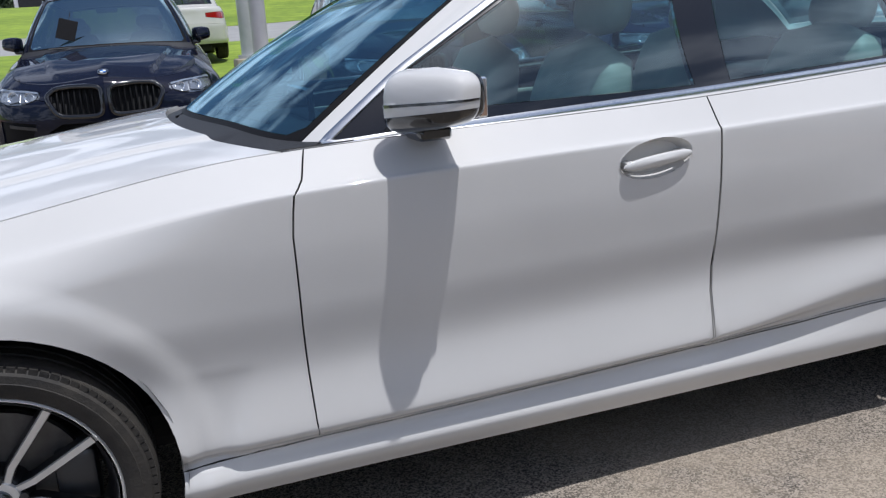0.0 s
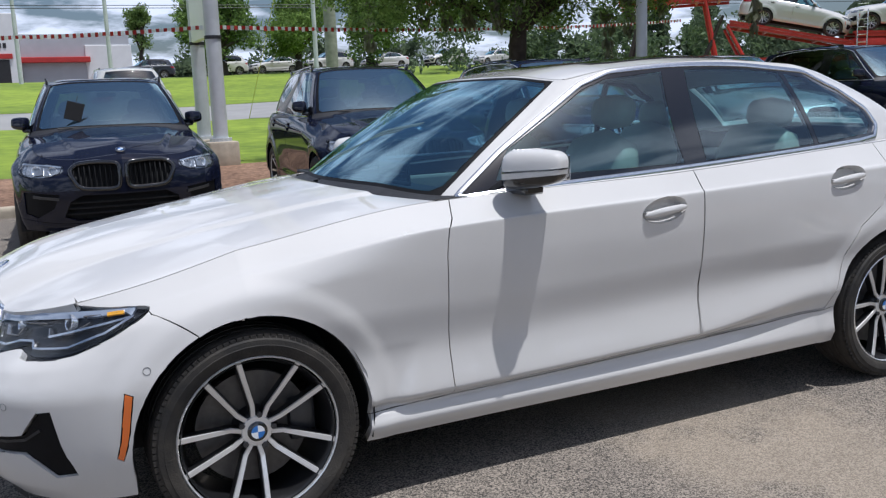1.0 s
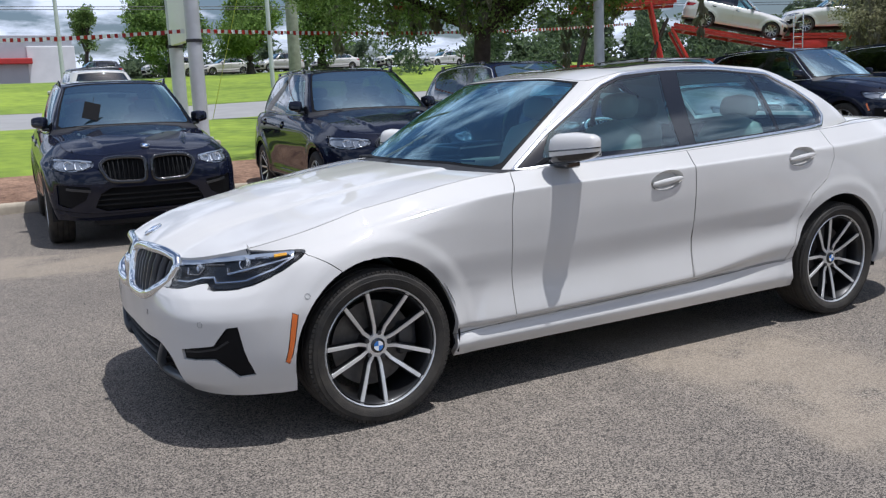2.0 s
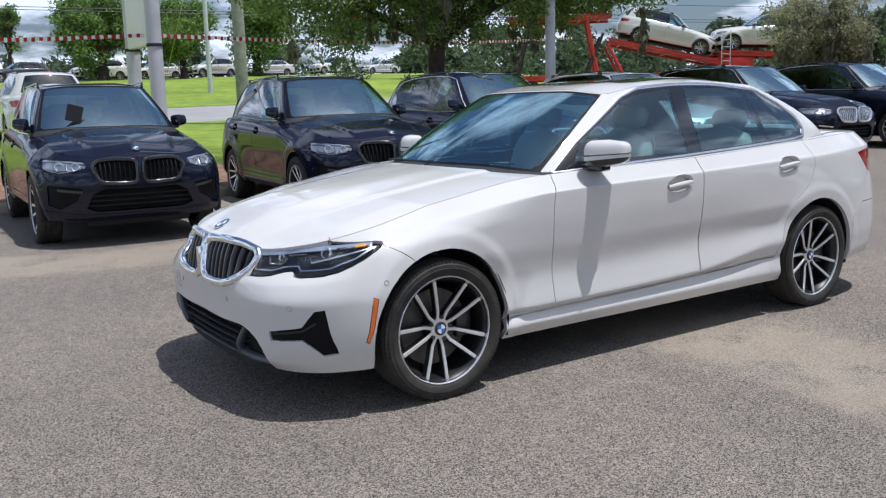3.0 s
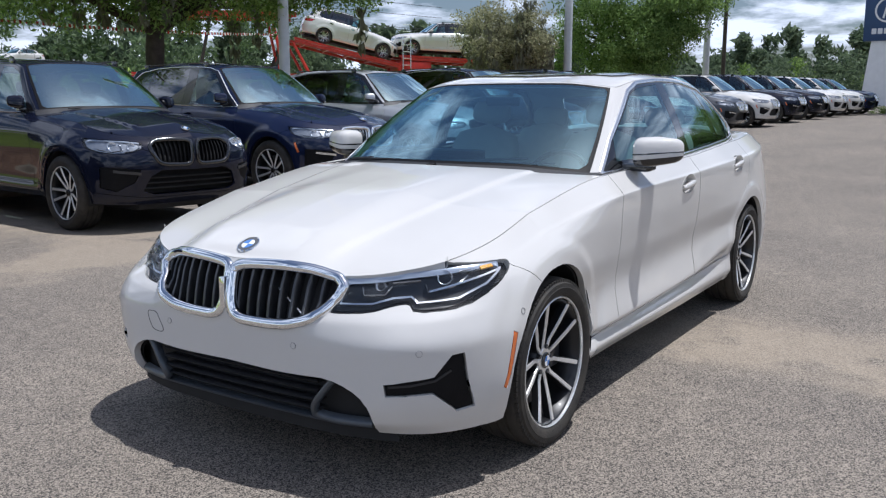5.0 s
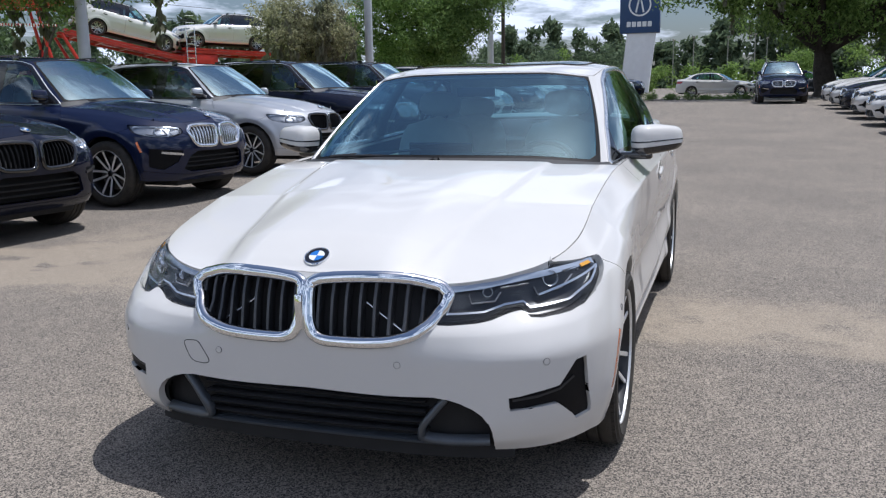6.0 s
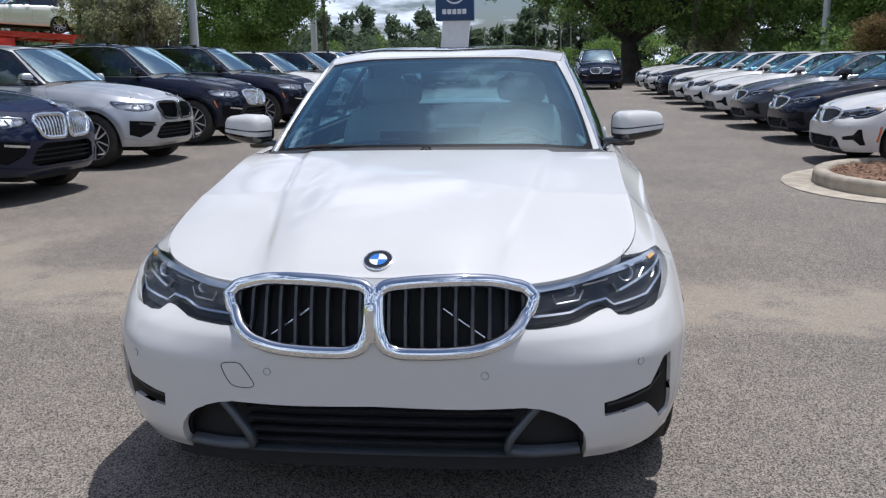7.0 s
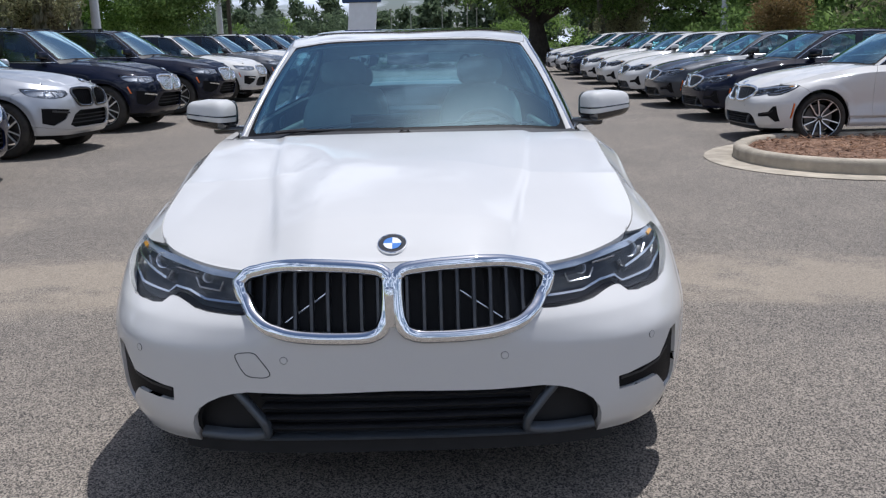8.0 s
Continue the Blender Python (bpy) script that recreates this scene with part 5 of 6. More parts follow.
def suv_front(car, made, sk, colour, hood, chrome=False):
    outline = KIDNEYS
    grille_pair(car, sk, outline, 9, CHROME if chrome else GLOSSBLACK, SATIN if chrome else BLACKTRIM, 0.035, 0)
    P, n = path_on(hood, [(0.05, 0.0)], flip=False)
    badge(car, facing(Vector(P[0]) + Vector(n[0]) * 0.002, Vector(n[0])), 0.041)
    for s in (1, -1):
        lamp_insides(made["headlight", s], sk, s, sk.uv([("f", .51, .842), ("f", .62, .858), ("f", .74, .868), ("f", .83, .870), ("s", -1.76, .866)]), [(*sk.uv([("f", .595, .808)])[0], .036), (*sk.uv([("f", .735, .812)])[0], .040)], [sk.uv([("f", .52, .825), ("f", .53, .795), ("f", .60, .768), ("f", .66, .766)]), sk.uv([("f", .67, .84), ("f", .672, .778), ("f", .76, .766), ("f", .83, .79)])])
        p, nn = path_on(lambda u, v: sk.at(u, v, -0.004), sk.uv([("f", .55, .56), ("f", .62, .57), ("f", .70, .58), ("f", .76, .59)]))
        bm = ribbon(bmesh.new(), sided(p, s), sided(nn, s), [(-0.012, -0.01), (-0.012, 0.004), (0.012, 0.004), (0.012, -0.01)], closed=False)
        part("fog_lamp", bm, SATIN if chrome else GUNMETAL, made["front_bumper"], "slim front fog lamp")
    for z in (.42, .47, .52):
        ws = np.linspace(-0.50, 0.50, 15)
        line = [sk.at(*[np.array([q]) for q in sk.uv([("f", abs(w), z)])[0]], 0.03)[0] for w in ws]
        bm = ribbon(bmesh.new(), [Vector((q[0], -w, q[2])) for q, w in zip(line, ws)], [Vector((-1, 0, 0.05))] * 15, [(-0.004, -0.05), (-0.008, -0.004), (0.0, 0.004), (0.008, -0.004), (0.004, -0.05)], closed=False)
        part("intake_slat", smooth(bm, 50), PLASTIC, made["front_bumper"])
    for s in (1, -1):
        bm = bmesh.new()
        rod(bm, (.10, -s * .600, 1.692), (1.55, -s * .585, 1.678), 0.009, 0.009, 8)
        for x in (.14, .75, 1.5):
            box(bm, (x - .05, -s * .595 - .012, 1.63), (x + .05, -s * .595 + .012, 1.686), 0.006)
        part("roof_rail", smooth(bm), GLOSSBLACK, car)
    bm = bmesh.new()
    box(bm, (-2.10, -0.52, 0.36), (-2.07, 0.52, 0.60), 0.01)
    part("intake_net", bm, INNER, made["front_bumper"])
    rod_line = [(-0.84, -0.50, 0.02), (-0.88, -0.02, 0.52)]
    for x, y0, y1 in rod_line:
        bm = bmesh.new()
        rod(bm, (x + 0.03, y1, 1.160), (x + 0.10, y0, 1.175), 0.008, 0.006, 6)
        part("wiper", bm, PLASTIC, car)


def suv_spec(chrome=False):
    k = (0, .5, 1, 1.15, 1.5, 1.85, 2, 2.5, 3)
    cabin = Cabin(k, [(-.90, -.84, -.66, -.36, .40, 1.50, 2.02, 2.24, 2.27), (0, .42, .770, .825, .845, .825, .74, .40, 0), (1.145, 1.14, 1.12, 1.12, 1.13, 1.15, 1.155, 1.155, 1.155)],
                  [(-.16, -.13, -.03, .20, .70, 1.45, 1.82, 1.95, 1.98), (0, .33, .575, .605, .625, .605, .55, .32, 0), (1.65, 1.645, 1.62, 1.647, 1.67, 1.645, 1.61, 1.63, 1.64)],
                  [(0, .05), (.9, .03), (1, .015), (1.2, .022), (1.8, .022), (2, .02), (3, .03)])
    return dict(
        skin=suv_skin(), cabin=cabin,
        cuts=[("kidney", KIDNEYS),
              ("headlight", [("f", .492, .852), ("f", .500, .795), ("f", .60, .758), ("f", .74, .748), ("f", .84, .768), ("s", -1.80, .800), ("s", -1.71, .868), ("s", -1.69, .893), ("f", .82, .888), ("f", .64, .872)]),
              ("vent", [("f", .55, .60), ("f", .74, .62), ("f", .84, .63), ("f", .84, .44), ("f", .74, .40), ("f", .60, .48)]),
              ("intake", [("f", -.02, .58), ("f", .36, .585), ("f", .46, .53), ("f", .52, .40), ("f", .42, .36), ("f", -.02, .36)]),
              *([("marker", [("s", -1.905, .60), ("s", -1.885, .59), ("s", -1.835, .70), ("s", -1.855, .715)])] if chrome else []),
              ("lower_trim", [("f", -.02, .10), ("f", -.02, .335), ("f", .50, .335), ("f", .70, .36), ("s", -1.86, .40), ("s", -1.86, .10)]),
              ("front_bumper", [("s", -1.62, .12), ("s", -1.62, .80), ("s", -1.74, .87), ("f", .60, .83), ("f", .40, .74), ("f", .40, .94), ("f", -.03, 1.05), ("f", -.03, .10)]),
              ("front_door", [("s", -.80, .44), ("s", -.81, .80), ("s", -.79, 1.0), ("s", -.70, 1.15), ("s", .32, 1.18), ("s", .315, .70), ("s", .31, .44)]),
              ("rear_door", [("s", .315, .44), ("s", .320, .70), ("s", .325, 1.18), ("s", 1.36, 1.18), ("s", 1.36, 1.0), ("s", 1.26, .83), ("s", 1.12, .72), ("s", 1.03, .56), ("s", .985, .45)]),
              ("sill_trim", [("s", -1.06, .15), ("s", -1.04, .43), ("s", .30, .432), ("s", 1.0, .44), ("s", 1.06, .46), ("s", 1.06, .15)]),
              ("taillight", [("s", 1.98, 1.02), ("s", 2.28, 1.03), ("r", .45, 1.01), ("r", .45, .92), ("s", 2.28, .88), ("s", 2.10, .90)])],
        hood=(.60, 1.245), hood_line=([(0, .935), (.06, .968), (.25, 1.035), (.6, 1.10), (1, 1.150)], -.92), cowl=0, ridge=(.36, .22, .014),
        roof_line=[(0, 1.65), (.12, 1.675), (.45, 1.70), (.8, 1.685), (1, 1.64)],
        sunroof=[(.10, -.05), (.10, .72), (.14, .78), (.60, .78), (.63, .72), (.63, -.05)],
        cabin_cuts=[("windscreen", [(-.01, .075), (.84, .075), (.884, .12), (.884, .93), (.85, .965), (-.01, .965)]),
                    ("screen_border", [(-.01, -.02), (.93, -.02), (.918, .985), (-.01, .985)]),
                    ("front_window", [("s", -.52, 1.151), ("s", -.45, 1.233), ("s", -.08, 1.543), ("s", .06, 1.590), ("s", .235, 1.605), ("s", .23, 1.156)]),
                    ("rear_door_window", [("s", .40, 1.161), ("s", .42, 1.610), ("s", .85, 1.610), ("s", 1.16, 1.595), ("s", 1.24, 1.187)]),
                    ("quarter_window", [("s", 1.30, 1.192), ("s", 1.22, 1.590), ("s", 1.50, 1.564), ("s", 1.70, 1.440), ("s", 1.72, 1.285), ("s", 1.62, 1.213)]),
                    ("surround", [("s", -.68, 1.115), ("s", -.46, 1.285), ("s", -.10, 1.574), ("s", .05, 1.620), ("s", .5, 1.640), ("s", 1.20, 1.625), ("s", 1.55, 1.579), ("s", 1.76, 1.450), ("s", 1.79, 1.275), ("s", 1.66, 1.177), ("s", .40, 1.135)]),
                    ("rear_window", [(2.13, .10), (3.01, .10), (3.01, .92), (2.16, .92)])],
        front=(lambda *a: suv_front(*a, chrome=chrome)), handles=[(.15, .995, "front_door"), (1.19, 1.03, "rear_door")], mirror_wide=.70, mirror=(-.48, .880, 1.225), lamp=LAMPGREY, hide=DARKHIDE, screen=BLUESCREEN, track=.815, rim=.255, tyre=.245,
        spokes=(5, .009, .011), wheel_metal=BRIGHT, trim=SATIN if chrome else GLOSSBLACK, seat=(.66, -.10), small_mirror=(-.15, 0, 1.50), rear_glass=DARKGLASS, shelf=.40)


def repaint(car, old, fresh):
    """Gives a copied car another paint, on its own objects."""
    for o in car.children_recursive:
        if o.type == "MESH" and o.data.materials and o.data.materials[0] == old:
            o.material_slots[0].link = "OBJECT"
            o.material_slots[0].material = fresh


# ---------------------------------------------------------------- ground
def asphalt():
    """Worn asphalt: pale and dark chippings, blotches, and drifts of sand along two lines."""
    m = bpy.data.materials.new("asphalt")
    m.use_nodes = True
    t = m.node_tree
    b = t.nodes["Principled BSDF"]
    b.inputs["Roughness"].default_value, b.inputs["Specular IOR Level"].default_value = 0.82, 0.35
    co = t.nodes.new("ShaderNodeTexCoord")

    def noise_at(scale, detail=4, rough=0.55):
        n = t.nodes.new("ShaderNodeTexNoise")
        n.inputs["Scale"].default_value, n.inputs["Detail"].default_value, n.inputs["Roughness"].default_value = scale, detail, rough
        link(t, co, "Object", n, "Vector")
        return n

    def ramp_of(src, out, a, c0, z, c1):
        r = t.nodes.new("ShaderNodeValToRGB")
        r.color_ramp.elements[0].position, r.color_ramp.elements[0].color = a, (*c0, 1)
        r.color_ramp.elements[1].position, r.color_ramp.elements[1].color = z, (*c1, 1)
        link(t, src, out, r, "Fac")
        return r

    def mixed(kind, fac, a, b2):
        x = t.nodes.new("ShaderNodeMix")
        x.data_type, x.blend_type = "RGBA", kind
        if isinstance(fac, float):
            x.inputs["Factor"].default_value = fac
        else:
            link(t, fac, 0, x, "Factor")
        link(t, a, "Color" if "Color" in a.outputs else "Result", x, "A")
        link(t, b2, "Color" if "Color" in b2.outputs else "Result", x, "B")
        return x

    vor = t.nodes.new("ShaderNodeTexVoronoi")
    vor.inputs["Scale"].default_value = 215
    link(t, co, "Object", vor, "Vector")
    sep = t.nodes.new("ShaderNodeSeparateColor")
    link(t, vor, "Color", sep, 0)
    chips = ramp_of(sep, 0, 0.0, (0.036, 0.033, 0.030), 1.0, (0.375, 0.330, 0.280))
    chips.color_ramp.interpolation = "EASE"
    blot = ramp_of(noise_at(0.55, 6, 0.6), "Fac", 0.34, (0.84, 0.83, 0.825), 0.68, (1.08, 1.06, 1.03))
    fine = ramp_of(noise_at(7, 6, 0.65), "Fac", 0.30, (0.86, 0.86, 0.86), 0.70, (1.10, 1.09, 1.07))
    base = mixed("MULTIPLY", 1.0, chips, blot)
    base = mixed("MULTIPLY", 1.0, base, fine)
    xyz = t.nodes.new("ShaderNodeSeparateXYZ")
    link(t, co, "Object", xyz, 0)

    def math_of(op, a, b3):
        q = t.nodes.new("ShaderNodeMath")
        q.operation = op
        for i, s in enumerate((a, b3)):
            if isinstance(s, (int, float)):
                q.inputs[i].default_value = s
            else:
                t.links.new(s, q.inputs[i])
        return q.outputs[0]
    wob = noise_at(0.8, 5, 0.6).outputs["Fac"]
    spot = noise_at(1.7, 6, 0.62).outputs["Fac"]

    def band(axis, at, slope, other, half):
        d = math_of("SUBTRACT", xyz.outputs[axis], math_of("ADD", at, math_of("MULTIPLY", xyz.outputs[other], slope)))
        d = math_of("ADD", d, math_of("MULTIPLY", math_of("SUBTRACT", wob, 0.5), 1.6))
        d = math_of("ABSOLUTE", d, 0)
        q = math_of("SUBTRACT", 1.0, math_of("DIVIDE", d, half))
        return math_of("MAXIMUM", q, 0.0)
    near = math_of("MINIMUM", math_of("MAXIMUM", math_of("SUBTRACT", 1.5, math_of("MULTIPLY", xyz.outputs[0], 0.42)), 0.0), 1.0)
    drift = math_of("ADD", band(0, 0.45, 0.08, 1, 0.7), math_of("MULTIPLY", band(1, 4.1, -0.10, 0, 0.75), near))
    drift = math_of("MULTIPLY", drift, math_of("MULTIPLY", math_of("SUBTRACT", spot, 0.34), 4.5))
    drift = math_of("MINIMUM", math_of("MAXIMUM", drift, 0.0), 0.45)
    sand = t.nodes.new("ShaderNodeRGB")
    sand.outputs[0].default_value = (0.40, 0.33, 0.245, 1)
    x = t.nodes.new("ShaderNodeMix")
    x.data_type = "RGBA"
    t.links.new(drift, x.inputs["Factor"])
    link(t, base, "Result", x, "A")
    link(t, sand, 0, x, "B")
    link(t, x, "Result", b, "Base Color")
    bump = t.nodes.new("ShaderNodeBump")
    bump.inputs["Strength"].default_value, bump.inputs["Distance"].default_value = 0.65, 0.005
    link(t, vor, "Distance", bump, "Height")
    bump.invert = True
    link(t, bump, "Normal", b, "Normal")
    return m


ASPHALT = asphalt()
ROADWAY = mat("road_asphalt", (0.30, 0.295, 0.285), 0.9, vary=0.1, scale=1.0)
GRASS = mat("lawn", (0.15, 0.24, 0.016), 0.9, vary=0.25, scale=2.0, bump=0.5, bump_scale=30, second=(0.27, 0.36, 0.03))
CONCRETE = mat("concrete", (0.40, 0.345, 0.265), 0.85, vary=0.28, scale=6, bump=0.3, bump_scale=60)
MULCH = mat("mulch", (0.17, 0.085, 0.05), 0.95, vary=0.4, scale=14, bump=0.9, bump_scale=50, second=(0.36, 0.22, 0.14))

RISE = keyed([(-60, 0), (8.9, 0), (9.6, 0.06), (12.4, 0.20), (26, 0.87), (34, 1.38), (71, 3.8), (110, 4.4), (400, 6.0), (1500, 6.0)])


CLIMB = keyed([(-1500, 0), (2.6, 0), (4, 0.012), (8, 0.10), (16, 0.27), (33, 0.68), (45, 0.78), (60, 0.86), (120, 1.5), (1500, 2.0)])


def land(x, y):
    """The ground's height: level car park, then a lawn that climbs to a road and a ridge."""
    k = min(1.0, max(0.0, (62 - x) / 14.0))
    return float(RISE(y)) * k * k * (3 - 2 * k) + float(CLIMB(x))


def sheet(name, xs, ys, lift, material, label, category):
    bm = bmesh.new()
    rows = [[bm.verts.new((x, y, land(x, y) + lift)) for y in ys] for x in xs]
    for a, b in zip(rows, rows[1:]):
        for i in range(len(ys) - 1):
            bm.faces.new((a[i], b[i], b[i + 1], a[i + 1]))
    return tagged(part(name, smooth(bm), material, None), label, category, "", "structure")


XS = [-1500, -400, -120, -60, -30, -10, 0, 2.6, 3, 3.5, 4, 5, 6, 7, 8, 10, 12, 14, 16, 20, 25, 30, 35, 40, 44, 48, 50, 52, 54, 56, 58, 60, 62, 80, 150, 400, 1500]
YS = [-1500, -400, -100, -30, -8, 0, 8.9, 9.2, 9.6, 10.5, 11.5, 12.4, 14, 17, 20, 23, 26, 28, 30, 32, 34, 38, 44, 52, 60, 66, 71, 80, 110, 200, 400, 1500]
sheet("ground", XS, YS, 0.0, ASPHALT, "grey-brown worn asphalt of the car park", "ground")
sheet("lawn", [x for x in XS if -400 <= x <= 48], [y for y in YS if 12.4 <= y <= 26], 0.03, GRASS, "bright green mown lawn rising to the road", "lawn")
sheet("road", [x for x in XS if -400 <= x <= 48], [26, 28, 30, 32, 34], 0.02, ROADWAY, "pale grey road between two lawns", "road")
sheet("far_lawn", [x for x in XS if -400 <= x <= 48], [y for y in YS if 34 <= y <= 71], 0.03, GRASS, "bright green mown lawn beyond the road", "lawn")
sheet("mulch_bed", [x for x in XS if -400 <= x <= 48], [9.2, 9.6, 10.5, 11.5, 12.4], 0.10, MULCH, "red-brown mulch bed behind the kerb", "planting bed")


def kerb_path(name, pts, width, height, closed, label):
    """A rounded concrete kerb along a line."""
    w = width / 2
    bm = ribbon(bmesh.new(), [Vector((x, y, land(x, 0))) for x, y in pts], [Vector((0, 0, 1))] * len(pts),
                [(-w, -0.05), (-w, height - 0.035), (-w * 0.75, height - 0.008), (-w * 0.4, height), (w * 0.5, height), (w * 0.9, height - 0.02), (w, height - 0.06), (w, -0.05)], closed=closed)
    return tagged(part(name, smooth(bm, 50), CONCRETE, None), label, "kerb", "", "structure")


kerb_path("kerb", [(x, 9.1) for x in np.linspace(-60, 46, 54)], 0.16, 0.15, False, "weathered concrete kerb behind the parked row")

# planted island beside the aisle
ISLAND = [(6.75, -9.5), (6.75, -5.2)] + [(5.45 + 1.30 * math.cos(a), -5.0 + 1.30 * math.sin(a)) for a in np.linspace(0.0, math.pi, 15)] + [(4.15, -5.2), (4.15, -9.5)]
kerb_path("kerb", ISLAND, 0.17, 0.16, False, "weathered concrete kerb round a mulched island")
slab_pts = [(5.45 + (x - 5.45) * 0.94, -5.0 + (y + 5.0) * 0.94) for x, y in ISLAND]
bm = bmesh.new()
f = bm.faces.new([bm.verts.new((x, y, 0.11 + land(x, 0))) for x, y in slab_pts])
r = bmesh.ops.poke(bm, faces=[f])
for v in bm.verts:
    v.co.z += 0.02 * noise.noise(v.co * 3)
tagged(part("mulch_bed", bm, MULCH, None), "brown pine mulch inside the kerbed island", "planting bed", "", "structure")
bm = bmesh.new()
inner = [bm.verts.new((x, y, 0.010 + land(x, 0))) for x, y in ISLAND]
outer = []
for i, (x, y) in enumerate(ISLAND):
    d = Vector((x - 5.45, max(y, -5.0) + 5.0, 0)).normalized()
    outer.append(bm.verts.new((x + d.x * 0.42, y + d.y * 0.42, 0.008 + land(x + d.x * 0.42, 0))))
for i in range(len(ISLAND) - 1):
    bm.faces.new((inner[i], inner[i + 1], outer[i + 1], outer[i]))
bmesh.ops.recalc_face_normals(bm, faces=bm.faces[:])
tagged(part("gutter", bm, CONCRETE, None), "stained concrete gutter round the island", "gutter", "", "structure")
bm = bmesh.new()
for i in range(2600):
    a, q = random.random(), random.random()
    x, y = 4.3 + 2.3 * a, -3.85 - 4.5 * q
    if math.hypot(x - 5.45, max(y, -5.0) + 5.0) > 1.16:
        continue
    m = pose(x, y, land(x, 0) + 0.125 + 0.02 * random.random(), random.uniform(-25, 25), random.uniform(-25, 25), random.uniform(0, 360))
    s, w = random.uniform(0.02, 0.06), random.uniform(0.004, 0.012)
    bm.faces.new([bm.verts.new(m @ Vector(c)) for c in ((-s, -w, 0), (s, -w, 0.003), (s, w, 0), (-s, w, 0.003))])
CHIP = leaf_mat("bark_chips", (0.10, 0.05, 0.03), (0.36, 0.22, 0.14))
tagged(part("mulch_chips", bm, CHIP, None), "loose brown bark chips on the island", "mulch", "", "stuff")


# ---------------------------------------------------------------- the cars
hero = build_car("white_sedan", "glossy white four-door saloon with chrome kidney grilles parked on asphalt", sedan_spec(), WHITE)


def stand(x, y, turn):
    """A car's pose by its front axle and heading; turn 0 has the nose to -x."""
    d = Vector((math.cos(radians(turn)), math.sin(radians(turn)), 0))
    c = Vector((x, y, 0)) + d * 1.432
    return pose(c.x, c.y, land(c.x, c.y), 0, 0, turn)


def row_car(first, x, y, turn, colour, old, label, size=1.0):
    c = copy_thing(first, stand(x, y, turn) @ Matrix.Scale(size, 4))
    tagged(c, label)
    if colour is not old:
        repaint(c, old, colour)
    return c


dark_suv = build_car("suv", "black sport utility vehicle with gloss black grille, parked in the row", suv_spec(), CARBON, stand(-1.13, 5.65, 87), fine=1.5)
tagged(dark_suv, group="sport utility vehicles parked in a row")
row_car(dark_suv, 1.85, 5.6, 83.5, CARBON, CARBON, "black sport utility vehicle with gloss black grille, parked in the row", 1.05)
row_car(dark_suv, 8.05, 5.65, 84.5, SILVER, CARBON, "silver sport utility vehicle with black grille, parked in the row", 1.03)
blue_suv = build_car("suv", "dark blue sport utility vehicle with bright chrome grille slats", suv_spec(True), NAVY, stand(4.84, 5.7, 85) @ Matrix.Scale(1.07, 4), fine=1.5)
tagged(blue_suv, group="sport utility vehicles parked in a row")
WORDS = {CARBON: "black", NAVY: "dark blue", WHITE: "white", GREY: "dark grey", SILVER: "silver"}
for x, colour in ((11.6, CARBON), (15.2, CARBON)):
    row_car(blue_suv, x - 0.08, 5.65 - max(0, x - 12) * 0.065, 86, colour, NAVY, WORDS[colour] + " sport utility vehicle with chrome grille, parked in the row")
row_sedan = build_car("sedan", "white saloon parked beside the mulched island", sedan_spec(), WHITE, stand(7.5, -5.05, -90), fine=1.7)
tagged(row_sedan, group="saloons parked in a row")
for x, colour in ((10.7, CARBON), (13.5, GREY)):
    row_car(row_sedan, x, -5.3, -90, colour, WHITE, WORDS[colour] + " saloon parked in the row along the aisle")

# the same two models with fewer small parts, for the places far down the rows
SMALL = {"badge_quarter", "badge_rim", "light_ring", "projector_lens", "handle_recess", "headrest", "sensor_ring", "parking_sensor", "turn_signal", "brake_disc", "rim_back", "hub",
         "interior_mirror", "display", "door_card", "cabin_floor", "mirror_glass", "intake_slat", "inner_shell", "steering_wheel", "towing_eye_cover", "bezel_line", "mirror_bezel", "vent_blade"}


def lighten(car):
    for o in [o for o in car.children_recursive if o.name.split(".")[0] in SMALL]:
        bpy.data.objects.remove(o)
    return car


far_suv = lighten(build_car("suv", "white sport utility vehicle with chrome grille, parked in the row", suv_spec(True), WHITE, stand(18.55, 5.22, 87), fine=2.6))
tagged(far_suv, group="sport utility vehicles parked in a row")
for x, colour in ((21.9, GREY), (25.2, WHITE), (28.5, CARBON), (31.8, CARBON), (35.1, WHITE), (38.4, WHITE), (41.7, NAVY)):
    row_car(far_suv, x, 5.65 - max(0, x - 12) * 0.065, 87, colour, WHITE, WORDS[colour] + " sport utility vehicle with chrome grille, parked in the row")
row_car(far_suv, 0.55, 22.1, -90, WHITE, WHITE, "white sport utility vehicle seen from behind on the slope", 1.05)
row_car(far_suv, 33.0, -3.3, 0, NAVY, WHITE, "dark blue sport utility vehicle facing down the aisle")
far_sedan = lighten(build_car("sedan", "white saloon parked in the row along the aisle", sedan_spec(), WHITE, stand(16.3, -5.3, -90), fine=2.6))
tagged(far_sedan, group="saloons parked in a row")
for x, colour in ((19.1, WHITE), (21.9, WHITE), (24.7, CARBON), (27.5, WHITE), (30.3, WHITE)):
    row_car(far_sedan, x, -5.3, -90, colour, WHITE, WORDS[colour] + " saloon parked in the row along the aisle")
# thin black square with a short rod above it, just outside the windscreen
card = thing("placard", "small black square just in front of the first vehicle's windscreen", "card", pose(-1.44, 6.36, 1.330, -20, 0, 0) @ pose(0, 0, 0, 0, 17, 0))
bm = bmesh.new()
box(bm, (-0.085, -0.003, -0.10), (0.085, 0.003, 0.10), 0.002)
part("sheet", bm, BLACKTRIM, card)
bm = bmesh.new()
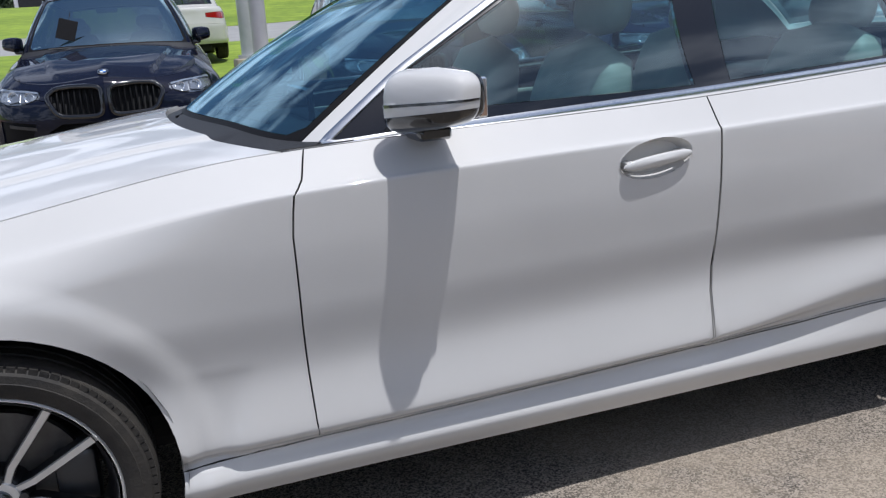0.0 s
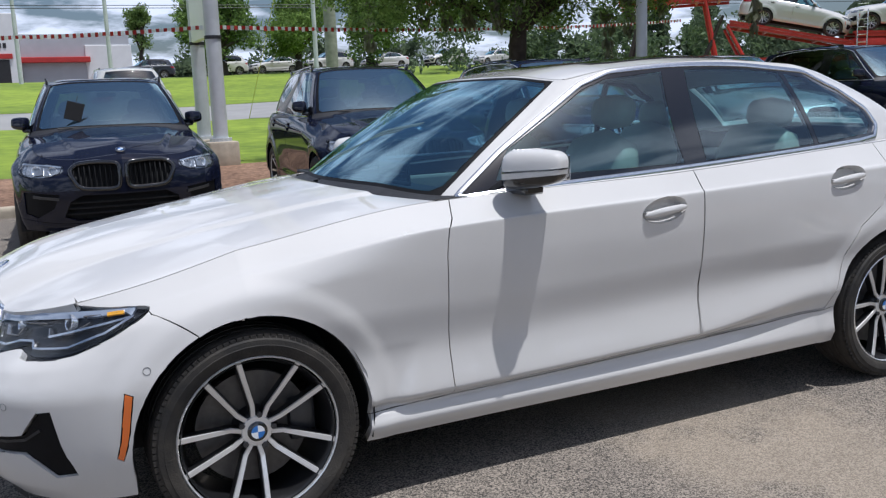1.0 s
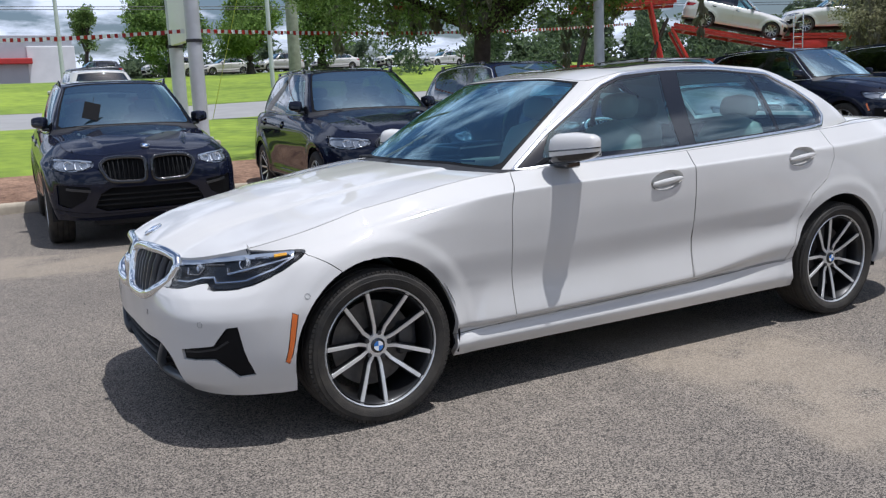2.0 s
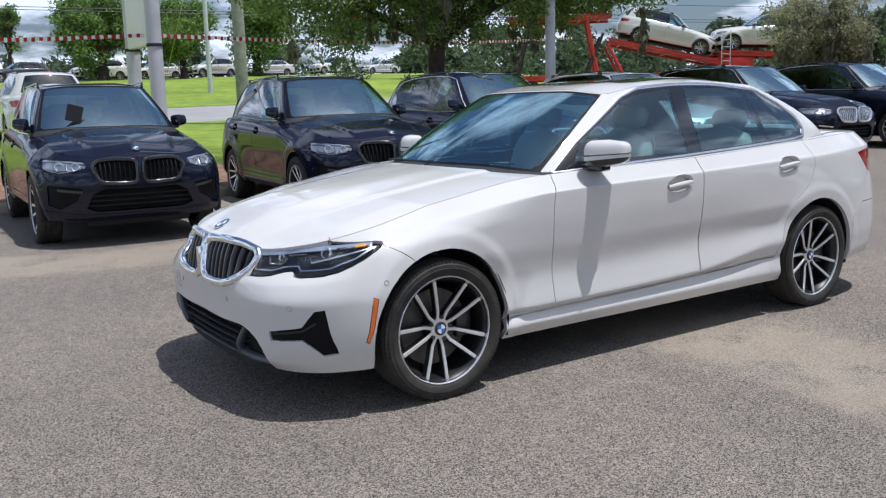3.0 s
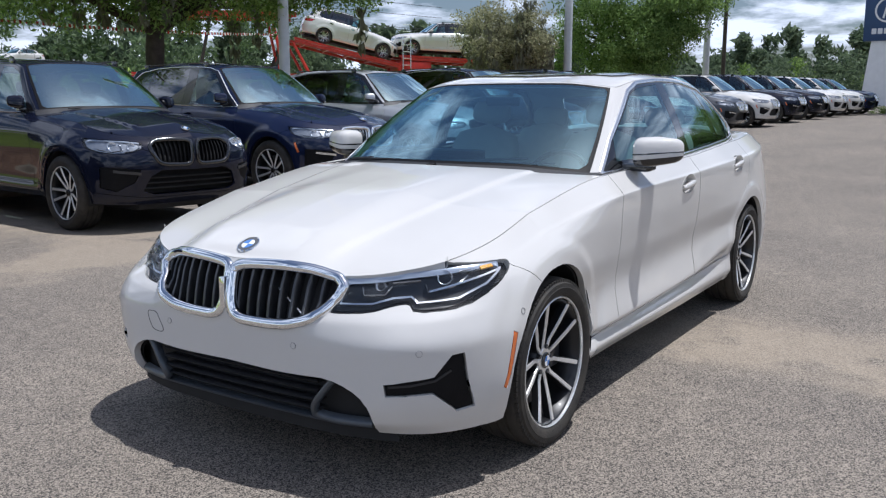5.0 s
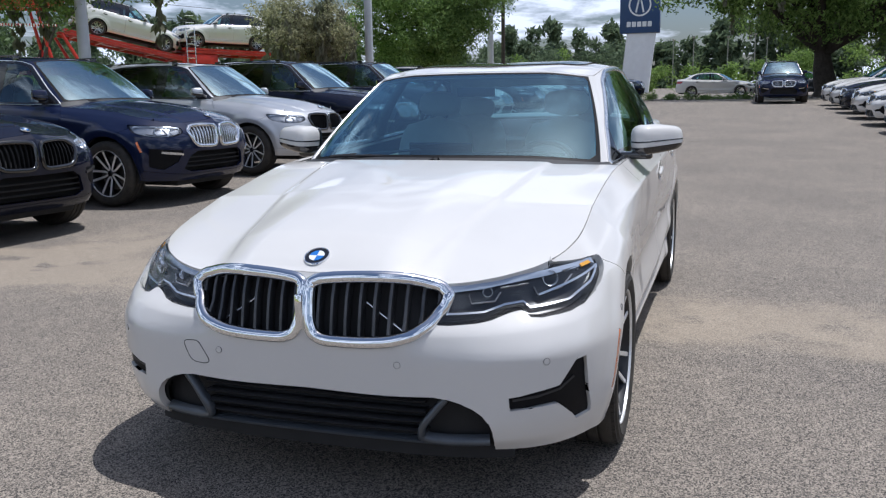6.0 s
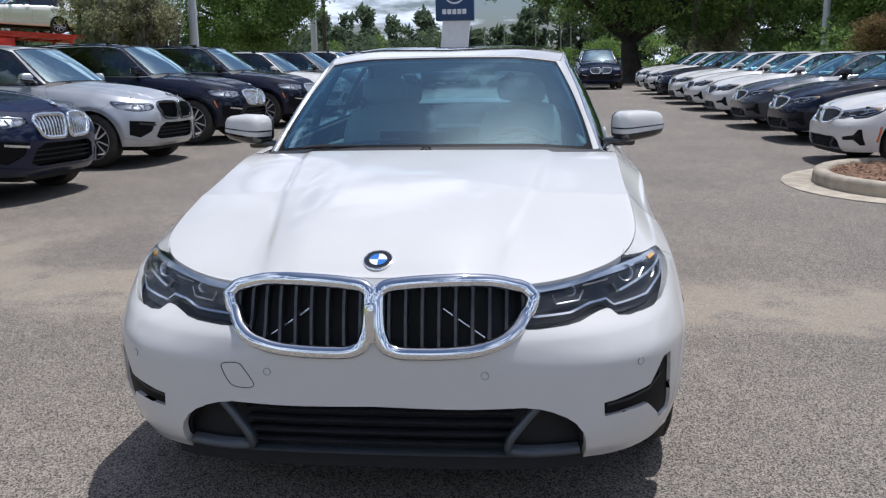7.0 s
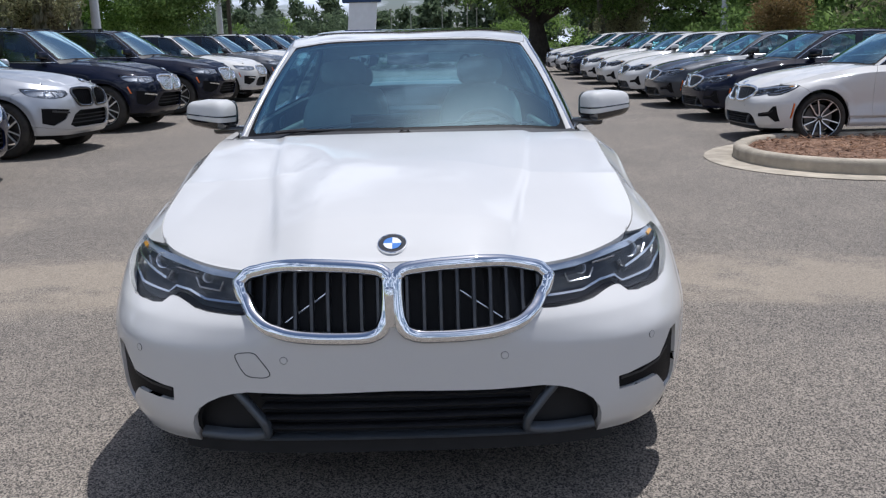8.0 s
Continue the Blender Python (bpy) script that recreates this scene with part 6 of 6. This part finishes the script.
rod(bm, (0, 0, 0.09), (0.0, -0.01, 0.17), 0.003, 0.003, 6)
part("string", bm, PLASTIC, card)


# ---------------------------------------------------------------- trees
def limb(bm, a, b, r0, r1, bend=0.15, n=8, steps=5):
    """A bent, tapering branch from a to b. Returns its points."""
    a, b = Vector(a), Vector(b)
    d = b - a
    off = Vector((random.uniform(-1, 1), random.uniform(-1, 1), random.uniform(-0.2, 0.6))) * d.length * bend
    pts = [a + d * t + off * math.sin(math.pi * t) for t in np.linspace(0, 1, steps + 1)]
    rings = []
    for i, p in enumerate(pts):
        t = (pts[min(i + 1, steps)] - pts[max(i - 1, 0)]).to_track_quat("Z", "Y").to_matrix()
        r = (r0 + (r1 - r0) * i / steps) * random.uniform(0.92, 1.08)
        rings.append([bm.verts.new(p + t @ Vector((r * math.cos(2 * math.pi * k / n), r * math.sin(2 * math.pi * k / n), 0))) for k in range(n)])
    for q, s in zip(rings, rings[1:]):
        for k in range(n):
            bm.faces.new((q[k], q[(k + 1) % n], s[(k + 1) % n], s[k]))
    return pts


def leaf_cloud(centres, per, spread, size, seed, droop=0.0):
    """Many bent leaves round many centres, as one mesh."""
    rng = np.random.default_rng(seed)
    c = np.repeat(np.array(centres, float), per, 0)
    n = len(c)
    d = rng.normal(size=(n, 3))
    d /= np.linalg.norm(d, axis=1, keepdims=True)
    p = c + d * (spread * rng.random(n) ** 0.5)[:, None] * np.array([1, 1, 0.7])
    a = rng.normal(size=(n, 3))
    a[:, 2] -= droop
    a /= np.linalg.norm(a, axis=1, keepdims=True)
    b = np.cross(a, rng.normal(size=(n, 3)))
    b /= np.maximum(np.linalg.norm(b, axis=1, keepdims=True), 1e-6)
    s = (size * rng.uniform(0.6, 1.4, n))[:, None]
    nn = np.cross(a, b)
    v = np.stack([p - a * s, p + b * s * 0.42 + nn * s * 0.15, p + a * s, p - b * s * 0.42 + nn * s * 0.15], 1).reshape(-1, 3)
    i = np.arange(n) * 4
    f = np.stack([i, i + 1, i + 2, i + 3], 1)
    me = bpy.data.meshes.new("crown")
    me.from_pydata(v.tolist(), [], f.tolist())
    return me


def crown_points(mid, radii, n, seed, hollow=0.45, lumps=9, low=None):
    """Places inside a lumpy crown: several overlapping masses with gaps between them."""
    rng = np.random.default_rng(seed)
    mid, radii = np.array(mid), np.array(radii)
    d = rng.normal(size=(lumps, 3))
    d /= np.linalg.norm(d, axis=1, keepdims=True)
    heads = mid + d * radii * rng.uniform(0.35, 0.78, (lumps, 1))
    out = []
    while len(out) < n:
        h = heads[rng.integers(lumps)]
        q = rng.normal(size=3)
        q /= np.linalg.norm(q)
        p = h + q * radii * 0.48 * rng.uniform(hollow, 1.0)
        if low is None or p[2] > low + 0.6 * rng.random():
            out.append(p)
    return np.array(out)


def tree(name, label, base, trunk_top, r, crown_mid, radii, leaves, clumps, per, size, spread, seed, low=None, lean=(0, 0), moss=0, limbs=9):
    random.seed(seed)
    t = thing(name, label, "tree", pose(*base))
    bm = bmesh.new()
    top = Vector((lean[0], lean[1], trunk_top))
    rod(bm, (0, 0, -0.1), (0, 0, 0.35), r * 1.5, r * 1.05, 12)
    limb(bm, (0, 0, 0.3), top, r * 1.08, r * 0.8, 0.05, 12)
    pts = crown_points(crown_mid, radii, clumps, seed, low=low)
    for k in range(limbs):
        e = Vector(pts[(k * 37) % len(pts)])
        mid = top + (e - top) * 0.55 + Vector((0, 0, 0.12 * (e - top).length))
        limb(bm, top - Vector((0, 0, 0.1)), mid, r * 0.5, r * 0.26, 0.1, 8)
        limb(bm, mid, e, r * 0.26, 0.02, 0.12, 6)
        f = Vector(pts[(k * 53 + 11) % len(pts)])
        limb(bm, mid, mid + (f - mid) * 0.7, r * 0.18, 0.015, 0.12, 6)
    part("trunk", smooth(bm, 70), BARK, t, "dark rough bark, branching low")
    me = leaf_cloud(pts, per, spread, size, seed)
    hang("crown", me, leaves, t, "dense leaves in uneven clumps")
    if moss:
        rng = np.random.default_rng(seed + 5)
        q = pts[rng.integers(0, len(pts), moss)]
        q = np.concatenate([q - np.array([0, 0, k]) for k in (0.2, 0.5, 0.8, 1.1)])
        hang("moss", leaf_cloud(q, 10, 0.16, 0.14, seed + 6, droop=4.0), MOSS, t, "grey hanging moss")
    return t


def gz(x, y):
    return (x, y, land(x, y))


oak = tree("oak_tree", "broad live oak with hanging moss behind the parked row", gz(7.6, 12.4), 2.5, 0.21, (0.9, 0.0, 4.7), (5.7, 4.2, 3.1), LEAF, 1050, 130, 0.052, 0.55, 3, low=2.0, moss=30, limbs=14)
petals = crown_points((-1.4, -0.6, 4.7), (3.2, 3.4, 2.4), 26, 4)
hang("blossom", leaf_cloud(petals, 26, 0.16, 0.045, 4), BLOSSOM, oak, "small clusters of red blossom")
tree("tree", "olive-green moss-hung tree behind the parked row", gz(22.5, 12.4), 1.6, 0.20, (0, 0, 3.0), (2.1, 2.1, 2.0), LEAFO, 300, 80, 0.050, 0.36, 5, moss=90)
tree("tree", "round dense green tree behind the parked row", gz(32.4, 11.6), 1.8, 0.30, (0, 0, 4.2), (3.1, 3.6, 3.4), LEAF, 560, 110, 0.065, 0.58, 7)
tree("tree", "tall green tree beyond the lawn", gz(13.0, 66), 2.0, 0.4, (0, 0, 4.8), (3.3, 3.6, 4.4), LEAF, 300, 60, 0.16, 0.9, 11)
tree("tree", "green spreading tree beyond the lawn", gz(18.9, 65), 1.6, 0.3, (0, 0, 3.5), (2.5, 3.0, 3.2), LEAFB, 200, 60, 0.15, 0.9, 12)
tree("tree", "tall dark green tree beyond the lawn", gz(25.5, 66), 2.0, 0.4, (0, 0, 5.4), (3.5, 3.8, 5.2), LEAF, 320, 60, 0.16, 0.9, 13)
tree("tree", "small round tree far beyond the lawn", gz(10.4, 92), 3.0, 0.22, (0, 0, 5.6), (1.3, 1.4, 2.2), LEAF, 90, 50, 0.15, 0.6, 14)
tree("oak_tree", "huge live oak with a leaning trunk at the aisle's end", gz(47, -6.3), 2.4, 0.55, (-1.0, -1.5, 6.2), (9.0, 12.0, 4.6), LEAF, 1150, 90, 0.12, 0.95, 17, low=2.5, lean=(0.1, 0.3), moss=60, limbs=18)
for k, (x, y, h) in enumerate(((42, -15, 7.5), (35, -15.5, 7.0), (28, -15.5, 7.6), (21, -15, 6.6), (14, -15.5, 7.2), (7, -16, 7.0), (46, -22, 9), (52, -12, 8))):
    tree("tree", "dense green tree behind the saloon row", gz(x, y), h * 0.3, 0.28, (0, 0, h * 0.56), (4.3, 4.0, h * 0.45), (LEAF, LEAFB, LEAF, LEAFO)[k % 4], 340, 75, 0.10, 0.75, 30 + k)
tree("shrub", "rust-coloured shrub behind the saloon row", gz(24.5, -11.5), 0.9, 0.10, (0, 0, 1.9), (1.2, 1.2, 1.1), LEAFR, 100, 60, 0.05, 0.36, 51)


def woods(name, label, line, height, leaves, size, step, seed, depth=8, fill=2.2, per=50):
    """A far belt of trees as one mesh of leaves over an uneven outline."""
    rng = np.random.default_rng(seed)
    pts = []
    for (x0, y0), (x1, y1) in zip(line, line[1:]):
        n = int(math.hypot(x1 - x0, y1 - y0) / step)
        for i in range(n):
            f = i / n
            x, y = x0 + (x1 - x0) * f, y0 + (y1 - y0) * f
            h = height * (0.62 + 0.38 * rng.random()) * (0.8 + 0.2 * math.sin(x * 0.13 + y * 0.21))
            x, y = x + rng.normal() * depth * 0.3, y + rng.normal() * depth * 0.3
            z = land(x, y)
            for q in range(int(h / step * fill) + 3):
                g = rng.random()
                w = step * 1.1 * (1.15 - g ** 2)
                pts.append((x + rng.normal() * w * 0.6, y + rng.normal() * w * 0.6, z + h * g))
    me = leaf_cloud(pts, per, step * 0.75, size, seed)
    ob = hang(name, me, leaves, None)
    return tagged(ob, label, "trees", "", "stuff")


woods("woods", "distant belt of green trees on the horizon", [(150, -150), (165, -40), (160, 30), (140, 70), (110, 95), (70, 115)], 14.0, LEAFHAZE, 0.70, 2.0, 61, fill=5, per=24)
woods("hedge", "light green bushes beyond the end of the car park", [(78, -12), (84, 2), (82, 20)], 4.2, LEAFB, 0.17, 1.2, 62, 5)
woods("woods", "distant trees beyond the ridge", [(60, 118), (30, 125), (5, 140), (-40, 150)], 8.5, LEAFHAZE, 0.50, 2.2, 63, fill=4, per=26)
woods("thicket", "tall green thicket behind the transporter", [(25, 52), (40, 48), (58, 40), (80, 34), (110, 30)], 5.0, LEAFHAZE, 0.20, 1.5, 64, 5)
woods("thicket", "green undergrowth behind the saloon row", [(6, -13), (22, -12.6), (40, -13), (58, -18)], 2.6, LEAF, 0.12, 0.9, 65, 2)

woods("low_hedge", "low dark hedge along the end of the car park", [(42.5, 3.0), (42.8, -2.8)], 0.42, LEAF, 0.05, 0.35, 66, 0.5)
woods("thicket", "green trees and bushes past the end of the parked row", [(62, 22), (72, 15), (86, 11)], 5.5, LEAFHAZE, 0.20, 1.6, 67, 6)

# ---------------------------------------------------------------- poles, signs, lines
def pole(name, label, x, y, h, r, material, base=0.0, arm=False):
    p = thing(name, label, "pole", pose(*gz(x, y)))
    if base:
        bm = bmesh.new()
        box(bm, (-base, -base, -0.05), (base, base, base * 1.6), 0.05)
        part("footing", smooth(bm), CONCRETE, p, "pale concrete footing")
    bm = bmesh.new()
    rod(bm, (0, 0, 0), (0, 0, h), r, r * 0.8, 16)
    part("shaft", smooth(bm), material, p)
    if base:
        bm = bmesh.new()
        box(bm, (-r * 1.8, -r * 1.8, base * 1.6), (r * 1.8, r * 1.8, base * 1.6 + 0.03), 0.006)
        part("base_plate", bm, material, p)
    if arm:
        bm = bmesh.new()
        box(bm, (-0.9, -0.15, h - 0.05), (0.9, 0.15, h + 0.08), 0.03)
        part("lamp_head", smooth(bm), material, p)
    return p


pole("light_pole", "pale grey steel light pole behind the parked row", 9.1, 10.3, 9.0, 0.115, POLE, 0.32, True)
pole("light_pole", "pale grey steel light pole behind the parked row", 22.6, 10.2, 9.0, 0.14, POLE, 0.32, True)
pole("light_pole", "pale grey steel light pole behind the parked row", 40.5, 10.8, 9.0, 0.17, POLE, 0.32, True)
pole("light_pole", "pale grey steel light pole behind the saloon row", 32.5, -12.2, 9.0, 0.15, POLE, 0.32, True)
pole("utility_pole", "weathered grey-green utility pole on the lawn", 7.5, 24.0, 11.0, 0.21, WOODPOLE)
pole("utility_pole", "dark utility pole at the car park's edge", 50, 12.5, 11.0, 0.13, BARK)
pole("street_pole", "thin grey pole beyond the road", 13.5, 44, 9.0, 0.13, POLE)
pole("street_pole", "thin grey pole beyond the road", 3.2, 50, 11.0, 0.12, POLE)
pole("street_pole", "grey steel pole with a lamp head on the ridge", -1.4, 62, 6.6, 0.14, POLE, 0, True)
for x, y in ((108, 3), (112, -1), (104, -4), (118, 6), (122, -6), (110, 9)):
    pole("street_pole", "thin far street pole with a lamp head", x, y, 4.0 + 0.02 * x, 0.07, WOODPOLE, 0, True)

sign = thing("sign_frame", "two grey steel posts carrying the lower edge of a large sign", "sign", pose(*gz(1.3, 13.2)))
for k, (x, y) in enumerate(((0.0, -0.75), (0.0, 0.75))):
    bm = bmesh.new()
    box(bm, (x - 0.27, y - 0.27, -0.1), (x + 0.27, y + 0.27, 0.48), 0.04)
    part("footing", smooth(bm), CONCRETE, sign, "pale concrete footing")
    bm = bmesh.new()
    rod(bm, (x, y, 0.48), (x, y, 8.5), 0.135, 0.135, 20)
    part("post", smooth(bm), POLE, sign)
    bm = bmesh.new()
    rod(bm, (x, y, 0.48), (x, y, 0.54), 0.20, 0.20, 16)
    part("collar", bm, POLE, sign)
    bm = bmesh.new()
    rod(bm, (x, y, 2.28), (x, y, 2.34), 0.15, 0.15, 16)
    part("clamp", bm, PLASTIC, sign)
bm = bmesh.new()
box(bm, (-0.12, -0.66, 2.32), (0.02, 0.66, 6.5), 0.03)
part("panel", smooth(bm), SIGNWHITE, sign, "grey-white sign panel")

pylon_sign = thing("pylon_sign", "tall white pylon with a dark blue sign panel", "sign", pose(*gz(77, 6.9)))
bm = bmesh.new()
a = [bm.verts.new(p) for p in ((-0.5, -1.2, 0), (-0.5, 1.3, 0), (0.5, 1.3, 0), (0.5, -1.2, 0), (-0.5, -1.9, 7.0), (-0.5, 0.6, 7.0), (0.5, 0.6, 7.0), (0.5, -1.9, 7.0))]
for q in ((0, 1, 5, 4), (1, 2, 6, 5), (2, 3, 7, 6), (3, 0, 4, 7), (4, 5, 6, 7), (3, 2, 1, 0)):
    bm.faces.new([a[i] for i in q])
bmesh.ops.recalc_face_normals(bm, faces=bm.faces[:])
part("pylon", bm, SIGNWHITE, pylon_sign)
bm = bmesh.new()
box(bm, (-0.7, -2.1, 5.3), (0.4, 1.4, 10.3), 0.06)
part("panel", smooth(bm), SIGNBLUE, pylon_sign, "dark blue sign panel")
bm = bmesh.new()
spun(bm, [(0.86, -0.02), (1.0, -0.02), (1.0, 0.02), (0.86, 0.02)], pose(-0.73, -0.35, 7.75, 0, 0, 90), n=32, closed=True)
rod(bm, (-0.73, -0.02, 7.10), (-0.73, -0.30, 8.45), 0.09, 0.07, 6)
rod(bm, (-0.73, -0.68, 7.10), (-0.73, -0.40, 8.45), 0.09, 0.07, 6)
part("emblem", smooth(bm), SIGNWHITE, pylon_sign, "white ring emblem")
for k in range(5):
    bm = bmesh.new()
    box(bm, (-0.74, 0.78 - k * 0.46 - 0.36, 5.85), (-0.70, 0.78 - k * 0.46, 6.3), 0.02)
    part("bar", bm, SIGNWHITE, pylon_sign, "white bar standing for lettering")

# dealership across the road
hall = thing("car_dealership", "white and grey showroom with a red band across the road", "building", pose(-2.5, 118, land(-2.5, 118)))
for nme, lo, hi, mt in (("tower", (-9, 0, 0), (1.9, 8, 9.4), WALLWHITE), ("wing", (1.9, 1.5, 0), (15, 12, 7.0), WALLGREY), ("upper_wing", (9.5, 1.3, 0), (15.2, 12.2, 5.6), WALLWHITE), ("canopy", (1.7, 0.4, 3.4), (10, 3, 4.1), REDTRIM), ("entrance", (-8.5, -0.1, 0), (0.6, 0.3, 3.8), PLASTIC)):
    bm = bmesh.new()
    box(bm, lo, hi, 0.08)
    part(nme, bm, mt, hall)
bm = bmesh.new()
box(bm, (-8.8, -0.2, 3.9), (1.0, 0.2, 4.5), 0.03)
part("red_band", bm, REDTRIM, hall)
for k in range(14):
    bm = bmesh.new()
    box(bm, (-7.6 + k * 0.56 + (0.35 if k > 4 else 0), -0.08, 5.2), (-7.6 + k * 0.56 + 0.36 + (0.35 if k > 4 else 0), 0.05, 5.8), 0.01)
    part("bar", bm, PLASTIC, hall, "dark bar standing for lettering")

# pennants and cables
def cable(name, label, a, b, sag, r, category, material=PLASTIC, n=24):
    pts = [Vector(a).lerp(Vector(b), t) - Vector((0, 0, sag * 4 * t * (1 - t))) for t in np.linspace(0, 1, n)]
    bm = bmesh.new()
    ribbon(bm, pts, [Vector((0, 0, 1))] * n, oval(r, r, 5), closed=False)
    return tagged(part(name, bm, material, None), label, category), pts


line = thing("pennant_string", "red and white striped bunting strung between the posts", "bunting")
a, b = Vector((-6.0, 19.0, 3.2)), Vector((1.25, 12.6, 2.78))
c, d = Vector((1.25, 12.6, 2.78)), Vector((16.0, 17.0, 3.4))
for p, q, n in ((a, b, 120), (c, d, 200)):
    for k in range(n):
        t0, t1 = k / n, (k + 0.9) / n
        v = [p.lerp(q, t) - Vector((0, 0, 0.35 * 4 * t * (1 - t) * 0.4)) for t in (t0, t1)]
        bm = bmesh.new()
        h = random.uniform(0.06, 0.085)
        w = Vector((0, random.uniform(-0.03, 0.03), -h))
        f = bm.faces.new([bm.verts.new(x) for x in (v[0], v[1], v[1] + w, v[0] + w)])
        bmesh.ops.solidify(bm, geom=[f], thickness=0.004)
        part("pennant", bm, REDTRIM if k % 2 else SIGNWHITE, line)
for k, (z, y) in enumerate(((9.6, 60), (8.6, 60), (7.6, 62), (7.0, 58), (10.6, 60))):
    cable("power_line", "thin dark overhead cable across the sky", (-90, y + 4, z + 1.2), (70, y - 14, z + 1.0), 0.8, 0.022, "cable")

cable("guy_wire", "yellow-sleeved guy wire slanting up to the utility pole", (5.1, 26.0, 0.87), (7.5, 24.05, 10.8), 0.0, 0.022, "cable", GUARD, 2)

# ---------------------------------------------------------------- car transporter
def deck(t, x0, x1, z0, z1, wide=1.25):
    for s in (-1, 1):
        bm = bmesh.new()
        ribbon(bm, [Vector((x0, s * wide * 0.8, z0)), Vector((x1, s * wide * 0.8, z1))], [Vector((0, 0, 1))] * 2, [(-0.28, -0.05), (-0.28, 0.05), (0.28, 0.05), (0.28, -0.05)], closed=False)
        part("deck_rail", bm, REDSTEEL, t, "red steel wheel track")
        bm = bmesh.new()
        ribbon(bm, [Vector((x0, s * wide, z0 - 0.14)), Vector((x1, s * wide, z1 - 0.14))], [Vector((0, 0, 1))] * 2, [(-0.05, -0.06), (-0.05, 0.07), (0.05, 0.07), (0.05, -0.06)], closed=False)
        part("side_beam", bm, REDSTEEL, t)
    for k in range(5):
        f = (k + 0.5) / 5
        bm = bmesh.new()
        x, z = x0 + (x1 - x0) * f, z0 + (z1 - z0) * f
        box(bm, (x - 0.06, -wide, z - 0.16), (x + 0.06, wide, z - 0.06), 0.01)
        part("cross_beam", bm, REDSTEEL, t)


TX, TY, TURNED = 31.2, 25.83, -41.0
TZ = land(TX, TY)
rig = thing("car_transporter", "red steel car transporter with raised loading decks", "truck", pose(TX, TY, TZ, 0, 0, TURNED))
up = 4.05 - TZ
deck(rig, -3.4, 2.2, up + 0.32, up - 0.95)
deck(rig, 1.9, 6.8, up - 0.45, up - 0.65)
deck(rig, -8.4, -3.3, up + 1.45, up + 1.5)
deck(rig, -11.0, 7.0, 1.1, 1.1)
bm = bmesh.new()
box(bm, (1.85, -1.25, 0.9), (3.5, 1.25, up - 0.70), 0.08)
part("headboard", smooth(bm), REDSTEEL, rig)
for s in (-1, 1):
    for x, z0, z1, dx in ((-8.0, 0.9, up + 1.4, 0.7), (-3.9, 0.9, up + 1.4, -0.6), (-4.6, 0.9, up + 0.6, 0.9), (-2.6, 0.9, up + 0.1, -0.9), (1.8, 0.9, up - 0.9, 0.0), (5.6, 0.9, up - 0.6, 0.6), (7.2, 0.9, up - 0.7, -0.4)):
        bm = bmesh.new()
        rod(bm, (x, s * 1.25, z0), (x + dx, s * 1.25, z1), 0.085, 0.07, 8)
        part("strut", bm, REDSTEEL if x > -4.5 else BARK, rig)
    for x in (-8.5, -7.3, 5.8):
        bm = bmesh.new()
        spun(bm, [(0.0, -0.13), (0.28, -0.13), (0.30, -0.10), (0.48, -0.13), (0.5, -0.10), (0.5, 0.10), (0.0, 0.10)], pose(x, s * 1.1, 0.5), n=24)
        part("wheel", smooth(bm), RUBBER, rig)
ladder = thing("ladder", "pale aluminium ladder leaning on the transporter", "ladder", rig.matrix_world @ pose(2.15, -1.45, 0.0))
for s in (-0.2, 0.2):
    bm = bmesh.new()
    box(bm, (s - 0.025, -0.02, 0), (s + 0.025, 0.02, up + 0.5), 0.005)
    part("stile", bm, SATIN, ladder)
for k in range(11):
    bm = bmesh.new()
    rod(bm, (-0.2, 0, 0.3 + k * 0.33), (0.2, 0, 0.3 + k * 0.33), 0.016, n=6)
    part("rung", bm, SATIN, ladder)
for x, z, tilt, turn in ((-0.55, up - 0.27, 12.8, 180), (4.05, up - 0.48, 2.2, 0), (-5.6, up + 1.53, 0.5, 180)):
    m = rig.matrix_world @ pose(x, 0, z) @ pose(0, 0, 0, 0, tilt, 0) @ pose(0, 0, 0, 0, 0, turn) @ Matrix.Scale(1.06, 4)
    c = copy_thing(far_suv, m)
    tagged(c, "white sport utility vehicle loaded on the transporter")
for k, (x, y, turn) in enumerate(((14, 72, 10), (19, 73, 8), (24, 73, 12), (30, 74, 5), (36, 73, 10), (42, 74, 8), (8.5, 76, 0))):
    c = copy_thing((far_suv, far_sedan)[k % 2], pose(x, y, land(x, y), 0, 0, turn))
    if k == 6:
        repaint(c, WHITE, GREY)
    tagged(c, ("white" if k != 6 else "grey") + " vehicle parked on the ridge beyond the lawn")
for k, (x, y) in enumerate(((52, -0.6), (54, -6.0))):
    c = copy_thing(far_sedan, pose(x, y, land(x, y), 0, 0, 84))
    repaint(c, WHITE, (WHITE, GREY)[k])
    tagged(c, ("white", "grey")[k] + " saloon parked across the end of the car park")
